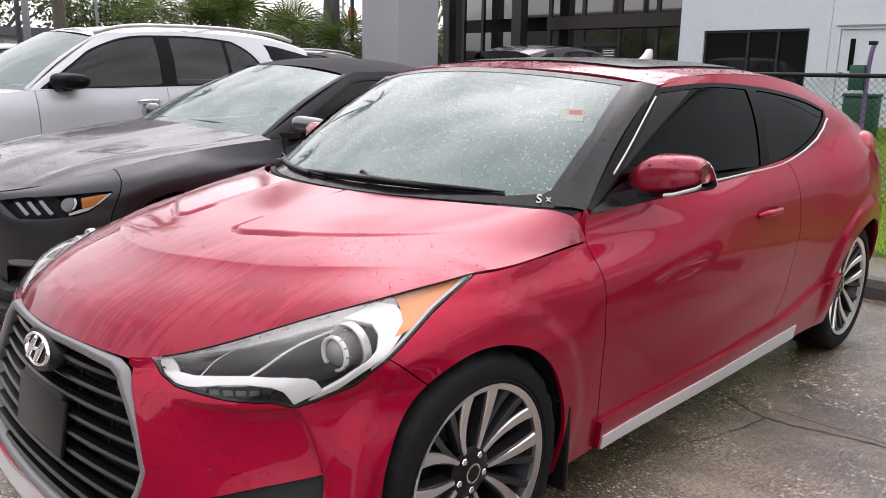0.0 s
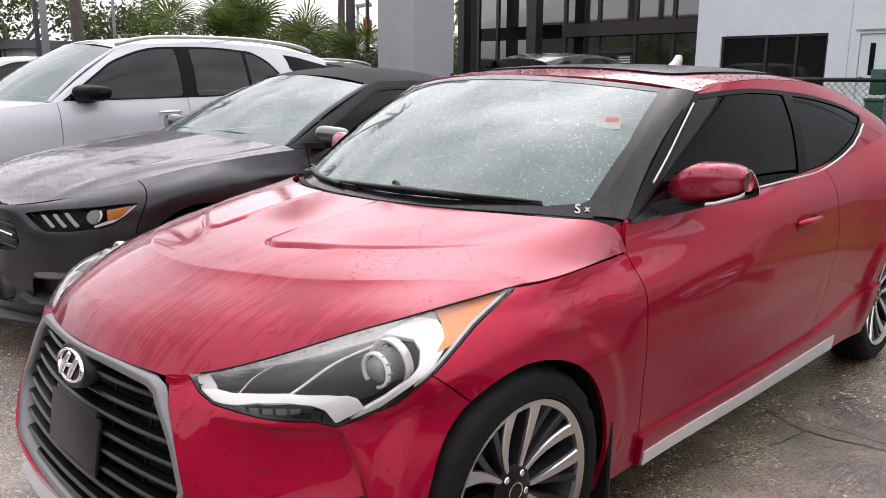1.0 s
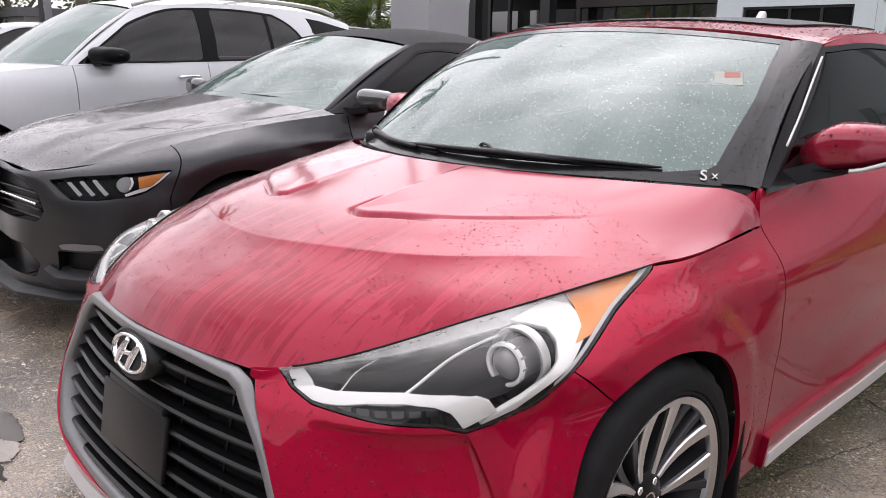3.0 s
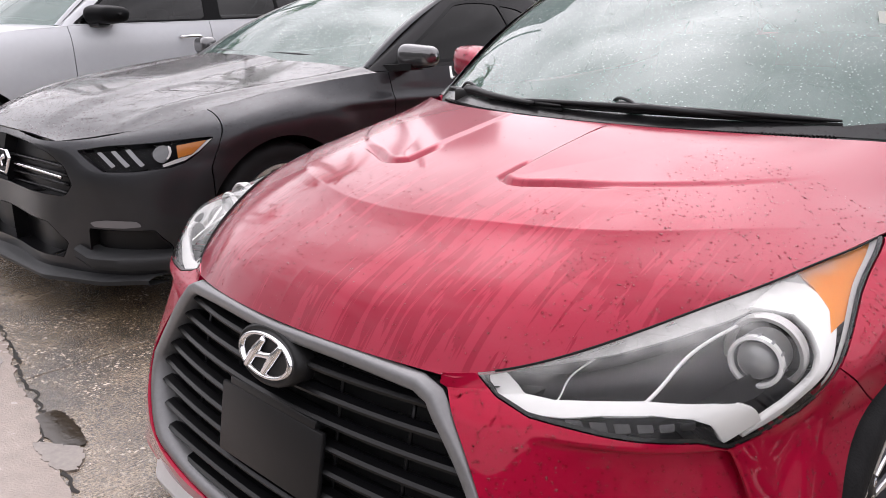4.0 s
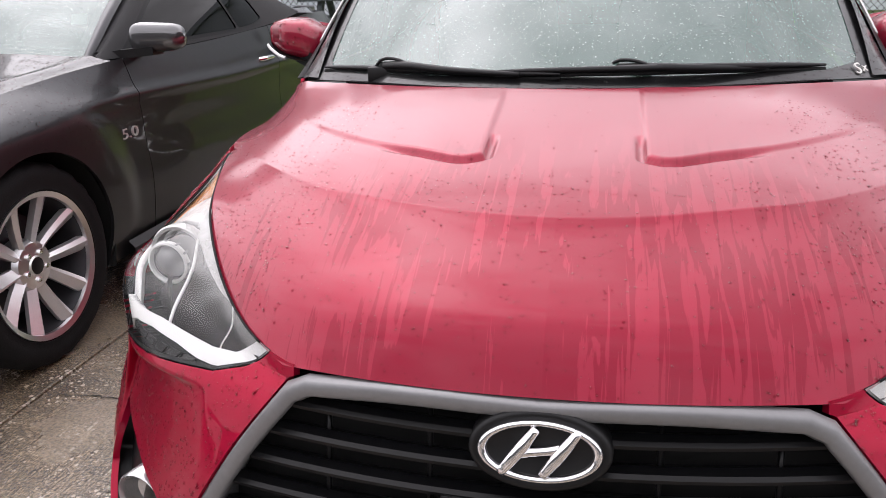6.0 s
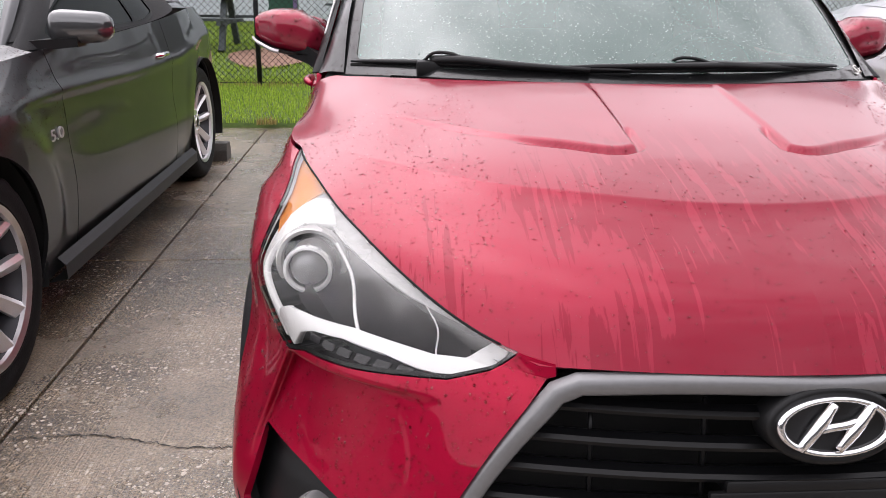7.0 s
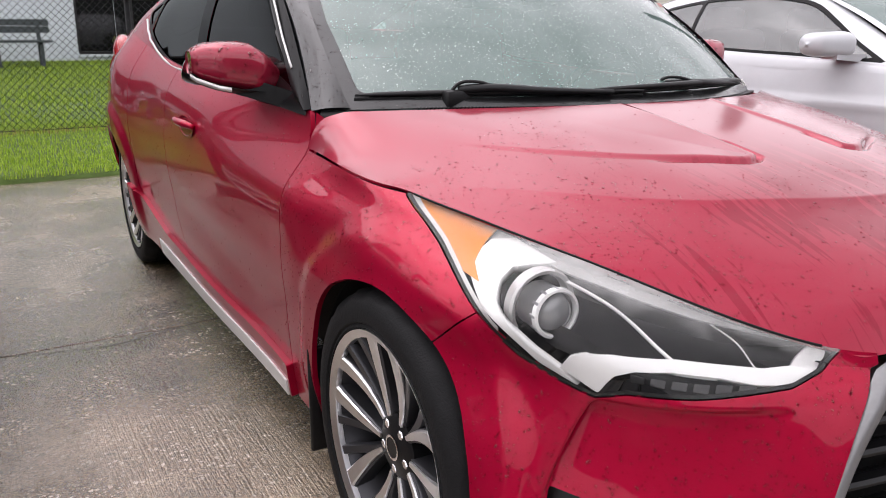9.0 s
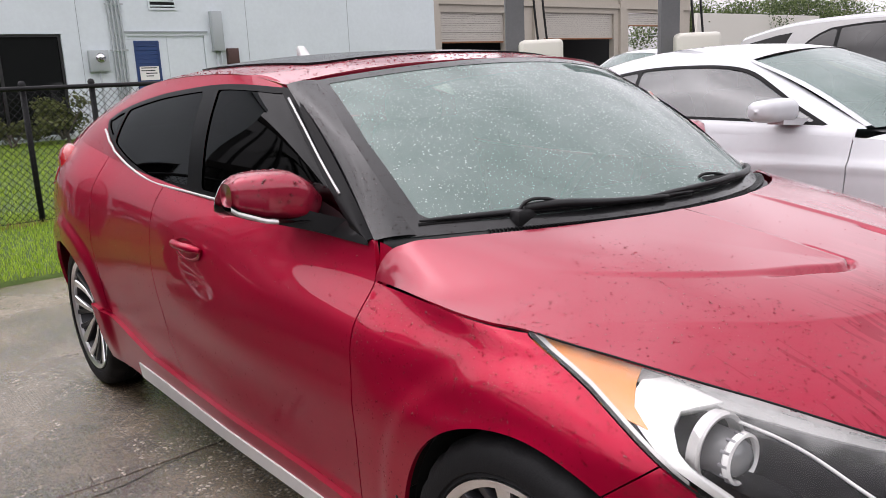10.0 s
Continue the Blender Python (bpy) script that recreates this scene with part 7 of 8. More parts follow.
def white_coupe(x, y):
    spec = dict(
        name="white_coupe", label="white two-door coupe with dark windows, parked beside the red car", paint=white_paint, skin=COUPE_SKIN, shape=[grey_crease], nu=200, nv=44,
        wheelbase=2.72, tyre=.345, rim=.25, arch=.385, half_width=.945, doors=[.62, 2.02], door_lean=-.05, handles=[(.905, 1.86, .82)],
        inserts=[("headlamp", "ab", [(-.24, .66), (-.15, .60), (.10, .64), (.24, .72), (.02, .69)], lamp_dark, .02, "slim headlamp"),
                 ("grille", "xz", [(-.1, .62), (.50, .62), (.56, .55), (.50, .475), (-.1, .468)], grille_black, .05, "black grille")],
        hood=[(-.900, .722), (-.80, .775), (-.60, .825), (-.30, .875), (0, .915), (.30, .960)], hood_power=[2.5, 2.4, 2.6, 3, 3.4, 4],
        screen=[(0, .36, .965), (.76, .56, .955), (0, 1.14, 1.325), (.56, 1.26, 1.27)],
        belt=[(.845, .66, .955), (.852, 1.0, .965), (.850, 1.5, .985), (.835, 2.0, 1.02), (.80, 2.4, 1.06), (.72, 2.9, 1.07)],
        rail=[(.585, 1.280, 1.272), (.615, 1.5, 1.300), (.62, 1.75, 1.300), (.61, 2.1, 1.270), (.60, 2.5, 1.18), (.60, 2.9, 1.08)],
        roof=[(0, 1.15, 1.328), (0, 1.40, 1.362), (0, 1.75, 1.370), (0, 2.15, 1.335), (0, 2.6, 1.235), (0, 3.1, 1.08)],
        window=[(.72, .964), (1.15, .979), (1.6, .992), (2.12, 1.03), (2.30, 1.12), (2.16, 1.21), (1.88, 1.252), (1.57, 1.262), (1.36, 1.252), (1.23, 1.225), (1.07, 1.148), (.90, 1.052)], window_runs=[(0, 4), (3, 6), (5, 12)],
        shoulder=True, foot_mat=white_paint, posts=[(1.92, 1.84, .02)], window_mat=coupe_glass, mirror=(1.06, .925, 1.038), mirror_mat=white_paint, mirror_size=(.21, .125, .17), seats=1.55, wheel_style="ten",
        wipers=[[(.62, .60, .965), (.45, .48, .985), (.10, .40, .99)]])
    return parked_car(spec, x, y)[0]


# ---- buildings, fence, garden things, trees ----
wall_white = material("white_wall", (0.62, 0.67, 0.70), 0.75, var=0.05, var_scale=1.4, bump=0.08, bump_scale=160)
wall_line = material("wall_line", (0.30, 0.33, 0.34), 0.8)
entrance_glass = material("entrance_glass", (0.010, 0.010, 0.010), 0.03, spec=1.0)
entrance_glass.node_tree.nodes["Principled BSDF"].inputs["IOR"].default_value = 1.9
window_black = material("window_black", (0.006, 0.007, 0.007), 0.04, spec=0.5)
frame_black = material("frame_black", (0.012, 0.012, 0.013), 0.35)
beam_brown = material("beam_brown", (0.030, 0.025, 0.023), 0.4, 0.3)
tan_wall = material("tan_wall", (0.42, 0.38, 0.32), 0.8, var=0.07, var_scale=1.0)
roll_steel = material("roll_steel", (0.46, 0.43, 0.38), 0.5, 0.2, var=0.08, var_scale=5)
rust = material("rust_edge", (0.25, 0.11, 0.05), 0.8, var=0.3, var_scale=9)
column_grey = material("column_grey", (0.34, 0.34, 0.35), 0.7, var=0.05, var_scale=1.5)
post_grey = material("post_grey", (0.11, 0.11, 0.115), 0.6, var=0.1, var_scale=3)
fence_black = material("fence_black", (0.008, 0.008, 0.009), 0.55, spec=0.25)
green_plastic = material("green_plastic", (0.012, 0.075, 0.042), 0.5, var=0.12, var_scale=7)
bench_grey = material("bench_grey", (0.055, 0.068, 0.070), 0.6, var=0.15, var_scale=9)
purple_paint = material("purple_paint", (0.15, 0.10, 0.22), 0.5)
blue_louvre = material("blue_louvre", (0.012, 0.040, 0.14), 0.45)
pipe_grey = material("pipe_grey", (0.36, 0.39, 0.40), 0.5)
box_rust = material("box_brown", (0.07, 0.035, 0.03), 0.7, var=0.2, var_scale=10)
bark = material("bark", (0.10, 0.085, 0.07), 0.9, var=0.4, var_scale=8, bump=0.6, bump_scale=30)
palm_leaf = leaf_material("palm_leaf", (0.028, 0.055, 0.012), (0.13, 0.17, 0.04))
tree_leaf = leaf_material("tree_leaf", (0.03, 0.055, 0.014), (0.11, 0.15, 0.04))
bush_leaf = leaf_material("bush_leaf", (0.05, 0.07, 0.02), (0.16, 0.17, 0.05))
orange_sign = material("orange_sign", (0.45, 0.09, 0.04), 0.5)
sign_face = material("sign_face", (0.02, 0.02, 0.02), 0.5)
cream_plastic = material("cream_plastic", (0.58, 0.56, 0.50), 0.5)
dark_screen = material("dark_screen", (0.075, 0.075, 0.072), 0.8, var=0.3, var_scale=0.3)


def structure(name, mesh, mat, label, category, parent=None):
    return tagged(part(name, mesh, mat, parent, smooth=False), label, category, kind="structure")


def pierced_wall(x0, x1, y, thick, z0, z1, holes):
    """A wall along x with rectangular openings right through it: holes are (x0, x1, z0, z1), left to right."""
    out, at = [], x0
    for a, b, c, d in holes:
        out += [box(at, a, y, y + thick, z0, z1), box(a, b, y, y + thick, d, z1)]
        if c > z0:
            out.append(box(a, b, y, y + thick, z0, c))
        at = b
    out.append(box(at, x1, y, y + thick, z0, z1))
    return joined(*out)


# white building: windows, doors, services
WZ0 = 0.0
wall = structure("wall_north", pierced_wall(-7.35, 12.05, 16.0, .3, WZ0, 7.0, [(-6.75, -4.42, 1.05, 2.30), (-3.86, -2.75, .30, 2.32), (.48, 2.66, .48, 2.40), (3.86, 5.62, .36, 2.42)]), wall_white, "smooth painted white building wall", "wall")
structure("wall_west", box(-7.35, -7.05, 16.3, 26, 0, 7.0), wall_white, "white end wall of the building", "wall")
structure("wall_east", box(11.75, 12.05, 16.3, 26, 0, 7.0), wall_white, "white end wall of the building", "wall")
structure("roof_slab", box(-7.5, 12.2, 15.9, 26.2, 7.0, 7.2), wall_white, "flat white roof edge", "roof")
# added backing; the darkness of the rooms is in its colour
structure("wall_inner", box(-7.0, 11.7, 17.2, 17.4, 0, 7.0), black_void, "inside wall, near-black for the unlit rooms", "wall")
for xw in (-4.0, -2.1, 1.2, 3.0, 6.6, 9.3):
    part("panel_joint", box(xw - .004, xw + .004, 15.994, 16.002, .35, 7.0), wall_line, wall, smooth=False)


def window(name, x0, x1, z0, z1, mullions, y=16.0):
    w = tagged(new(name), "dark tinted window in the white wall", "window", kind="structure")
    w.matrix_world = pose(x0, y, z0)
    W, Hh = x1 - x0, z1 - z0
    xs = [0.0] + list(mullions) + [W]
    for a, b in zip(xs, xs[1:]):
        part("pane", box(a + .03, b - .03, .10, .11, .04, Hh - .04), window_black, w, smooth=False)
    for a in xs:
        part("frame_bar", box(a - .03 if 0 < a < W else (a if a == 0 else a - .05), a + .03 if 0 < a < W else (a + .05 if a == 0 else a), .06, .14, 0, Hh), frame_black, w, smooth=False)
    for z in (0, Hh - .05):
        part("frame_bar", box(0, W, .055, .135, z, z + .05), frame_black, w, smooth=False)
    part("sill", box(-.04, W + .04, -.04, .10, -.05, 0), wall_white, w, smooth=False)
    return w


window("window_1", -6.75, -4.42, 1.05, 2.30, [1.02, 1.68])
window("window_2", .48, 2.66, .48, 2.40, [1.05])


def steel_door(name, x0, x1, z0, z1, leaves, label):
    d = tagged(new(name), label, "door", kind="structure")
    d.matrix_world = pose(x0, 16.0, z0)
    W, Hh = x1 - x0, z1 - z0
    part("door_frame", joined(box(0, .06, -.02, .2, 0, Hh), box(W - .06, W, -.02, .2, 0, Hh), box(.06, W - .06, -.02, .2, Hh - .06, Hh)), wall_white, d, smooth=False)
    for k in range(leaves):
        a, b = .065 + (W - .13) * k / leaves, .065 + (W - .13) * (k + 1) / leaves
        part("door_leaf", box(a + .003, b - .003, .02, .07, .01, Hh - .065), wall_white, d, smooth=False)
    return d, W, Hh


d1, W, Hh = steel_door("door_1", -3.86, -2.75, .30, 2.32, 1, "white steel door with a narrow dark window")
part("door_window", box(.26, .36, .010, .03, 1.15, 1.78), window_black, d1, smooth=False)
part("lock_plate", box(.10, .18, .005, .03, 1.02, 1.12, .006), dark_alloy, d1, smooth=False)
part("drip_edge", box(-.02, W + .02, -.05, .0, Hh, Hh + .03), wall_line, d1, smooth=False)
d2, W, Hh = steel_door("door_2", 3.86, 5.62, .36, 2.42, 2, "white steel double door with a blue louvre")
part("louvre_frame", joined(box(.18, .22, .0, .04, .70, 1.90), box(.66, .70, .0, .04, .70, 1.90), box(.22, .66, .0, .04, 1.86, 1.90), box(.22, .66, .0, .04, .70, .74)), blue_louvre, d2, "blue louvre frame", smooth=False)
part("louvre_back", box(.20, .68, .012, .020, .72, 1.88), blue_louvre, d2, smooth=False)
for k in range(13):
    part("louvre_slat", moved(box(.22, .66, -.018, .018, -.004, .004), Matrix.Translation((0, .02, .78 + .085 * k)) @ pose(0, 0, 0, 38)), blue_louvre, d2, smooth=False)
part("notice", box(.24, .64, -.008, -.004, 1.10, 1.38), sticker_white, d2, "white paper notice", smooth=False)
for k, (a, b) in enumerate(((.27, .60), (.27, .56), (.36, .60), (.36, .52))):
    part("notice_line", box(a, b, -.011, -.008, 1.34 - .055 * k, 1.36 - .055 * k), sign_face, d2, smooth=False)
part("lock_plate", box(.98, 1.06, .0, .03, 1.02, 1.12, .006), dark_alloy, d2, smooth=False)
part("drip_edge", box(-.02, W + .02, -.05, .0, Hh, Hh + .03), wall_line, d2, smooth=False)


def service_box(name, x0, x1, z0, z1, d, mat, label, y=16.0):
    s = thing(name, (x0 + x1) / 2, y, z0, label, "electrical box")
    w = (x1 - x0) / 2
    part("case", box(-w, w, -d, 0, 0, z1 - z0, .012), mat, s, smooth=30)
    part("case_lid", box(-w + .02, w - .02, -d - .008, -d, .02, z1 - z0 - .02, .003), mat, s, smooth=30)
    return s


mt = service_box("electric_meter", 3.10, 3.48, 1.66, 2.08, .12, pipe_grey, "grey electric meter box on the white wall")
part("meter_glass", moved(lathe([(0, -.10), (.05, -.095), (.075, -.07), (.08, 0), (.095, 0), (.095, .01)], 24, "y"), Matrix.Translation((.03, -.13, .27))), chrome, mt, "round glass meter", smooth=30)
part("meter_pipe", tube([(0, -.06, -1.35), (0, -.06, 0)], .022, 8), pipe_grey, mt)
cb = service_box("cable_trunk_box", 5.72, 5.97, 2.02, 2.87, .14, pipe_grey, "tall grey cable box on the white wall")
for dx in (-.05, .05):
    part("box_pipe", tube([(dx, -.06, -1.7), (dx, -.06, 0)], .018, 8), pipe_grey, cb)
service_box("junction_box", 6.04, 6.30, 1.72, 2.08, .12, box_rust, "small brown junction box on the white wall")
cd = thing("conduit_run", 3.70, 16.0, .36, "bundle of four grey conduit pipes up the white wall", "conduit")
for k in range(4):
    part("conduit", tube(curve([(-.09 + .075 * k, -.035, 0), (-.09 + .075 * k, -.035, 2.2), (-.12 + .075 * k, -.035, 3.0), (-.12 + .075 * k, -.035, 5.5)], 14), .024, 8), pipe_grey, cd)
for z in (.6, 1.7, 2.6):
    part("pipe_strap", box(-.17, .20, -.065, -.055, z, z + .03), pipe_grey, cd, smooth=False)
wv = thing("wall_vent", 4.72, 16.0, 2.88, "white louvred vent high on the wall", "vent")
part("vent_frame", joined(box(-.30, -.26, -.03, 0, 0, .55), box(.26, .30, -.03, 0, 0, .55), box(-.26, .26, -.03, 0, .51, .55), box(-.26, .26, -.03, 0, 0, .04)), wall_white, wv, smooth=False)
part("vent_back", box(-.26, .26, -.004, -.002, .04, .51), black_void, wv, smooth=False)
for k in range(5):
    part("vent_slat", moved(box(-.26, .26, -.035, .0, -.012, .012), Matrix.Translation((0, 0, .09 + .095 * k)) @ pose(0, 0, 0, 30)), wall_white, wv, smooth=False)

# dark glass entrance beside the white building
# backing coloured near-black in place of an unlit hall
structure("entrance_wall", box(-16.5, -7.35, 17.9, 18.2, 0, 7.0), black_void, "wall behind the entrance glazing, near-black for the unlit inside", "wall")
ew = tagged(new("window_3"), "dark glazed entrance with brown frames", "window", kind="structure")
ew.matrix_world = pose(0, 17.2, 0)
bars = [-15.4, -14.6, -13.2, -12.05, -10.91, -9.76, -8.65, -7.40]
for a, b in zip(bars, bars[1:]):
    part("pane", box(a + .05, b - .05, .05, .06, .1, 2.48), entrance_glass, ew, smooth=False)
    part("pane", box(a + .05, b - .05, .05, .06, 2.86, 6.6), entrance_glass, ew, smooth=False)
for a in bars:
    part("frame_bar", box(a - .05, a + .05, 0, .12, 0, 6.8), frame_black, ew, smooth=False)
part("frame_beam", box(-12.05, -7.36, -.12, .10, 2.50, 2.84), beam_brown, ew, "dark brown beam", smooth=False)
part("frame_beam", box(-15.5, -7.36, -.05, .10, 6.6, 7.0), beam_brown, ew, smooth=False)
part("door_rail", box(-10.85, -9.8, -.02, .04, 2.05, 2.15), frame_black, ew, smooth=False)
for a, b in ((-15.1, -14.85), (-12.45, -12.12)):
    part("dark_post", box(a, b, -1.2, -.9, 0, 6.8), frame_black, ew, smooth=False)
for x0, x1, z0, z1 in ((-10.95, -10.45, 1.80, 1.93), (-10.25, -9.80, 1.74, 1.98)):
    sg = part("door_sign", box(x0, x1, -.02, -.01, z0, z1), sign_face, ew, "small dark notice with white lines", smooth=False)
    for k in range(3 if z1 - z0 > .2 else 1):
        part("sign_line", box(x0 + .05, x1 - .05, -.026, -.02, z1 - .065 - .065 * k, z1 - .04 - .065 * k), sticker_white, ew, smooth=False)

# square canopy column
col = thing("canopy_column", -10.75, 10.3, 0, "tall square grey canopy column", "column")
part("shaft", box(-.57, .57, -.57, .57, -.03, 7.5, .01), column_grey, col, smooth=False)
part("column_base", box(-.62, .62, -.62, .62, -.03, .25, .01), column_grey, col, smooth=False)

# service bays to the east
sv = structure("wall_service", pierced_wall(14.0, 36.0, 24.0, .3, 0, 4.9, [(18.9, 22.4, 0, 3.75), (24.8, 29.7, 0, 3.82), (30.8, 34.3, 0, 3.88)]), tan_wall, "tan service building wall with bay doors", "wall")
# near-black backing stands in for the shade inside the bays
structure("wall_service_back", box(14, 36, 29, 29.2, 0, 4.9), black_void, "back wall of the service bays, near-black for the unlit inside", "wall")
structure("roof_service", box(13.8, 36.2, 23.8, 29.2, 4.9, 5.2), tan_wall, "tan roof edge", "roof")
for k, (a, b, z0, z1) in enumerate(((18.9, 22.4, 2.55, 3.75), (24.8, 29.7, 2.65, 3.82), (30.8, 34.3, 3.25, 3.88))):
    rd = thing("roller_door", (a + b) / 2, 24.12, z0, "half open slatted roller door with a rusty edge", "roller door", "roller doors")
    w = (b - a) / 2
    n = int((z1 - z0) / .09)
    for i in range(n):
        part("slat", box(-w + .01, w - .01, -.012 - .012 * (i % 2 == 0), .012, .06 + i * .09, .06 + i * .09 + .082, .004), roll_steel, rd, smooth=False)
    part("bottom_bar", box(-w + .01, w - .01, -.03, .02, 0, .06), rust, rd, "rusty bottom bar", smooth=False)
for a in (18.5, 22.8, 24.3, 30.25, 35.0):
    part("wall_pier", box(a - .22, a + .22, 23.86, 23.998, 0, 4.9), tan_wall, sv, smooth=False)
part("wall_band", box(14, 36, 23.90, 23.998, 4.05, 4.25), tan_wall, sv, smooth=False)
structure("wall_far_east", box(46.0, 63, 30, 30.3, 0, 4.6), cream_plastic, "long low cream wall beyond the lot", "wall")
for x, y in ((8.9, 9.8), (11.1, 8.0)):
    p = thing("lift_post", x, y, -.03, "grey steel post with black hoses", "post", "steel posts", rz=-40)
    part("shaft", box(-.17, .17, -.14, .14, 0, 6.0, .02), post_grey, p, smooth=False)
    part("post_foot", box(-.28, .28, -.25, .25, 0, .03), post_grey, p, smooth=False)
    for k in range(2):
        part("hose", tube(curve([(.30 + .12 * k, -.2, 3.6), (.34 + .16 * k, -.22, 2.5), (.42 + .16 * k, -.2, 1.75)], 16), .022, 6), black_plastic, p, "black hanging hose")
    part("machine", box(.05, .83, -.5, .0, .9, 1.86, .08), cream_plastic, p, "cream plastic machine housing")
    part("machine_stand", box(.2, .84, -.42, -.08, 0, .92), post_grey, p, smooth=False)


# chain-link fence
def chain_fence(x0, x1, y):
    f = thing("chain_link_fence", 0, y, 0, "black chain-link fence along the lawn", "fence")
    z0, z1 = lawn_z(y) + .03, 1.31
    part("top_rail", tube([(x0, 0, 1.325), (x1, 0, 1.325)], .022, 10), fence_black, f)
    part("bottom_wire", tube([(x0, 0, z0), (x1, 0, z0)], .004, 6), fence_black, f)
    for px in (-6.4, -4.2, -1.95, -.05, .545, 2.8, 5.1, 7.4):
        ps = part("post", tube([(px, .03, lawn_z(y) - .05), (px, .03, 1.35)], .026, 10), fence_black, f)
        part("post_cap", moved(lathe([(0, .035), (.02, .03), (.032, .01), (.032, -.01)], 12, "z"), Matrix.Translation((px, .03, 1.36))), fence_black, f)
    V, F = [], []
    Hh = z1 - z0
    step = .066
    r = .0016
    for s in (1, -1):
        k = x0 - Hh
        while k < x1 + Hh:
            a, b = k, k + Hh * s
            t0, t1 = 0.0, 1.0
            lo, hi = min(a, b), max(a, b)
            if hi > x0 and lo < x1:
                ua, ub = (x0 - a) / (b - a), (x1 - a) / (b - a)
                t0, t1 = max(0, min(ua, ub)), min(1, max(ua, ub))
                p0, p1 = np.array((a + (b - a) * t0, .006 * s, z0 + Hh * t0)), np.array((a + (b - a) * t1, .006 * s, z0 + Hh * t1))
                n = len(V)
                for p in (p0, p1):
                    for dx, dy in ((-1, -1), (1, -1), (1, 1), (-1, 1)):
                        V.append((p[0] + dx * r, p[1] + dy * r, p[2] - dx * r * s))
                F += [(n + i, n + (i + 1) % 4, n + 4 + (i + 1) % 4, n + 4 + i) for i in range(4)]
            k += step
    part("wire_mesh", (np.array(V), F), fence_black, f, "woven diamond wire mesh", smooth=False, kind="stuff")


chain_fence(-6.4, 7.4, 7.0)


def park_bench(x, y, rz=0.0):
    b = thing("bench", x, y, lawn_z(y), "grey-green slatted bench on the lawn", "bench", rz=rz)
    for k, z in enumerate((.58, .70)):
        part("back_slat", box(-.86, .86, .20, .24, z, z + .11, .01), bench_grey, b, smooth=False)
    for yy in (-.18, -.02, .14):
        part("seat_slat", box(-.86, .86, yy - .07, yy + .07, .42, .455, .008), bench_grey, b, smooth=False)
    for sx in (-.68, 0, .68):
        part("leg", joined(box(sx - .03, sx + .03, -.20, -.14, 0, .42), box(sx - .03, sx + .03, .19, .25, 0, .80), box(sx - .03, sx + .03, -.2, .22, .38, .42)), bench_grey, b, smooth=False)


park_bench(-.95, 14.7)


def picnic_table(x, y):
    p = thing("picnic_table", x, y, lawn_z(y), "dark weathered picnic table with attached benches", "picnic table")
    for k in range(5):
        part("top_plank", box(-.95, .95, -.36 + .15 * k, -.22 + .15 * k, .70, .74, .006), bench_grey, p, smooth=False)
    for yy in (-.70, .58):
        part("bench_plank", box(-.95, .95, yy, yy + .13, .42, .46, .006), bench_grey, p, smooth=False)
    for sx in (-.62, .62):
        for s in (-1, 1):
            part("leg", moved(box(-.04, .04, -.05, .05, 0, .86), Matrix.Translation((sx, s * .62, 0)) @ pose(0, 0, 0, s * 32)), bench_grey, p, smooth=False)
        part("cross_bar", box(sx - .03, sx + .03, -.72, .72, .36, .42), bench_grey, p, smooth=False)


picnic_table(-3.55, 10.6)
bn = thing("waste_bin", -2.48, 13.5, lawn_z(13.5), "square dark green waste bin on the lawn", "bin")
part("bin_body", box(-.24, .24, -.24, .24, 0, .70, .02), green_plastic, bn, smooth=30)
part("bin_lid", box(-.26, .26, -.26, .26, .70, .76, .02), green_plastic, bn, smooth=30)
for k in range(4):
    part("bin_rib", box(-.25, .25, -.247, -.24, .1 + .15 * k, .13 + .15 * k), green_plastic, bn, smooth=False)
ds = thing("pet_station", -2.16, 12.6, lawn_z(12.6), "purple post with a green dispenser on the lawn", "post")
part("pole", tube(curve([(0, 0, 0), (0, 0, 1.45), (.03, -.02, 1.58)], 12), .035, 10), purple_paint, ds)
part("dispenser", box(-.27, -.05, -.10, .02, .85, 1.25, .015), green_plastic, ds, smooth=30)
part("pole_cap", box(-.05, .07, -.06, .04, 1.56, 1.62, .01), black_plastic, ds)


# ---- plants ----
def fan_leaf(rng, origin, yaw, pitch, size, stalk):
    """One fan palm leaf: a stalk and a spread of narrow folded blades."""
    V, F = [], []
    d = np.array((math.cos(yaw) * math.cos(pitch), math.sin(yaw) * math.cos(pitch), math.sin(pitch)))
    side = np.array((-math.sin(yaw), math.cos(yaw), 0))
    up = np.cross(d, side)
    tip = origin + d * stalk
    s = tube(np.array([origin, origin + d * stalk * .5 + (0, 0, .02), tip]), .010, 4, False)
    V.append(s[0]); F += s[1]; n = len(s[0])
    for k in range(22):
        a = (k / 21 - .5) * 4.4
        L = size * (1 - .28 * abs(a) / 2.2) * rng.uniform(.85, 1.05)
        u = d * math.cos(a) + side * math.sin(a)
        droop = -up * L * rng.uniform(.05, .22)
        w = np.cross(u, up) * L * .036
        P = np.array([tip, tip + u * L * .5 - w + droop * .2, tip + u * L * .5 + w + droop * .2, tip + u * L + droop + (0, 0, -.10 * L)])
        V.append(P); F.append((n, n + 1, n + 3, n + 2)); n += 4
    return np.vstack(V), F


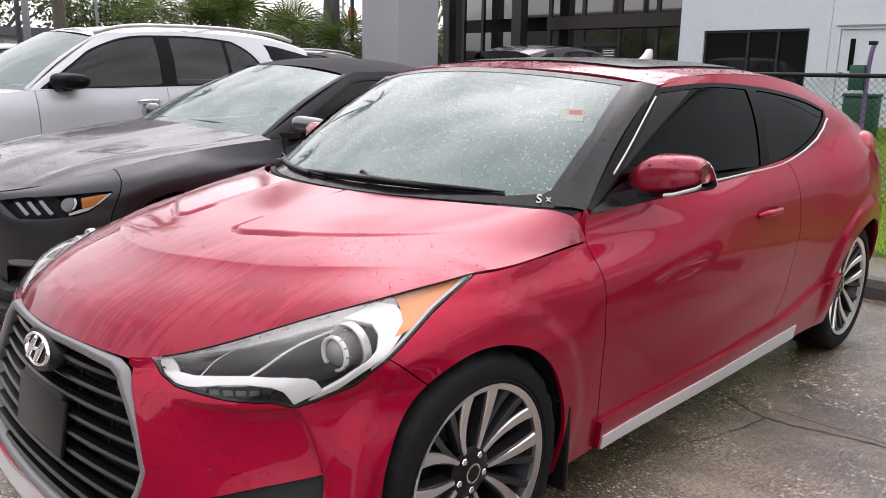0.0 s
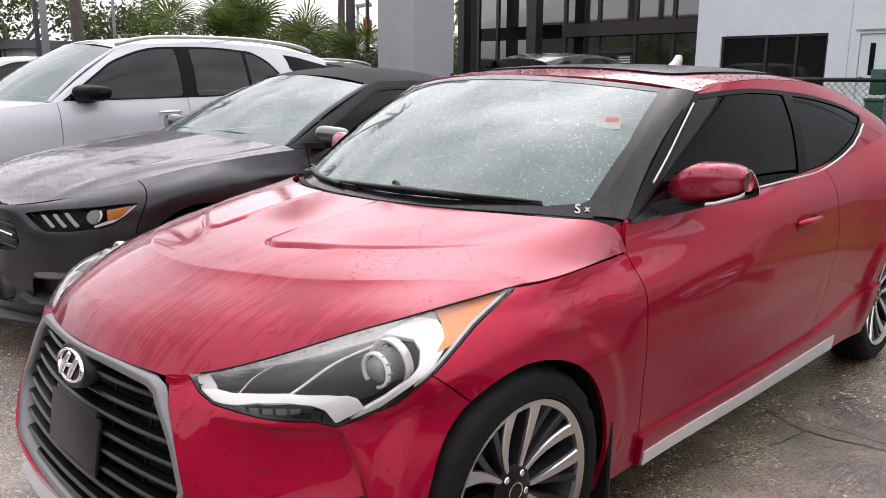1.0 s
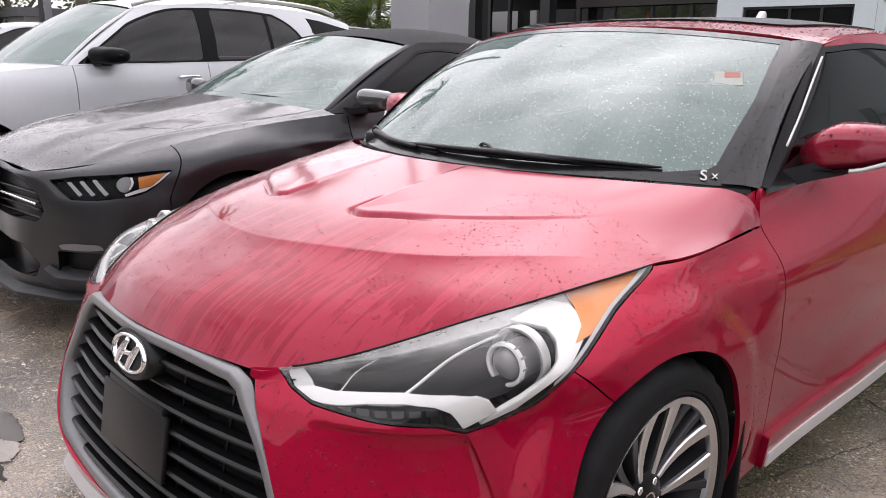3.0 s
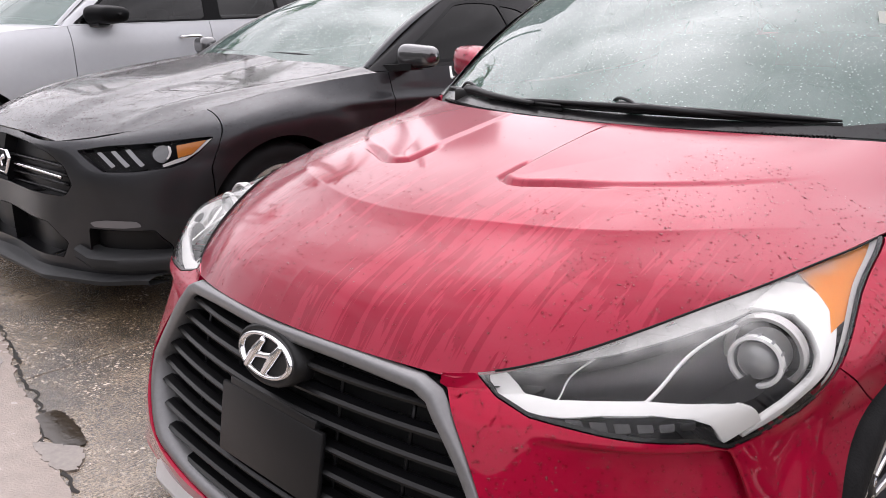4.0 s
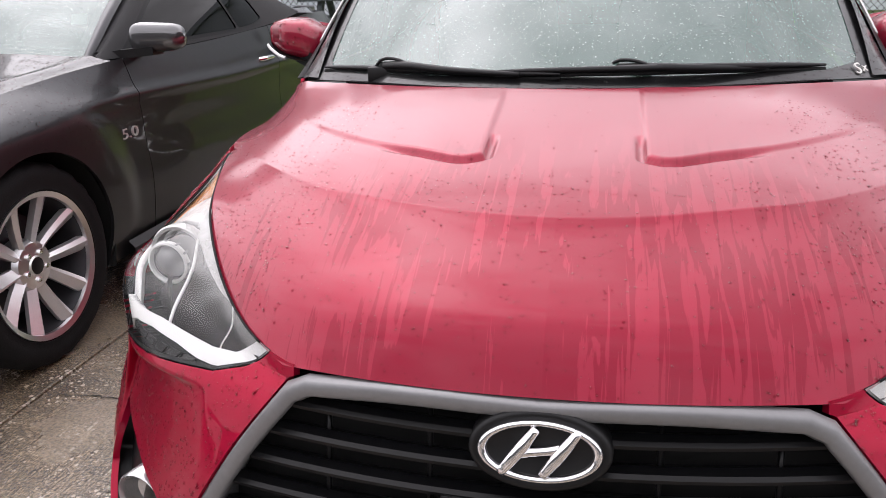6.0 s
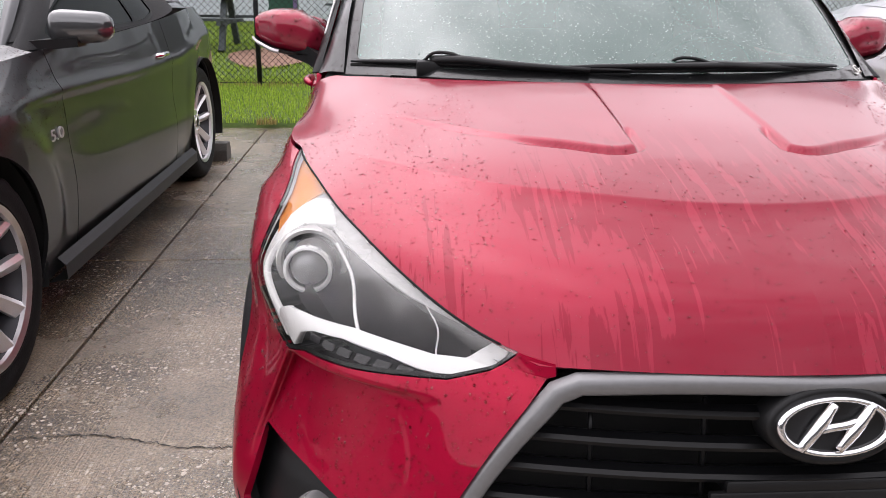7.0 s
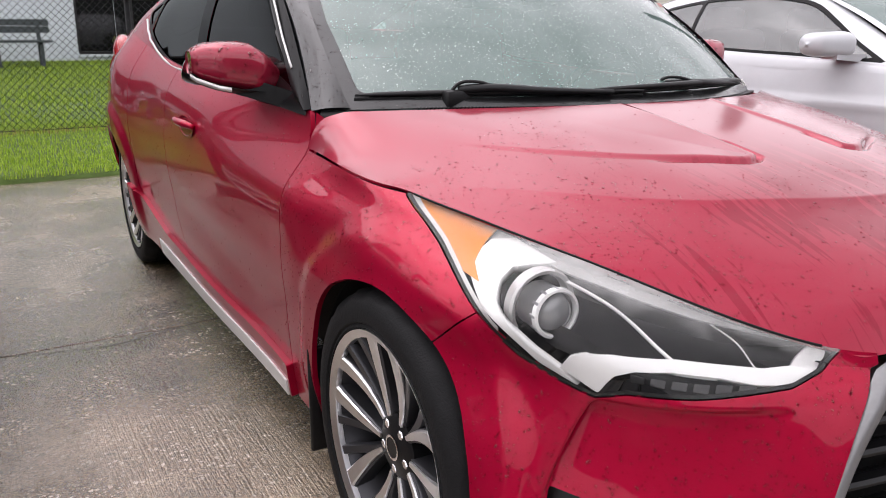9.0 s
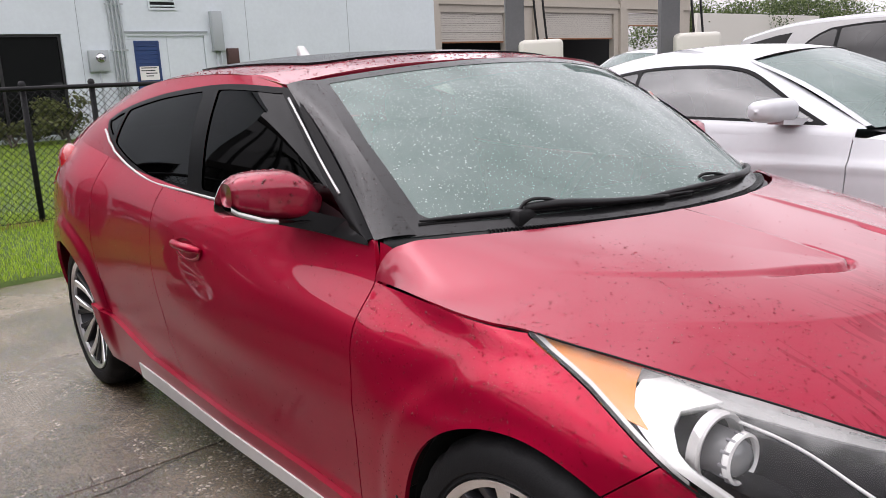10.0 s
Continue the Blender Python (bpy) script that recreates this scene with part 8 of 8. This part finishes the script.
def fan_palm(x, y, h, n, size, seed, label):
    rng = np.random.default_rng(seed)
    p = thing("fan_palm", x, y, -.03, label, "palm", "fan palms")
    part("trunk", tube(curve([(0, 0, 0), (.04, 0, h * .5), (0, .03, h)], 12), np.linspace(.17, .13, 12), 10), bark, p)
    M = [fan_leaf(rng, np.array((0, 0, h + rng.uniform(-.12, .1))), rng.uniform(0, 2 * np.pi), rng.uniform(-.35, 1.25), size * rng.uniform(.8, 1.1), size * rng.uniform(.7, 1.1)) for _ in range(n)]
    part("crown", joined(*M), palm_leaf, p, "spiky green fan leaves", smooth=False)


for k, (x, y, h, n, s) in enumerate(((-14.6, 6.9, 1.9, 30, .85), (-14.2, 8.2, 1.9, 32, .9), (-15.6, 8.9, 2.0, 26, .85), (-13.5, 9.4, 1.75, 30, .8), (-14.6, 10.2, 1.9, 26, .8), (-12.7, 10.4, 1.6, 26, .75), (-16.5, 7.6, 2.3, 26, .9), (-13.3, 11.6, 1.5, 22, .7))):
    fan_palm(x, y, h, n // 2 + 2, s, 40 + k, "low fan palm with spiky green leaves at the lot edge")


def tall_palm(x, y, h, seed, lean=.2):
    rng = np.random.default_rng(seed)
    p = thing("tall_palm", x, y, -.03, "tall palm with a bare ringed trunk and drooping fronds", "palm", "tall palms")
    top = np.array((lean, 0, h))
    part("trunk", tube(curve([(0, 0, 0), (lean * .2, 0, h * .5), tuple(top)], 20), np.linspace(.19, .13, 20), 10), bark, p)
    V, F, n = [], [], 0
    for _ in range(22):
        yaw, L = rng.uniform(0, 2 * np.pi), rng.uniform(1.3, 1.9)
        up = rng.uniform(-.3, .9)
        c = [top + np.array((math.cos(yaw) * L * u, math.sin(yaw) * L * u, up * L * u - 1.0 * L * u * u)) for u in np.linspace(0, 1, 12)]
        side = np.array((-math.sin(yaw), math.cos(yaw), 0))
        for i in range(1, 12):
            for s in (-1, 1):
                P = np.array([c[i - 1], c[i], c[i] + side * s * .34 * (1.1 - i / 12) + (0, 0, -.24 * (1.2 - i / 12))])
                V.append(P); F.append((n, n + 1, n + 2)); n += 3
    part("crown", (np.vstack(V), F), palm_leaf, p, "drooping feathery fronds", smooth=False)


tall_palm(-21.4, 7.3, 9.0, 60, -.8)
tall_palm(-26.6, 20.4, 6.4, 61)
tall_palm(-24.0, 22.6, 6.9, 62)
tall_palm(-18.7, 20.4, 4.3, 63)
tall_palm(-15.4, 8.7, 7.5, 64, .1)


def leafy_tree(name, x, y, h, spread, seed, clumps=46, mat=None, label="dark green leafy tree beyond the lot"):
    """Tapered trunk, limbs, and a ragged crown of many small leaves."""
    rng = np.random.default_rng(seed)
    p = thing(name, x, y, -.03, label, "tree", "far trees")
    limbs = [tube(curve([(0, 0, 0), (.1, .05, h * .3), (0, 0, h * .6)], 8), np.linspace(.05 * h * .6, .02 * h, 8), 8)]
    cent = []
    for k in range(7):
        a, r = rng.uniform(0, 2 * np.pi), spread * rng.uniform(.35, .8)
        e = (r * math.cos(a), r * math.sin(a), h * rng.uniform(.55, .9))
        limbs.append(tube(curve([(0, 0, h * .35), (e[0] * .5, e[1] * .5, h * .52), e], 7), np.linspace(.018 * h, .005 * h, 7), 6))
        cent.append(e)
    part("trunk", joined(*limbs), bark, p)
    V, F, n = [], [], 0
    for k in range(clumps):
        c = np.array(cent[rng.integers(7)]) + rng.normal(0, .22 * spread, 3) * (1, 1, .7)
        for _ in range(130):
            q = c + rng.normal(0, .17 * spread, 3) * (1, 1, .7)
            u, w = rng.normal(size=3), rng.normal(size=3)
            u /= np.linalg.norm(u)
            w = np.cross(u, w)
            w /= np.linalg.norm(w)
            s = rng.uniform(.06, .13) * (spread / 3) ** .5
            V.append(np.array([q - u * s, q - w * s * .5, q + u * s, q + w * s * .5]))
            F.append((n, n + 1, n + 2, n + 3)); n += 4
    part("crown", (np.vstack(V), F), mat or tree_leaf, p, "ragged crown of small leaves", smooth=False)


for k, (x, y, h, s) in enumerate(((-31, 8.2, 5.4, 3.2), (-34, 4.5, 6.0, 3.4), (-29, 11.6, 3.6, 2.2), (-27, 18.5, 3.3, 2.0), (-30, 22.0, 3.8, 2.4), (-24.5, 24.5, 3.4, 2.2), (-20.5, 24.0, 2.9, 1.8), (50, 34, 6.4, 3.2), (57, 33.5, 6.2, 3.2), (65, 33.5, 6.8, 3.6), (74, 33.5, 6.8, 3.6))):
    leafy_tree("leafy_tree", x, y, h, s, 80 + k)
leafy_tree("garden_bush", 2.2, 15.0, 1.35, .55, 99, 16, bush_leaf, "yellow-green garden bush against the dark window")
leafy_tree("garden_bush", 1.35, 15.2, 1.0, .40, 98, 12, bush_leaf, "yellow-green garden bush against the dark window")


def light_pole(x, y, h, r, mat, label, arm=0.0):
    p = thing("light_pole", x, y, -.03, label, "pole", "poles")
    part("shaft", tube([(0, 0, 0), (0, 0, h)], [r, r * .7], 10), mat, p)
    part("pole_base", lathe([(r * 2.2, 0), (r * 2.2, .3), (r, .32)], 12, "z"), mat, p)
    if arm:
        part("lamp_head", box(0, arm, -.12, .12, h - .12, h, .02), mat, p)


light_pole(-26.8, 8.2, 9, .13, column_grey, "pale slim light pole")
light_pole(-20.6, 5.95, 9, .07, post_grey, "grey slim light pole")
light_pole(-13.1, 10.4, 9, .12, post_grey, "dark grey thick light pole")
light_pole(-21.5, 17.3, 4.0, .07, column_grey, "pale light pole with a lamp head", .7)
light_pole(-26.2, 10.3, 9, .06, column_grey, "pale slim light pole")
fp = thing("flag_pole", -13.52, 11.25, -.03, "dark pole carrying a small orange banner", "pole", "poles")
part("shaft", tube([(0, 0, 0), (0, 0, 5)], .05, 8), frame_black, fp)
part("banner", box(-.02, .02, -.12, .12, 2.35, 2.75), orange_sign, fp, "small orange banner", smooth=False)
hs = thing("low_house", -30.8, 10.0, -.03, "low pale house far across the lot", "house")
part("wall", box(-2.2, 2.2, -2, 2, 0, 2.3), cream_plastic, hs, smooth=False)
part("roof", box(-2.5, 2.5, -2.3, 2.3, 2.3, 2.6), post_grey, hs, smooth=False)
part("window", box(2.19, 2.22, -.4, .4, 1.1, 1.9), window_black, hs, smooth=False)
# added plain screens behind and beside the camera: close the place, darken low reflections
structure("dark_screen_south", box(-45, 45, -22.3, -22, 0, 6.4), dark_screen, "added plain dark screen behind the camera, darkens reflections", "wall")
structure("dark_screen_west", box(-48, -47.7, -22, 40, 0, 3.2), dark_screen, "added low dark screen that closes the horizon", "wall")
structure("dark_screen_north", box(-48, 14, 40, 40.3, 0, 3.4), dark_screen, "added low dark screen that closes the horizon", "wall")
structure("dark_screen_right", box(90, 90.3, -22, 40, 0, 3.4), dark_screen, "added low dark screen that closes the horizon", "wall")


# ---- the place ----
red_hatchback(0, 0)
grey_convertible(-2.58, 0.55)
suv("white_suv", "wet white sport utility vehicle with roof rails, parked in the row", white_paint, -5.33, 0.10)
white_coupe(2.80, 0.05)
suv("silver_suv", "pale silver sport utility vehicle parked beyond the coupe", silver_paint, 6.35, 0.0, rails=False)
entrance_car = suv("black_suv", "black sport utility vehicle parked by the entrance", black_paint, -8.95, 9.75, rails=False)
entrance_car.matrix_world = pose(-7.8, 13.9, 0, 0, 0, 180)
entrance_car.scale = (1.1, 1.1, 1.1)
yard_car = suv("white_suv", "white sport utility vehicle by the service bays", white_paint, 11.6, 10.1, rails=False)
yard_car.matrix_world = pose(11.7, 10.3, 0, 0, 0, -95)
suv("dark_suv", "dark sport utility vehicle parked behind the white one", black_paint, -10.6, 5.2)
suv("white_crossover", "white sport utility vehicle at the far side of the lot", white_paint, -13.5, 1.5, rails=False)
